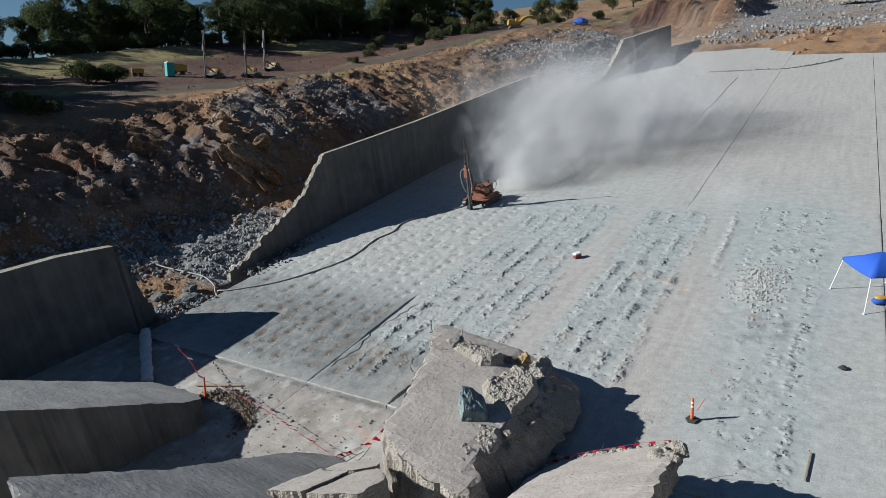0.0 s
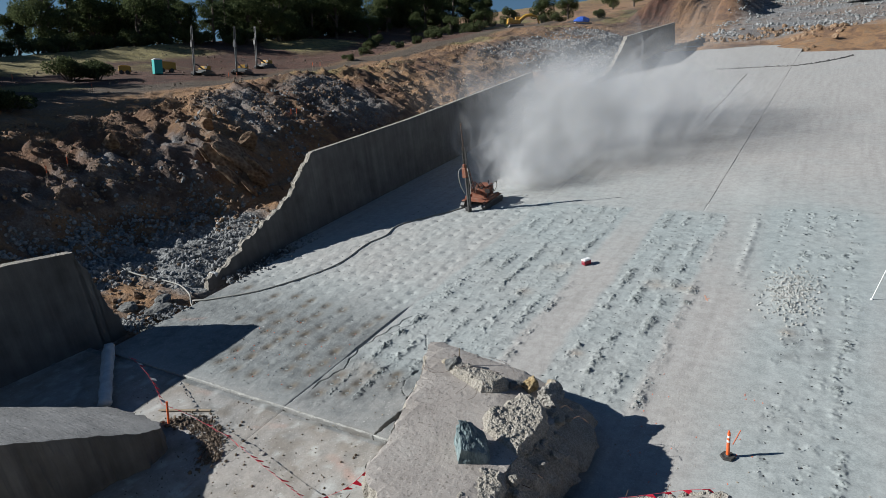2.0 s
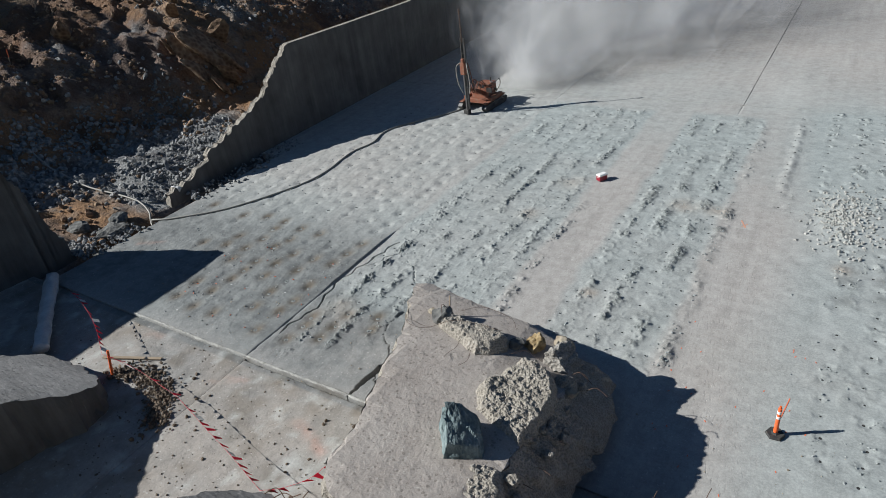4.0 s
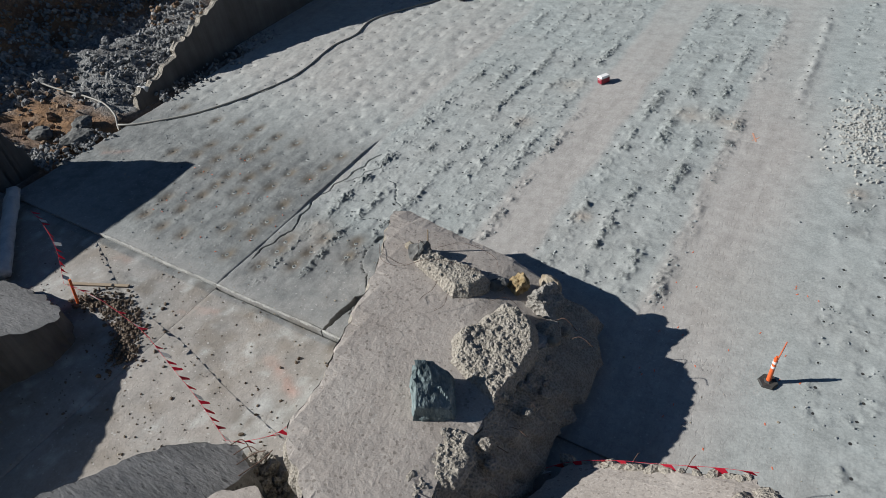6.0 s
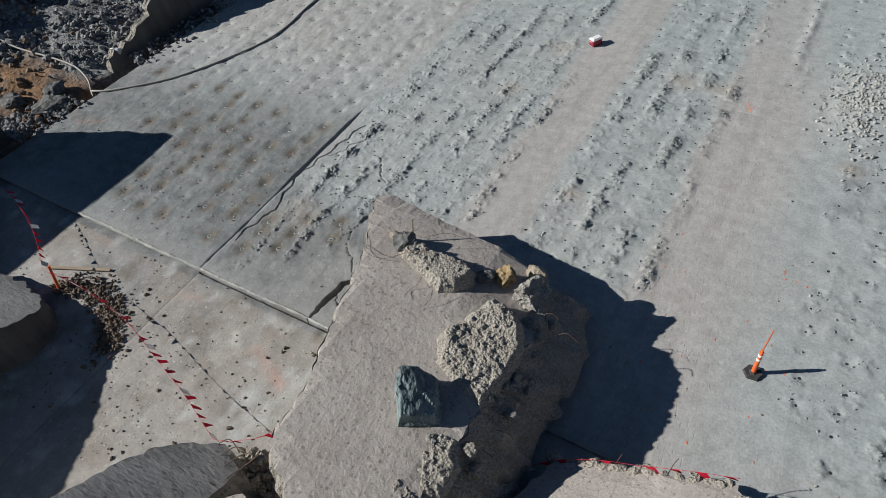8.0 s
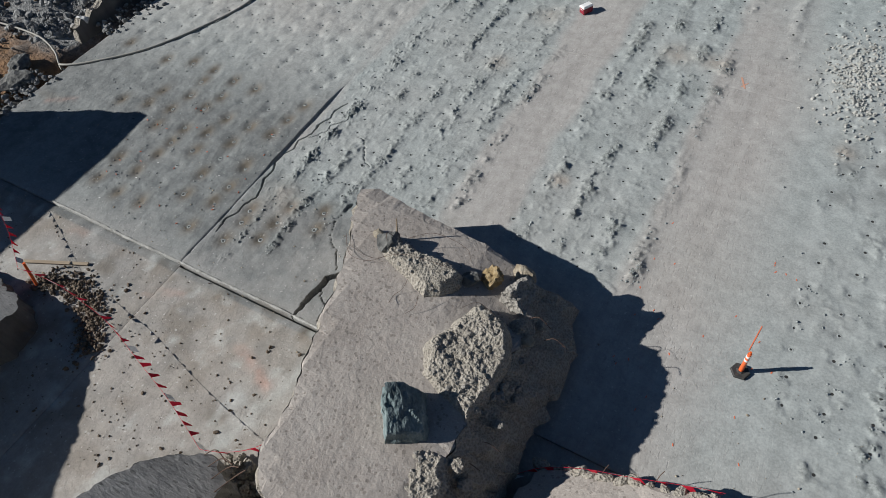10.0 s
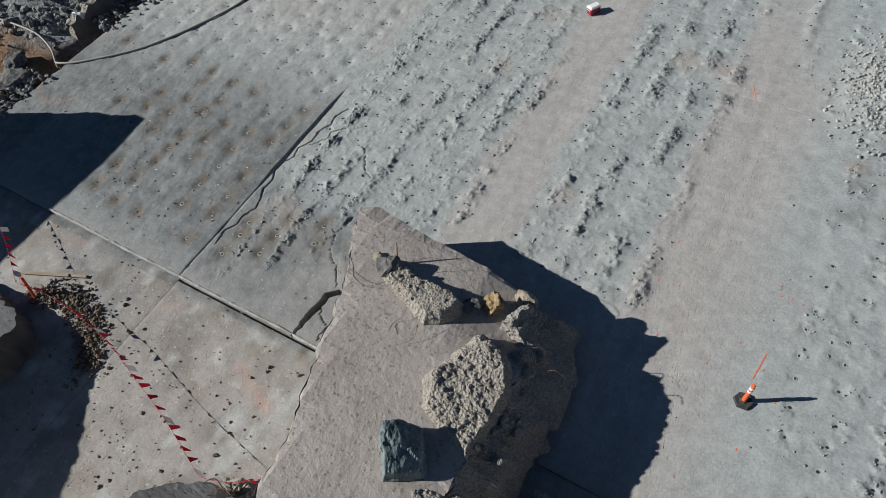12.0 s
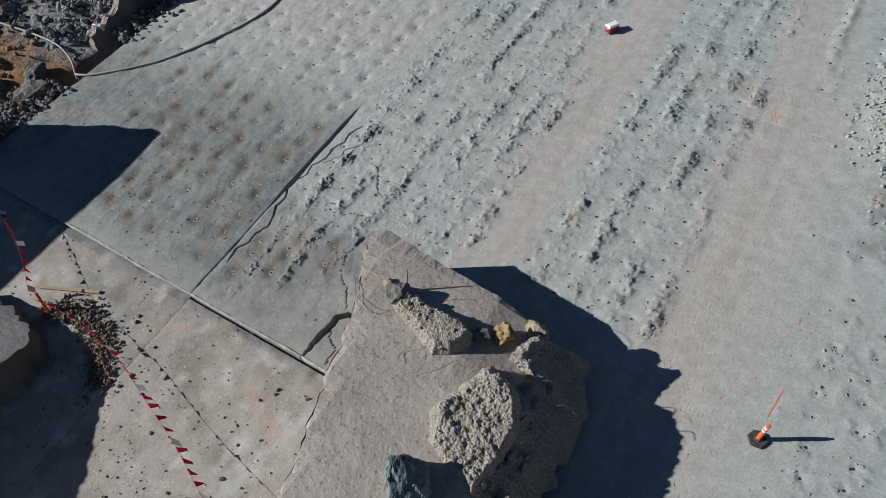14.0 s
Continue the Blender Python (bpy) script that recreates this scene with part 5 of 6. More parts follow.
scatter("rubble", sown(1400, (-110, -56), (20, 130), (0.06, 0.3), 51, False, lambda a, b: 0.3 + 0.7 * sstep(0.5, 0.6, fbm(a * 0.1 + 5, b * 0.1, 3)), 3), M_MUD, "earth clods and brush litter on the cleared bench", "litter", False)
heap_rnd = np.random.RandomState(23)
pile = np.stack([12.9 + 0.62 * heap_rnd.normal(size=1500), 17.2 + 1.4 * heap_rnd.normal(size=1500), np.zeros(1500), 0.012 + 0.085 * heap_rnd.rand(1500) ** 3], -1)
pile[:, 2] = floor_height(pile[:, 0], pile[:, 1])
scatter("rubble", pile, M_GROUT, "pale heap of crumbled grout on the concrete", "grout heap", False)
edge_rnd = np.random.RandomState(19)
crumbs = []
for k in range(420):
    t = edge_rnd.rand()
    ea, eb = np.interp(t, [0, 0.3, 0.6, 0.85, 1], [1.2, 1.9, 2.6, 3.1, 3.3]), np.interp(t, [0, 0.3, 0.6, 0.85, 1], [1.9, 0.2, -1.8, -3.4, -4.4])
    crumbs.append((ea - abs(edge_rnd.normal()) * 0.35 + 0.2, eb + edge_rnd.normal() * 0.15, -0.07 if eb < -0.12 else 0.0, 0.015 + 0.13 * edge_rnd.rand() ** 4))
for k in range(160):
    crumbs.append((edge_rnd.uniform(1.1, 2.7), edge_rnd.uniform(-5.0, -4.2), -0.09 + 0.35 * edge_rnd.rand(), 0.03 + 0.2 * edge_rnd.rand() ** 2))
scatter("rubble", crumbs, M_BROKEN, "pale crumbs of concrete along the lifted slab's foot", "rubble")
mud_rnd = np.random.RandomState(8)
mud = []
for k in range(1500):
    t = mud_rnd.rand()
    pa, pb = np.interp(t, [0, 0.3, 0.6, 1], [-8.9, -7.6, -6.3, -5.2]), np.interp(t, [0, 0.3, 0.6, 1], [-2.75, -2.35, -2.75, -3.9])
    mud.append((pa + mud_rnd.normal() * 0.26, pb + mud_rnd.normal() * 0.26, -0.08 + 0.06 * mud_rnd.rand(), 0.015 + 0.075 * mud_rnd.rand() ** 3))
for k in range(150):
    mud.append((mud_rnd.uniform(-7, 1), mud_rnd.uniform(-6.5, -1), -0.09, 0.015 + 0.07 * mud_rnd.rand() ** 3))
scatter("rubble", mud, M_MUD, "brown clods of mud strewn on the lower floor", "mud clods")
scatter("rubble", sown(5200, (-46, -31), (-4, 44), (0.06, 0.28), 56, False, lambda a, b: sstep(0.42, 0.6, fbm(a * 0.3 + 15, b * 0.24, 3)), 3.0) - (0, 0, 0.1, 0), M_RUSTROCK, "angular brown rock breaking out of the cut slope", "rock outcrop")
for k, (ax, bx, sx) in enumerate([(-32.6, 21.6, 1.3), (-31.8, 22.9, 1.5), (-33.2, 23.4, 1.2), (-31.0, 21.0, 1.0), (-31.2, 24.2, 1.3), (-34.0, 21.4, 1.0), (-29.8, 21.6, 0.9), (-30.2, 23.0, 1.1), (-38.2, 25.7, 0.9), (-36.4, 24.0, 0.9), (-33.0, 25.2, 1.1), (-39.5, 16.0, 0.8)]):
    stone("boulder", ax, bx, ground_point(ax, bx)[2] + 0.25, (sx * 0.4, sx * 0.95, sx * 2.0), 80 + k, M_RUSTROCK, "tilted slab of tan rock in the cut slope", (25 + 5 * (k % 3), -34, 12 * k), 3, 0.06, 13, "boulder", "rock slabs in the cut")
stone("boulder", -19.6, 8.6, 0.35, (0.42, 0.34, 0.3), 95, M_PALE, "pale stone at the broken wall's end", (0, 0, 20), 3, 0.12)
for k, (ax, bx, sx) in enumerate([(-18.9, 3.1, 0.7), (-19.4, 4.2, 0.9), (-18.6, 2.4, 0.5), (-20.3, 5.2, 0.6), (-21.5, 3.6, 0.7)]):
    stone("boulder", ax, bx, ground_point(ax, bx)[2] + 0.25 * sx, (sx, sx * 0.8, sx * 0.5), 110 + k, M_DARKSTONE, "dark grey rock at the torn edge of the floor", (0, 0, 40 * k), 3, 0.2, 8, "boulder")


# ---- drill holes in the chute floor ----
def hole_mesh():
    bm = bmesh.new()
    n = 12
    # No depth: the shade inside is a near-black disc flush with the floor.
    prof = [(0.1, -0.008), (0.07, 0.008), (0.05, 0.012), (0.042, 0.006), (0.038, 0.002)]
    rings = [[bm.verts.new((r * math.cos(6.2832 * k / n), r * math.sin(6.2832 * k / n), z)) for k in range(n)] for r, z in prof]
    for x, y in zip(rings, rings[1:]):
        for k in range(n):
            bm.faces.new((x[k], x[(k + 1) % n], y[(k + 1) % n], y[k]))
    f = bm.faces.new(rings[-1])
    me = bpy.data.meshes.new("drill_hole")
    bm.to_mesh(me)
    bm.free()
    me.materials.append(M_CLOD)
    me.materials.append(M_DARK)
    for p in me.polygons:
        p.material_index = 1 if p.index >= 3 * n else 0
    return me


HOLE = hole_mesh()
hole_z = floor_height(np.array([p[0] for p in HOLES]), np.array([p[1] for p in HOLES]))
order = sorted(range(len(HOLES)), key=lambda i: abs(HOLES[i][0] - 1.5) + abs(HOLES[i][1] - 9))[:290]
for i in order:
    ob = new("drill_hole", HOLE)
    ob.parent = chute_floor
    s = hole_rnd.uniform(0.7, 1.15)
    ob.matrix_basis = Matrix.Translation((HOLES[i][0], HOLES[i][1], float(hole_z[i]) + 0.006)) @ Matrix.Diagonal((s, s, 1, 1)) @ pose(0, 0, 0, 0, 0, hole_rnd.uniform(0, 90))


# Remaining holes are plain near-black discs, their inner shade only colour.
far_holes = rods(*[((HOLES[i][0], HOLES[i][1], float(hole_z[i]) - 0.05), (HOLES[i][0], HOLES[i][1], float(hole_z[i]) + 0.008), 0.045) for i in range(len(HOLES)) if i not in set(order)], n=8)
tagged(part("drill_hole", far_holes, M_DARK, chute_floor), kind="stuff")


# ---- small things on the chute ----
def cooler(m):
    ob = thing("cooler", m, "red plastic cooler with a white lid", "cooler")
    part("body", boxes(((0.56, 0.36, 0.3), pose(0, 0, 0.15)), bevel=0.025), M_REDPL, ob)
    lid = part("lid", boxes(((0.59, 0.39, 0.09), pose(0, 0, 0.345)), ((0.5, 0.3, 0.025), pose(0, 0, 0.4)), bevel=0.02), M_WHITE, ob, "white plastic lid")
    for s in (-1, 1):
        part("handle", rods(((s * 0.3, -0.1, 0.24), (s * 0.3, 0.1, 0.24), 0.012)), M_WHITE, ob, "white plastic handle")
    return ob


cooler(CHUTE @ pose(2.25, 17.75, 0.02, 0, 0, 58) @ Matrix.Diagonal((0.85, 0.85, 0.85, 1)))


def delineator(m):
    ob = thing("delineator_post", m, "orange traffic post with white bands on a black rubber base", "traffic post")
    bm = bmesh.new()
    bmesh.ops.create_cone(bm, cap_ends=True, segments=6, radius1=0.26, radius2=0.23, depth=0.06, matrix=pose(0, 0, 0.03, 0, 0, 15))
    bmesh.ops.create_cone(bm, cap_ends=True, segments=6, radius1=0.12, radius2=0.08, depth=0.04, matrix=pose(0, 0, 0.08))
    part("base", bm, M_RUBBER, ob, "black rubber base")
    part("post", rods(((0, 0, 0.08), (0, 0, 0.98), 0.062, 0.05), ((0, 0, 0.98), (0, 0, 1.06), 0.03, 0.03), n=16), M_ORANGE, ob)
    for z in (0.62, 0.8):
        part("band", rods(((0, 0, z), (0, 0, z + 0.08), 0.0605, 0.0585), n=16), M_WHITE, ob, "white reflective band")
    return ob


delineator(CHUTE @ pose(12.08, 3.83, 0.02, 0, 0, 20))


def stake(a, b, h, height, label, material=None, lean=(0, 0)):
    ob = thing("stake", Matrix.Translation(CHUTE @ Vector((a, b, h))) @ pose(0, 0, 0, lean[0], lean[1], 30), label, "stake")
    part("shaft", boxes(((0.05, 0.03, height + 0.3), pose(0, 0, height / 2 - 0.15)), bevel=0.006), M_WOOD, ob)
    part("tip", boxes(((0.06, 0.04, height * 0.5), pose(0, 0, height * 0.76)), bevel=0.006), material or M_ORANGE, ob, "orange painted top")
    return ob


def red_post(m):
    ob = thing("barrier_post", m, "red post on a rubber foot holding the flag line", "post")
    part("foot", rods(((0, 0, 0), (0, 0, 0.05), 0.2, 0.16), n=8), M_RUBBER, ob, "black rubber foot")
    part("pole", rods(((0, 0, 0.04), (0, 0, 1.05), 0.05, 0.045), n=12), M_ORANGE, ob)
    return ob


red_post(Matrix.Translation(CHUTE @ Vector((-8.85, -2.95, -0.08))))


def flag_line(pts, spacing, seed, label):
    """A line of pennants: the cord, and each flag hanging from it."""
    ob = thing("flag_line", CHUTE, label, "flag line")
    path = smooth_path(pts, 10)
    bm = bmesh.new()
    tube(bm, path, 0.005, 5)
    part("cord", bm, M_REDFLAG, ob)
    rnd = random.Random(seed)
    run, k = 0.0, 0
    for p, q in zip(path, path[1:]):
        run += (q - p).length
        if run > spacing:
            run = 0.0
            k += 1
            d = (q - p).normalized()
            white = k % 5 == 3
            w, hgt = (0.27, 0.25) if white else (0.22, 0.25)
            out = Vector((0.75 + rnd.uniform(-0.5, 0.5), 0.3 + rnd.uniform(-0.5, 0.5), -0.55)).normalized()
            bm = bmesh.new()
            c = [p - d * w / 2, p + d * w / 2, p + d * (w / 2 if white else 0.03) + out * hgt + d * rnd.uniform(-0.06, 0.06), p - d * (w / 2 if white else 0.03) + out * hgt]
            nrm = d.cross(out).normalized() * 0.003
            top = [bm.verts.new(x + nrm) for x in c]
            bot = [bm.verts.new(x - nrm) for x in c]
            bm.faces.new(top)
            bm.faces.new(bot[::-1])
            for i in range(4):
                bm.faces.new((top[i], bot[i], bot[(i + 1) % 4], top[(i + 1) % 4]))
            part("flag", bm, M_WHITEFLAG if white else M_REDFLAG, ob, "white pennant" if white else "")
    return ob


flag_line([(-14.3, -0.9, 0.9), (-12.94, -1.22, 0.9), (-11.0, -1.9, 0.85), (-8.85, -2.95, 0.95)], 0.33, 1, "line of red and white pennants crossing the shaded floor")
flag_line([(-8.85, -2.95, 0.95), (-7.5, -2.75, 0.68), (-5.9, -2.85, 0.55), (-4.7, -3.02, 0.55), (-2.7, -3.56, 0.6), (-1.1, -4.0, 0.72), (0.9, -4.66, 1.05)], 0.34, 2, "line of red and white pennants sagging between post and slab")
flag_line([(0.9, -4.66, 1.05), (1.6, -4.5, 1.35), (2.5, -4.2, 1.9), (3.3, -3.9, 2.75)], 0.4, 3, "short line of red pennants between two slabs")
flag_line([(6.9, -2.6, 0.75), (7.9, -1.7, 0.7), (8.6, -1.12, 0.82), (9.5, -0.8, 1.15), (10.4, -0.66, 1.52), (11.5, -0.45, 1.95), (12.3, -0.3, 2.18)], 0.45, 4, "line of red pennants along the tilted slab's rim")


def canopy(m):
    """A pop-up shelter with slanted legs; its own axes run along two sides."""
    ob = thing("canopy_tent", m, "blue pop-up canopy on slanted white legs", "canopy")
    foot, top, z, apex = 1.45, 1.12, 1.88, 2.55
    for x in (-1, 1):
        for y in (-1, 1):
            part("leg", rods(((x * foot, y * foot, 0.0), (x * top, y * top, z), 0.022), ((x * foot, y * foot, 0.0), (x * foot, y * foot, 0.02), 0.06)), M_WHITE, ob, "white steel leg")
    bm = bmesh.new()
    e = top + 0.06
    rim = []
    n = 8
    for sx, sy, dx, dy in ((-1, -1, 1, 0), (1, -1, 0, 1), (1, 1, -1, 0), (-1, 1, 0, -1)):
        for k in range(n):
            t = k / n
            sag = -0.06 * math.sin(math.pi * t)
            rim.append(Vector((sx * e + dx * 2 * e * t, sy * e + dy * 2 * e * t, z + 0.02 + sag)))
    top_v = [bm.verts.new(p) for p in rim]
    low_v = [bm.verts.new(p + Vector((0, 0, -0.16))) for p in rim]
    mid_v = [bm.verts.new(Vector((p.x * 0.45, p.y * 0.45, z + (apex - z) * 0.5))) for p in rim]
    peak = bm.verts.new((0, 0, apex))
    k = len(rim)
    for i in range(k):
        j = (i + 1) % k
        bm.faces.new((top_v[i], low_v[i], low_v[j], top_v[j]))
        bm.faces.new((top_v[i], top_v[j], mid_v[j], mid_v[i]))
        bm.faces.new((mid_v[i], mid_v[j], peak))
    part("cover", bm, M_BLUE, ob, "blue fabric cover", True)
    return ob


canopy(CHUTE @ Matrix.Translation((18.22, 17.1, 0.02)) @ pose(0, 0, 0, 0, 0, 31.5))
bag = thing("bag", CHUTE @ pose(18.35, 16.45, 0.02, 0, 0, 20), "yellow and blue bag lying under the canopy", "bag")
bm = bmesh.new()
rock_mesh(bm, (0.36, 0.22, 0.18), 301, 3, 0.08, 3, pose(0, 0, 0.15))
part("pouch", bm, M_BLUE, bag, "", True)
bm = bmesh.new()
rock_mesh(bm, (0.3, 0.18, 0.1), 302, 3, 0.08, 3, pose(0.08, 0.02, 0.33))
part("flap", bm, M_YELLOW, bag, "yellow flap", True)


def plank(a, b, h, length, turn, label, w=0.14, lean=0.0):
    bm = boxes(((length, w, 0.045), Matrix()), bevel=0.006)
    ob = part("plank", bm, M_WOOD)
    ob.matrix_basis = CHUTE @ pose(a, b, h, 0, lean, turn)
    return tagged(ob, label, "plank")


plank(16.15, 2.7, 0.06, 1.6, 87, "thin grey timber strip lying on the concrete", 0.06)
plank(-9.0, -2.0, -0.02, 2.5, 22, "weathered timber lying beside the flag line", 0.12)
bm = bmesh.new()
rock_mesh(bm, (0.22, 0.14, 0.1), 303, 3, 0.2, 5, pose(0, 0, 0.07))
black = part("bag", bm, M_RUBBER)
black.matrix_basis = CHUTE @ pose(17.0, 9.65, 0.01, 0, 0, 20)
tagged(black, "small black bag lying on the concrete", "bag")


def roll_of_sheeting():
    bm = bmesh.new()
    pts = smooth_path([(-17.6, -0.05, 0.3), (-16.0, -1.15, 0.28), (-14.3, -2.3, 0.27), (-12.6, -3.45, 0.26)], 10)
    n = 20
    rings = []
    for i, p in enumerate(pts):
        d = (pts[min(i + 1, len(pts) - 1)] - pts[max(0, i - 1)]).normalized()
        u = Vector((0, 0, 1))
        w = d.cross(u).normalized()
        ring = []
        for k in range(n):
            t = 6.2832 * k / n
            r = 0.29 * (1 + 0.3 * noise.noise(Vector((i * 0.35, k * 0.5, 2))))
            ring.append(bm.verts.new(p + w * r * math.cos(t) + u * r * 0.75 * math.sin(t)))
        rings.append(ring)
    for x, y in zip(rings, rings[1:]):
        for k in range(n):
            bm.faces.new((x[k], x[(k + 1) % n], y[(k + 1) % n], y[k]))
    bm.faces.new(rings[0][::-1])
    bm.faces.new(rings[-1])
    ob = part("sheeting_roll", bm, M_PALE, smooth=True)
    ob.matrix_basis = CHUTE
    return tagged(ob, "long pale roll of sheeting lying in the wall's shade", "roll")


roll_of_sheeting()


def hose():
    pts = [(-31.0, 6.9), (-28, 6.7), (-25.5, 6.6), (-22.8, 6.9), (-20.9, 6.95), (-19.6, 6.6), (-18.9, 6.1), (-18.0, 6.05), (-16.7, 6.9), (-15.3, 8.2), (-14.4, 9.5), (-13.75, 10.8), (-13.1, 12.5), (-12.95, 14.1), (-13.15, 15.6), (-13.25, 17.0), (-12.9, 18.5), (-13.25, 20.1), (-12.9, 21.4), (-11.8, 23.1), (-10.6, 24.9), (-10.3, 26.5)]
    path = [(p.x, p.y) for p in smooth_path([(a, b, 0.0) for a, b in pts], 6)]
    bm = bmesh.new()
    p3 = []
    for a, b in path:
        h = ground_point(a, b)[2] + 0.16 if a < -18.6 else float(floor_height(np.array([a]), np.array([b]))[0]) + 0.05
        p3.append(Vector((a, b, h)))
    low = [p.z for p in p3]
    for _ in range(6):
        p3 = [Vector((p.x, p.y, max(0.5 * p.z + 0.25 * (p3[max(i - 1, 0)].z + p3[min(i + 1, len(p3) - 1)].z), low[i] - 0.08))) for i, p in enumerate(p3)]
    tube(bm, p3, 0.05, 8)
    ob = part("hose", bm, M_HOSE, smooth=True)
    ob.matrix_basis = CHUTE
    return tagged(ob, "long grey air hose snaking over the concrete to the drill", "hose")


hose()


def paint_mark(strokes, label, material=None):
    ob = thing("paint_mark", CHUTE, label, "paint mark")
    for (a0, b0, a1, b1, w) in strokes:
        n = 12
        d = Vector((a1 - a0, b1 - b0)).normalized()
        bm = bmesh.new()
        prev = None
        for k in range(n + 1):
            t = k / n
            a, b = a0 + (a1 - a0) * t, b0 + (b1 - b0) * t
            ww = w * (0.6 + 0.8 * noise.noise(Vector((a * 4, b * 4, 0))) ** 2)
            z = [float(floor_height(np.array([x]), np.array([y]))[0]) - (0.09 if y < -0.12 else 0) + 0.008 for x, y in ((a - d.y * ww, b + d.x * ww), (a + d.y * ww, b - d.x * ww))]
            cur = (bm.verts.new((a - d.y * ww, b + d.x * ww, z[0])), bm.verts.new((a + d.y * ww, b - d.x * ww, z[1])))
            if prev:
                bm.faces.new((prev[0], prev[1], cur[1], cur[0]))
            prev = cur
        part("stroke", bm, material or M_SPRAY, ob)
    return ob


paint_mark([(12.13, 4.55, 12.26, 5.45, 0.022)], "thin orange paint line on the concrete beside the traffic post")
paint_mark([(9.15, 15.75, 9.4, 15.15, 0.05), (9.25, 15.2, 9.45, 15.5, 0.03)], "faded orange spray mark at a panel joint", M_FADED)
spot_rnd = random.Random(13)
for k in range(26):
    a, b = spot_rnd.uniform(8.3, 13), spot_rnd.uniform(1, 9)
    paint_mark([(a, b, a + spot_rnd.uniform(-0.05, 0.05), b + 0.07, 0.02)], "small orange paint dot on the concrete")
chip_rnd = random.Random(14)
for k in range(46):
    a, b = chip_rnd.uniform(-11.5, -5), chip_rnd.uniform(0.6, 6.5)
    bm = boxes(((0.07, 0.012, 0.03), Matrix()))
    ob = part("tag", bm, M_WHITE if k % 2 else M_SPRAY)
    ob.matrix_basis = CHUTE @ pose(a, b, float(floor_height(np.array([a]), np.array([b]))[0]) + 0.02, 15, 0, chip_rnd.uniform(0, 180))
    tagged(ob, "small white marker tag by a drill hole" if k % 2 else "small orange marker tag by a drill hole", "marker tag", "marker tags by the drill holes")


# ---- machines ----
def crawler_drill(m, mast_h, label, paint, cab=None, detail=True):
    """A tracked rock drill; x points to its mast."""
    ob = thing("rock_drill", m, label, "drill rig")
    for y in (-0.95, 0.95):
        bm = bmesh.new()
        pts = [Vector((x, 0, z)) for x, z in [(-1.3, 0.42), (-1.45, 0.3), (-1.35, 0.1), (-1.1, 0.0), (1.1, 0.0), (1.35, 0.1), (1.45, 0.3), (1.3, 0.46), (0, 0.5)]]
        side = [[bm.verts.new((p.x, y + s * 0.16, p.z)) for p in pts] for s in (-1, 1)]
        bm.faces.new(side[0])
        bm.faces.new(side[1][::-1])
        for k in range(len(pts)):
            j = (k + 1) % len(pts)
            bm.faces.new((side[0][k], side[1][k], side[1][j], side[0][j]))
        for k in range(14):
            box(bm, (0.09, 0.38, 0.05), pose(-1.2 + k * 0.185, y, 0.0))
        track = part("track", bm, M_STEEL, ob, "dusty steel track")
        for k in range(4):
            part("roller", rods(((-0.9 + 0.6 * k, y - 0.18, 0.22), (-0.9 + 0.6 * k, y + 0.18, 0.22), 0.15), n=14), M_STEEL, track)
        part("fender", boxes(((2.5, 0.3, 0.06), pose(0, y, 0.56)), ((1.6, 0.26, 0.22), pose(-0.1, y, 0.68)), bevel=0.015), paint, track)
    part("chassis", boxes(((1.7, 1.5, 0.3), pose(-0.1, 0, 0.52)), ((1.2, 1.2, 0.25), pose(-0.2, 0, 0.78)), bevel=0.02), paint, ob)
    part("engine_housing", boxes(((1.1, 1.0, 0.55), pose(-0.55, 0, 1.15)), ((0.5, 0.35, 0.3), pose(-0.2, 0.55, 1.15)), ((0.35, 0.6, 0.25), pose(0.25, -0.2, 1.0)), bevel=0.03), cab or paint, ob, "boxy engine housing")
    part("exhaust", rods(((-0.7, 0.3, 1.4), (-0.7, 0.3, 1.75), 0.05)), M_STEEL, ob)
    part("boom", rods(((0.1, 0, 0.95), (1.2, 0.0, 1.5), 0.13, 0.1), ((0.15, 0.2, 0.8), (1.0, 0.1, 1.3), 0.06), ((1.2, 0, 1.5), (1.75, 0, 1.55), 0.1)), paint, ob)
    part("control_arm", boxes(((0.08, 0.4, 0.3), pose(0.3, 0.75, 1.2)), ((0.05, 0.05, 0.5), pose(0.3, 0.75, 0.95))), M_STEEL, ob)
    mast = part("mast", boxes(((0.1, 0.05, mast_h), pose(1.85, -0.13, mast_h / 2)), ((0.1, 0.05, mast_h), pose(1.85, 0.13, mast_h / 2)), ((0.05, 0.26, mast_h), pose(1.8, 0, mast_h / 2)),
                              *[((0.14, 0.32, 0.06), pose(1.85, 0, 0.3 + k * (mast_h - 0.5) / 6)) for k in range(7)]), M_STEEL, ob, "dark steel feed mast")
    head_z = mast_h * 0.62
    part("drill_head", boxes(((0.3, 0.34, 0.75), pose(2.02, 0, head_z)), ((0.22, 0.2, 0.3), pose(2.02, 0, head_z + 0.5)), bevel=0.03), paint, mast, "dusty orange rotation head")
    part("drill_rod", rods(((2.03, 0, 0.02), (2.03, 0, head_z - 0.3), 0.04), ((2.03, 0, 0.0), (2.03, 0, 0.12), 0.07)), M_BRIGHT, mast)
    part("dust_hood", boxes(((0.34, 0.4, 0.3), pose(2.02, 0, 0.25)), bevel=0.04), M_RUBBER, mast)
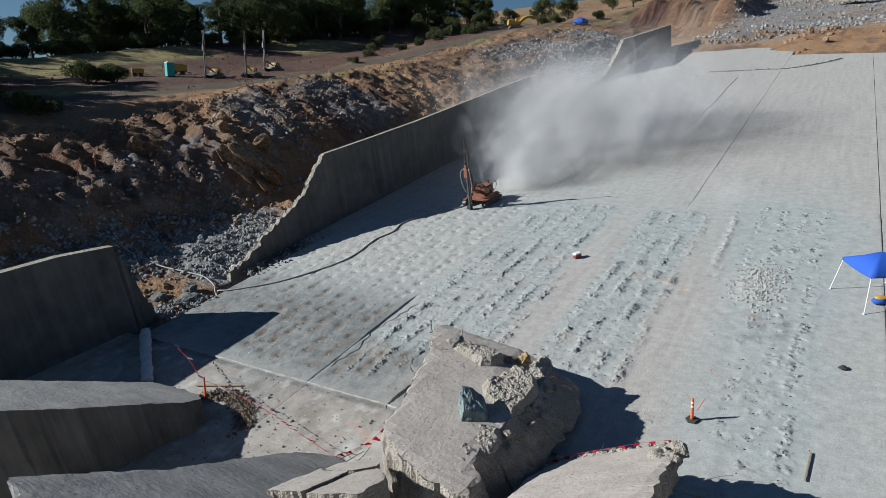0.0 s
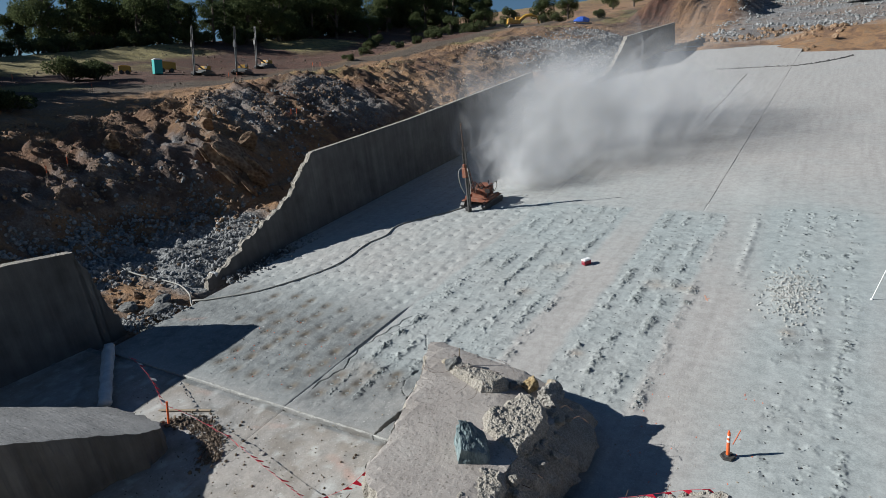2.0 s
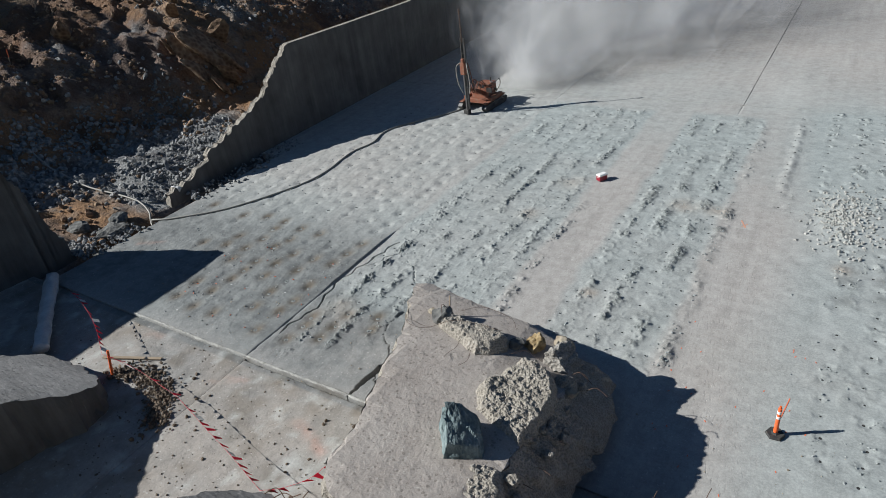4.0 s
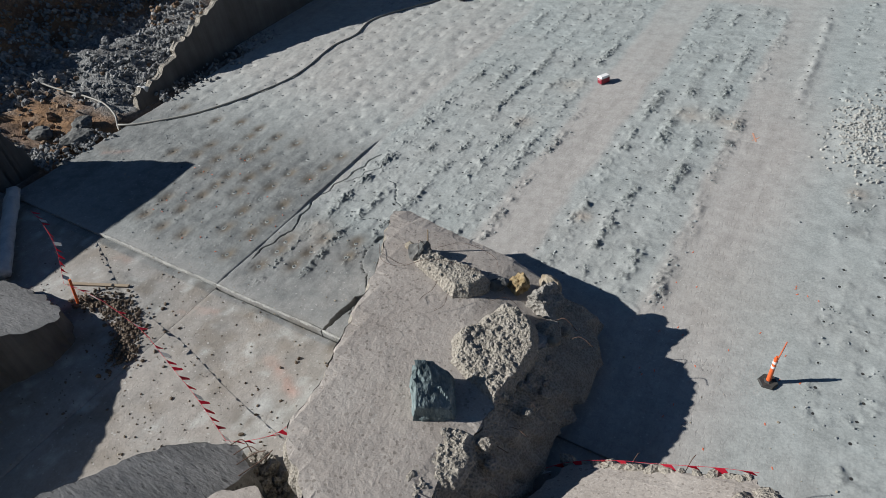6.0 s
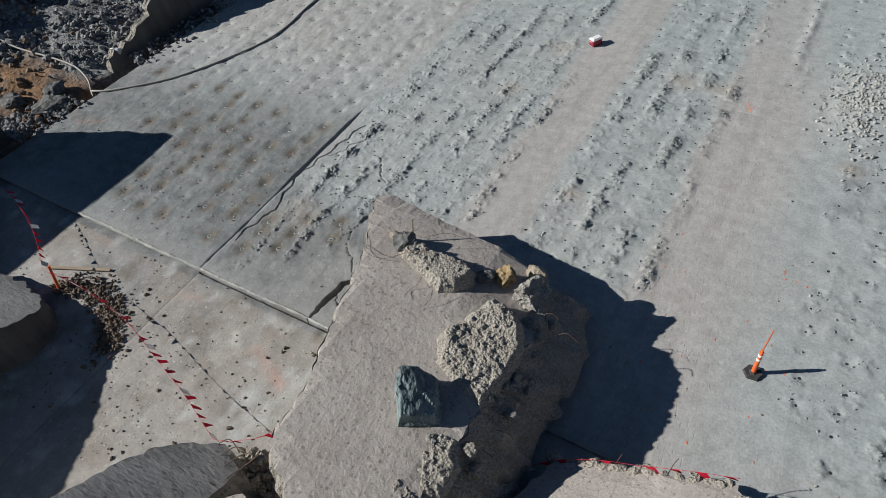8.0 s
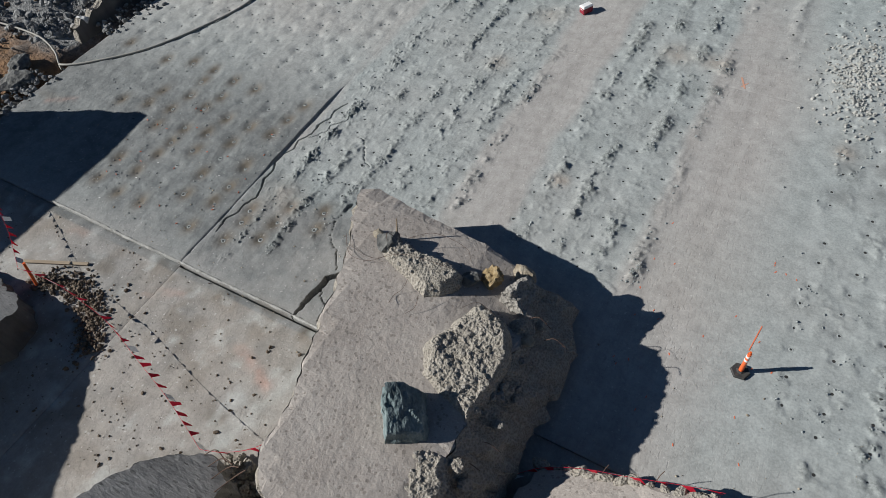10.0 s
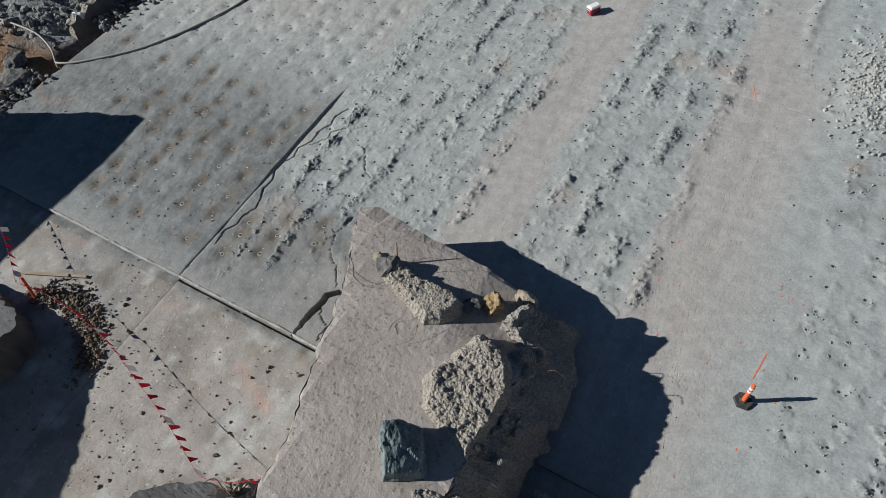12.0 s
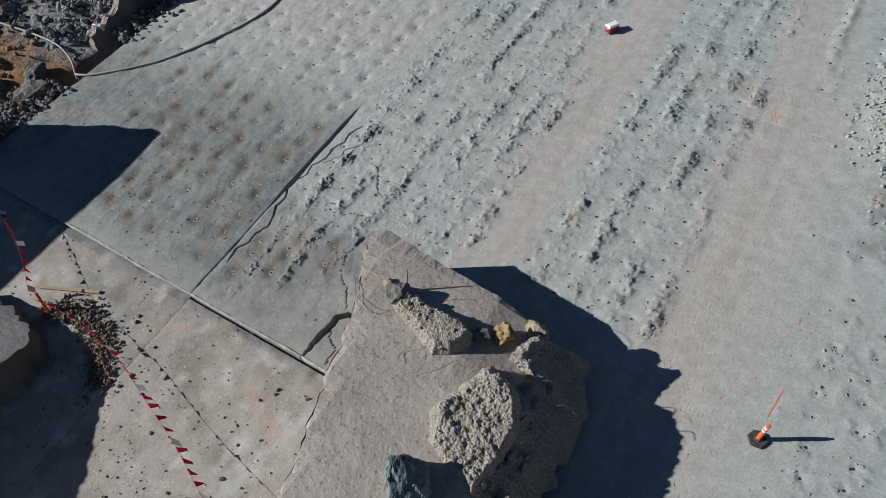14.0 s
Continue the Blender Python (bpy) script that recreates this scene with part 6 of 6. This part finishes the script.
    if detail:
        part("upper_rod", rods(((2.0, 0.05, mast_h - 0.2), (2.0, 0.05, mast_h + 1.7), 0.035), ((2.0, 0.05, mast_h + 1.6), (2.0, 0.05, mast_h + 1.8), 0.06)), M_REBAR, mast, "thin rod above the mast")
        for k in range(7):
            bm = bmesh.new()
            y = -0.5 + 0.16 * k
            tube(bm, smooth_path([(-0.1, y, 1.3), (0.6, y * 1.1, 1.75 + 0.1 * (k % 3)), (1.3, y * 0.9, 1.3 + 0.2 * (k % 2)), (1.75, y * 0.4, 1.9 + 0.25 * k)], 6), 0.03, 6)
            part("hydraulic_hose", bm, M_RUBBER if k % 2 else M_RIG, ob, "", True)
        for s in (-1, 1):
            bm = bmesh.new()
            tube(bm, smooth_path([(1.95, s * 0.2, head_z + 0.4), (2.2, s * 0.42, head_z + 0.1), (2.1, s * 0.45, head_z - 0.9), (1.9, s * 0.25, head_z - 1.7)], 8), 0.03, 6)
            part("feed_hose", bm, M_HOSE, mast, "", True)
        bm = bmesh.new()
        tube(bm, smooth_path([(-1.0, 0.4, 1.3), (-1.5, 0.5, 1.45), (-1.75, 0.4, 1.0), (-1.5, 0.2, 0.5)], 8), 0.04, 6)
        part("air_hose", bm, M_HOSE, ob, "", True)
        for k in range(16):
            r = random.Random(k)
            part("fitting", boxes(((r.uniform(0.1, 0.3), r.uniform(0.1, 0.3), r.uniform(0.08, 0.2)), pose(r.uniform(-1.0, 0.5), r.uniform(-0.6, 0.6), r.uniform(0.95, 1.5), 0, 0, r.uniform(0, 90))), bevel=0.02), (M_RIG, M_STEEL, M_BRIGHT, M_TANROCK)[k % 4], ob)
    return ob


crawler_drill(CHUTE @ pose(-9.35, 26.65, 0.0, 0, 0, -93), 5.0, "dusty orange crawler rock drill with a raised dark mast", M_RIG)


def standing(a, b, turn=0, sink=0.0):
    """A pose on the ground with z upright in the world."""
    p = CHUTE @ Vector(ground_point(a, b))
    return Matrix.Translation((p.x, p.y, p.z - sink)) @ pose(0, 0, 0, 0, 0, turn)


for k, (a, b, tn) in enumerate([(-66.8, 49.0, 250), (-62.6, 52.6, 262), (-66.5, 61.0, 240)]):
    crawler_drill(standing(a, b, tn, 0.05), (6.8, 6.6, 6.4)[k], "grey and yellow crawler drill with a raised mast on the bench", (M_STEEL, M_BRIGHT, M_STEEL)[k], M_YELLOW, False)["group"] = "drills on the bench"


def toilet(m):
    ob = thing("portable_toilet", m, "teal portable toilet with a pale roof", "portable toilet")
    part("cabin", boxes(((1.15, 1.15, 2.0), pose(0, 0, 1.05)), bevel=0.04), M_TEAL, ob)
    part("door", boxes(((0.8, 0.04, 1.8), pose(0, -0.59, 1.0)), bevel=0.015), M_TEAL, ob)
    part("roof", boxes(((1.2, 1.2, 0.12), pose(0, 0, 2.1)), ((0.8, 0.8, 0.1), pose(0, 0, 2.2)), bevel=0.04), M_WHITE, ob, "pale plastic roof")
    return ob


toilet(standing(-72.5, 45.6, 40, 0.05))


def compressor(m, size, label):
    ob = thing("compressor", m, label, "compressor")
    l, w, h = size
    part("housing", boxes(((l, w, h), pose(0, 0, 0.5 + h / 2)), ((l * 0.7, w * 0.8, 0.1), pose(0, 0, 0.55 + h)), bevel=0.06), M_YELLOW, ob)
    part("louvre", boxes(*[((0.04, w * 0.7, 0.04), pose(l / 2 + 0.01, 0, 0.7 + 0.1 * k)) for k in range(int(h * 7))]), M_STEEL, ob)
    for x in (-0.25, 0.25):
        for y in (-1, 1):
            part("wheel", rods(((x * l, y * w * 0.5 - 0.08, 0.32), (x * l, y * w * 0.5 + 0.08, 0.32), 0.32), n=16), M_RUBBER, ob)
    part("drawbar", rods(((l / 2, 0, 0.5), (l / 2 + 0.9, 0, 0.35), 0.05)), M_STEEL, ob)
    return ob


compressor(standing(-78.5, 51.5, 30, 0.05), (2.6, 1.4, 1.1), "yellow towed air compressor parked on the bench")
compressor(standing(-80.5, 45.6, 20, 0.05), (1.7, 1.1, 0.8), "small yellow towed generator parked on the bench")


def excavator(m):
    """A tracked excavator; its boom points along x."""
    ob = thing("excavator", m, "yellow tracked excavator with its boom bent forward", "excavator")
    for y in (-1.2, 1.2):
        t = part("track", boxes(((4.2, 0.6, 0.8), pose(0, y, 0.45)), bevel=0.25), M_STEEL, ob, "dark steel track")
        for k in range(5):
            part("roller", rods(((-1.5 + 0.75 * k, y - 0.33, 0.4), (-1.5 + 0.75 * k, y + 0.33, 0.4), 0.28), n=12), M_STEEL, t)
    part("house", boxes(((3.6, 2.6, 1.0), pose(-0.6, 0, 1.6)), ((1.4, 2.5, 0.5), pose(-1.7, 0, 2.3)), bevel=0.12), M_YELLOW, ob)
    c = part("cab", boxes(((1.5, 1.0, 1.6), pose(0.7, 0.8, 2.3)), bevel=0.08), M_YELLOW, ob)
    part("window", boxes(((0.04, 0.8, 0.9), pose(1.46, 0.8, 2.6)), ((1.1, 0.04, 0.8), pose(0.7, 1.31, 2.6))), M_GLASS, c, "dark cab glass")
    bm = bmesh.new()
    tube(bm, smooth_path([(0.8, -0.2, 1.8), (2.4, -0.2, 3.1), (4.2, -0.2, 3.5), (6.2, -0.2, 2.9)], 5), [0.42] * 4 + [0.46] * 4 + [0.4] * 4 + [0.32] * 4, 6)
    part("boom", bm, M_YELLOW, ob)
    part("stick", boxes(((0.5, 0.4, 2.2), pose(6.3, -0.2, 2.0, 0, -8, 0)), bevel=0.08), M_YELLOW, ob)
    part("bucket", boxes(((1.1, 1.1, 0.9), pose(6.2, -0.2, 0.75, 0, 30, 0)), bevel=0.2), M_STEEL, ob, "dark steel bucket")
    part("cylinder", rods(((1.2, -0.2, 1.5), (2.8, -0.2, 3.0), 0.1), ((3.2, -0.2, 3.8), (6.0, -0.2, 3.3), 0.1)), M_BRIGHT, ob)
    return ob


excavator(standing(-66.5, 156.0, 3, 0.1))
tarp = thing("covered_heap", standing(-49.0, 160.0, 10, 0.2), "heap of gear under a blue tarpaulin", "covered heap")
bm = bmesh.new()
rock_mesh(bm, (2.3, 1.4, 1.1), 401, 4, 0.12, 7, pose(0, 0, 0.8))
part("tarpaulin", bm, M_BLUE, tarp)
part("skid", boxes(((4.6, 2.4, 0.3), pose(0.3, 0, 0.15))), M_WOOD, tarp)
for a, b in [(-59.1, 46.9), (-57.2, 46.7), (-55.7, 60.3), (-55.1, 61.3), (-35.5, 33.9), (-34.9, 34.1), (-36.2, 8.6), (-37.6, 11.0), (-58.1, 26.7), (-71.1, 25.0)]:
    stake(a, b, ground_point(a, b)[2], 1.1, "wooden survey stake with an orange painted top", None, (3, -2))["group"] = "survey stakes"
for k in range(8):
    wire("rebar", [(-19.5, 122 + 1.7 * k, 4.6), (-19.5, 122 + 1.7 * k, 5.4), (-19.45, 122.05 + 1.7 * k, 6.1)], 0.03, "rusty bar standing on the wall's top")


# ---- trees and bushes ----
def leaf_cloud(rnd, centres, count, size, squash=0.8):
    """Many small leaf faces round the given (centre, radius) clumps."""
    v, f = [], []
    wts = np.array([r ** 2 for _, r in centres])
    wts /= wts.sum()
    for i in range(count):
        c, r = centres[rnd.choice(len(centres), p=wts)]
        d = rnd.normal(size=3)
        d /= np.linalg.norm(d)
        p = np.array(c) + d * r * (0.55 + 0.5 * rnd.rand() ** 0.5) * np.array([1, 1, squash])
        x = rnd.normal(size=3)
        x /= np.linalg.norm(x)
        y = np.cross(x, d + 0.4 * rnd.normal(size=3))
        y /= np.linalg.norm(y) + 1e-6
        s = size * rnd.uniform(0.6, 1.4)
        k = len(v)
        v += [p - x * s, p + y * s * 0.6, p + x * s, p - y * s * 0.6]
        f.append((k, k + 1, k + 2, k + 3))
    return v, f


def oak(seed, height, spread):
    rnd = np.random.RandomState(seed)
    ob = thing("tree", Matrix.Translation((0, 0, -200)), "dark green oak with a broad uneven crown", "tree", "trees along the hill")
    bm = bmesh.new()
    tube(bm, smooth_path([(0, 0, -0.6), (0.1, 0.1, height * 0.18), (0.3 * rnd.normal(), 0.3 * rnd.normal(), height * 0.42), (0.5 * rnd.normal(), 0.5 * rnd.normal(), height * 0.7)], 4), [0.42 - 0.028 * k for k in range(13)], 7)
    clumps = []
    for k in range(14):
        ang, z = rnd.uniform(0, 6.28), height * rnd.uniform(0.18, 0.88)
        reach = spread * rnd.uniform(0.25, 1.0) * (1.1 - abs(z / height - 0.5))
        tip = (math.cos(ang) * reach, math.sin(ang) * reach, z)
        tube(bm, [Vector((0, 0, z * 0.55)), Vector((tip[0] * 0.5, tip[1] * 0.5, z * 0.82)), Vector(tip)], [0.16, 0.1, 0.04], 5)
        clumps.append((tip, rnd.uniform(0.9, 2.1) * spread / 4.5))
        clumps.append(((tip[0] * 0.6 + rnd.normal() * 0.6, tip[1] * 0.6 + rnd.normal() * 0.6, z + rnd.uniform(-0.3, 1.2)), rnd.uniform(0.7, 1.6) * spread / 4.5))
    clumps.append(((0, 0, height * 0.88), 1.6 * spread / 4.5))
    part("trunk", bm, M_BARK, ob)
    v, f = leaf_cloud(rnd, clumps, 15000, 0.15)
    mesh_object("crown", v, f, M_LEAF, ob)
    return ob


def pine(seed, height):
    rnd = np.random.RandomState(seed)
    ob = thing("tree", Matrix.Translation((0, 0, -200)), "tall dark pine with open ragged branches", "tree", "trees along the hill")
    bm = bmesh.new()
    tube(bm, [Vector((0, 0, -0.6)), Vector((0.1, 0, height * 0.3)), Vector((0.0, 0.15, height * 0.7)), Vector((0, 0, height))], [0.36, 0.28, 0.16, 0.03], 7)
    clumps = []
    for k in range(34):
        t = 0.28 + 0.72 * (k / 34) ** 0.9
        ang, z = rnd.uniform(0, 6.28), height * t
        reach = (1.06 - t) * height * 0.22 * rnd.uniform(0.5, 1.15)
        tip = Vector((math.cos(ang) * reach, math.sin(ang) * reach, z - 0.1 * reach))
        tube(bm, [Vector((0, 0, z)), tip], [0.06, 0.02], 4)
        clumps.append((tuple(tip * 1.0), 0.35 + 0.22 * reach))
        clumps.append(((tip.x * 0.6, tip.y * 0.6, z), 0.3 + 0.18 * reach))
    part("trunk", bm, M_BARK, ob)
    v, f = leaf_cloud(rnd, clumps, 8000, 0.13, 0.5)
    mesh_object("crown", v, f, M_NEEDLE, ob)
    return ob


def bush(seed):
    rnd = np.random.RandomState(seed)
    ob = thing("bush", Matrix.Translation((0, 0, -200)), "dark green rounded bush on the cleared slope", "bush", "bushes on the slope")
    bm = bmesh.new()
    clumps = []
    for k in range(10):
        ang, r = rnd.uniform(0, 6.28), rnd.uniform(0.1, 1.0)
        tip = Vector((math.cos(ang) * r, math.sin(ang) * r, rnd.uniform(0.35, 1.0)))
        tube(bm, [Vector((0, 0, -0.2)), tip * 0.6, tip], [0.05, 0.03, 0.01], 4)
        clumps.append((tuple(tip), rnd.uniform(0.3, 0.5)))
    part("stem", bm, M_BARK, ob)
    v, f = leaf_cloud(rnd, clumps, 3600, 0.055)
    mesh_object("crown", v, f, M_BUSH, ob)
    return ob


KINDS = [oak(1, 11.5, 5.0), oak(2, 13.5, 5.5), oak(3, 9.5, 5.0), pine(4, 18.0), pine(5, 15.0), oak(6, 12.5, 4.2)]
BUSHES = [bush(7), bush(8), bush(9)]
tree_rnd = random.Random(21)
used = set()


def plant(kinds, pick, a, b, s, turn):
    m = standing(a, b, turn, 0.1) @ Matrix.Diagonal((s, s, s, 1))
    src = kinds[pick]
    if (id(kinds), pick) in used:
        ob = copy_thing(src, standing(a, b, turn, 0.1))
    else:
        used.add((id(kinds), pick))
        ob = src
    ob.matrix_basis = m
    return ob


GAPS = [(25.3, 1.5), (38.8, 0.9), (52.6, 1.1)]
for row, (a0, gap) in enumerate([(-108, 7.0), (-117, 6.5), (-128, 6.0), (-133, 6.0), (-142, 8.0)]):
    b = 8.0 + 3 * row
    while b < 200:
        a = a0 + tree_rnd.uniform(-3.5, 3.5) + (0.05 * (b - 100) if b > 100 else 0)
        ang = math.degrees(math.atan2(b + 18.2, 16 - a))
        open_sky = any(abs(ang - g) < w for g, w in GAPS)
        clearing = a > -126 and 24 < b < 74
        if not open_sky and not clearing:
            k = tree_rnd.choice([0, 1, 1, 2, 5, 5, 3, 4])
            plant(KINDS, k, a, b, tree_rnd.uniform(0.85, 1.3), tree_rnd.uniform(0, 360))
        b += gap * tree_rnd.uniform(0.7, 1.3)
# Nine at a<-65, b<20 are added, mostly unseen, to shade the bench.
for a, b, s, k in [(-79, 11, 1.0, 1), (-85, 15, 1.0, 0), (-73, 4, 0.9, 5), (-90, 7, 1.1, 1), (-80, 0, 1.0, 2), (-84, 150, 0.55, 2), (-90, 141, 0.6, 0), (-80, 158, 0.5, 5), (-76, 172, 0.6, 2), (-88, 178, 0.75, 1), (-98, 130, 0.6, 2), (-96, 190, 0.9, 0), (-70, 205, 0.8, 1), (-84, 215, 0.9, 0), (-62, 12, 0.75, 5), (-58, 7, 0.7, 2), (-95, 25, 0.8, 0), (-82, 19, 1.0, 5), (-76, 13, 1.0, 0), (-70, 9, 1.0, 1), (-66, 2, 0.9, 5), (-60, 250, 1.0, 1), (-72, 262, 1.0, 0), (-40, 265, 0.9, 2)]:
    plant(KINDS, k, a, b, s, tree_rnd.uniform(0, 360))
for a, b, s in [(-73, 33.0, 2.6), (-72, 36.0, 2.4), (-55, 11, 2.6), (-53, 15, 2.0), (-78, 150, 2.6), (-72, 145, 2.2), (-68, 134, 1.8), (-70, 118, 1.6), (-66, 105, 1.5), (-74, 98, 1.4), (-62, 92, 1.2), (-64, 84, 1.3), (-82, 110, 1.5), (-88, 120, 1.8), (-60, 160, 2.0), (-66, 185, 2.4), (-54, 190, 2.2), (-58, 72, 1.0), (-80, 136, 2.4), (-76, 128, 2.2)]:
    plant(BUSHES, tree_rnd.randrange(3), a, b, s, tree_rnd.uniform(0, 360))
for k in range(70):
    b = 12 + 2.6 * k + tree_rnd.uniform(-1.5, 1.5)
    a = -106 + tree_rnd.uniform(-8, 2) - (7 if 30 < b < 75 else 0)
    plant(BUSHES, tree_rnd.randrange(3), a, b, tree_rnd.uniform(1.8, 3.6), tree_rnd.uniform(0, 360))


# ---- spalled ridges and joints far up the chute ----
def ridge(pts, width, height, label, material):
    bm = bmesh.new()
    path = smooth_path([(a, b, 0.0) for a, b in pts], 24)
    rows_v = []
    for i, p in enumerate(path):
        d = (path[min(i + 1, len(path) - 1)] - path[max(i - 1, 0)]).normalized()
        w = Vector((-d.y, d.x, 0)) * width * (0.75 + 0.6 * noise.fractal(p * 2.1, 0.6, 2.2, 4))
        up = height * max(0.12, 0.8 + 0.9 * noise.fractal(p * 2.6 + Vector((5, 0, 0)), 0.6, 2.2, 4))
        rows_v.append([bm.verts.new(p - w + Vector((0, 0, -0.03))), bm.verts.new(p - w * 0.3 + Vector((0, 0, up))), bm.verts.new(p + w * 0.3 + Vector((0, 0, up * 0.8))), bm.verts.new(p + w + Vector((0, 0, -0.03)))])
    for x, y in zip(rows_v, rows_v[1:]):
        for k in range(3):
            bm.faces.new((x[k], x[k + 1], y[k + 1], y[k]))
    ob = part("floor_ridge", bm, material)
    ob.matrix_basis = CHUTE
    return tagged(ob, label, "floor crack", kind="structure")


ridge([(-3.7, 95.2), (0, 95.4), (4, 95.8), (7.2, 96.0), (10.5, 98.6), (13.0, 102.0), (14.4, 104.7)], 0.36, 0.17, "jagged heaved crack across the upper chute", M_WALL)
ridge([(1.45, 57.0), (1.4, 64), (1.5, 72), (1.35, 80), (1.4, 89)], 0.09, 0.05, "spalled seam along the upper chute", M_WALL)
ridge([(6.75, 30.5), (6.76, 60), (6.74, 90), (6.75, 121)], 0.03, 0.015, "raised joint sealant along the upper chute", M_RUBBER)
ridge([(18.6, 12), (18.61, 40), (18.59, 80), (18.6, 109)], 0.04, 0.02, "raised joint sealant along the upper chute", M_RUBBER)
slab("concrete_slab", [(8.5, 203), (16.5, 201.5), (19, 204), (17, 207.5), (10, 207)], lambda a, b: 3.2 + 0.02 * a, 1.1, "pale broken slab lying in the far rubble", 0.0, None, 41)
ridge([(-11.6, -0.07), (-9.5, -0.05), (-7.2, -0.08), (-5.0, -0.06), (-2.8, -0.07), (-0.6, -0.05), (1.0, -0.08)], 0.065, 0.035, "pale ragged grout bead along the floor joint", M_GROUT)
ridge([(-0.6, 14.95), (1.0, 14.97), (2.4, 14.94), (3.8, 14.96)], 0.025, 0.01, "pale ragged grout bead along the floor joint", M_GROUT)


# ---- dust raised by the drill ----
def dust_material():
    m = bpy.data.materials.new("dust")
    m.use_nodes = True
    nt = m.node_tree
    nt.nodes.remove(nt.nodes["Principled BSDF"])
    out = nt.nodes["Material Output"]
    diff, trans, mixer = nt.nodes.new("ShaderNodeBsdfDiffuse"), nt.nodes.new("ShaderNodeBsdfTransparent"), nt.nodes.new("ShaderNodeMixShader")
    lucent, both = nt.nodes.new("ShaderNodeBsdfTranslucent"), nt.nodes.new("ShaderNodeMixShader")
    diff.inputs[0].default_value = (0.8, 0.8, 0.8, 1)
    lucent.inputs[0].default_value = (0.8, 0.8, 0.8, 1)
    nt.links.new(diff.outputs[0], both.inputs[1])
    nt.links.new(lucent.outputs[0], both.inputs[2])
    f = noise_node(nt, coord(nt), 0.55, 5, 0.6)
    a = math_node(nt, "MULTIPLY", math_node(nt, "MULTIPLY", ramp_node(nt, f, [(0.2, (0.4, 0.4, 0.4)), (0.8, (1, 1, 1))]), attr_node(nt, "haze")), 0.06)
    nt.links.new(a, mixer.inputs[0])
    nt.links.new(trans.outputs[0], mixer.inputs[1])
    nt.links.new(both.outputs[0], mixer.inputs[2])
    nt.links.new(mixer.outputs[0], out.inputs[0])
    return m


def dust_cloud():
    """Thin wisps, each fading to its rim, that drift uphill from the drill."""
    rnd = np.random.RandomState(77)
    n, rings = 14, 5
    rad = np.concatenate([[0.0], np.repeat(np.arange(1, rings + 1) / rings, n)])
    ang = np.concatenate([[0.0], np.tile(np.arange(n) * 2 * np.pi / n, rings)])
    fade = (1 - rad ** 2) ** 2
    tri = [(0, 1 + k, 1 + (k + 1) % n) for k in range(n)]
    for r in range(rings - 1):
        o, q = 1 + r * n, 1 + (r + 1) * n
        for k in range(n):
            tri += [(o + k, q + k, q + (k + 1) % n), (o + k, q + (k + 1) % n, o + (k + 1) % n)]
    tri = np.array(tri)
    vs, fs, hz = [], [], []
    for i in range(1250):
        t = rnd.rand() ** 1.15
        c = np.array([np.interp(t, [0, 0.3, 1], [-7.6, -8.2, -10.0]) + rnd.normal() * (0.8 + 6.0 * min(1, 1.9 * t)), 31 + 26 * t + rnd.normal() * (1.0 + 3.6 * t), 0.6 + 1.8 * t + abs(rnd.normal()) * (0.5 + 2.4 * t)])
        r = (1.8 + 4.8 * t) * rnd.uniform(0.6, 1.3)
        x = rnd.normal(size=3)
        x /= np.linalg.norm(x)
        y = np.cross(x, rnd.normal(size=3))
        y /= np.linalg.norm(y)
        z = np.cross(x, y)
        warp = r * (0.3 * rad ** 2 - 0.1 + 0.12 * np.sin(3 * ang + rnd.uniform(0, 6)) * rad)
        v = c + np.outer(r * rad * np.cos(ang), x) + np.outer(r * rad * np.sin(ang), y) + np.outer(warp, z)
        vs.append(v)
        fs.append(tri + len(rad) * i)
        hz.append(fade)
    ob = mesh_object("dust_cloud", np.concatenate(vs), np.concatenate(fs), dust_material(), None, True, {"haze": np.concatenate(hz)})
    ob.matrix_basis = CHUTE
    return tagged(ob, "pale drifting dust raised by the rock drill", "dust", kind="stuff")


scene.cycles.transparent_max_bounces = 180
dust_cloud()
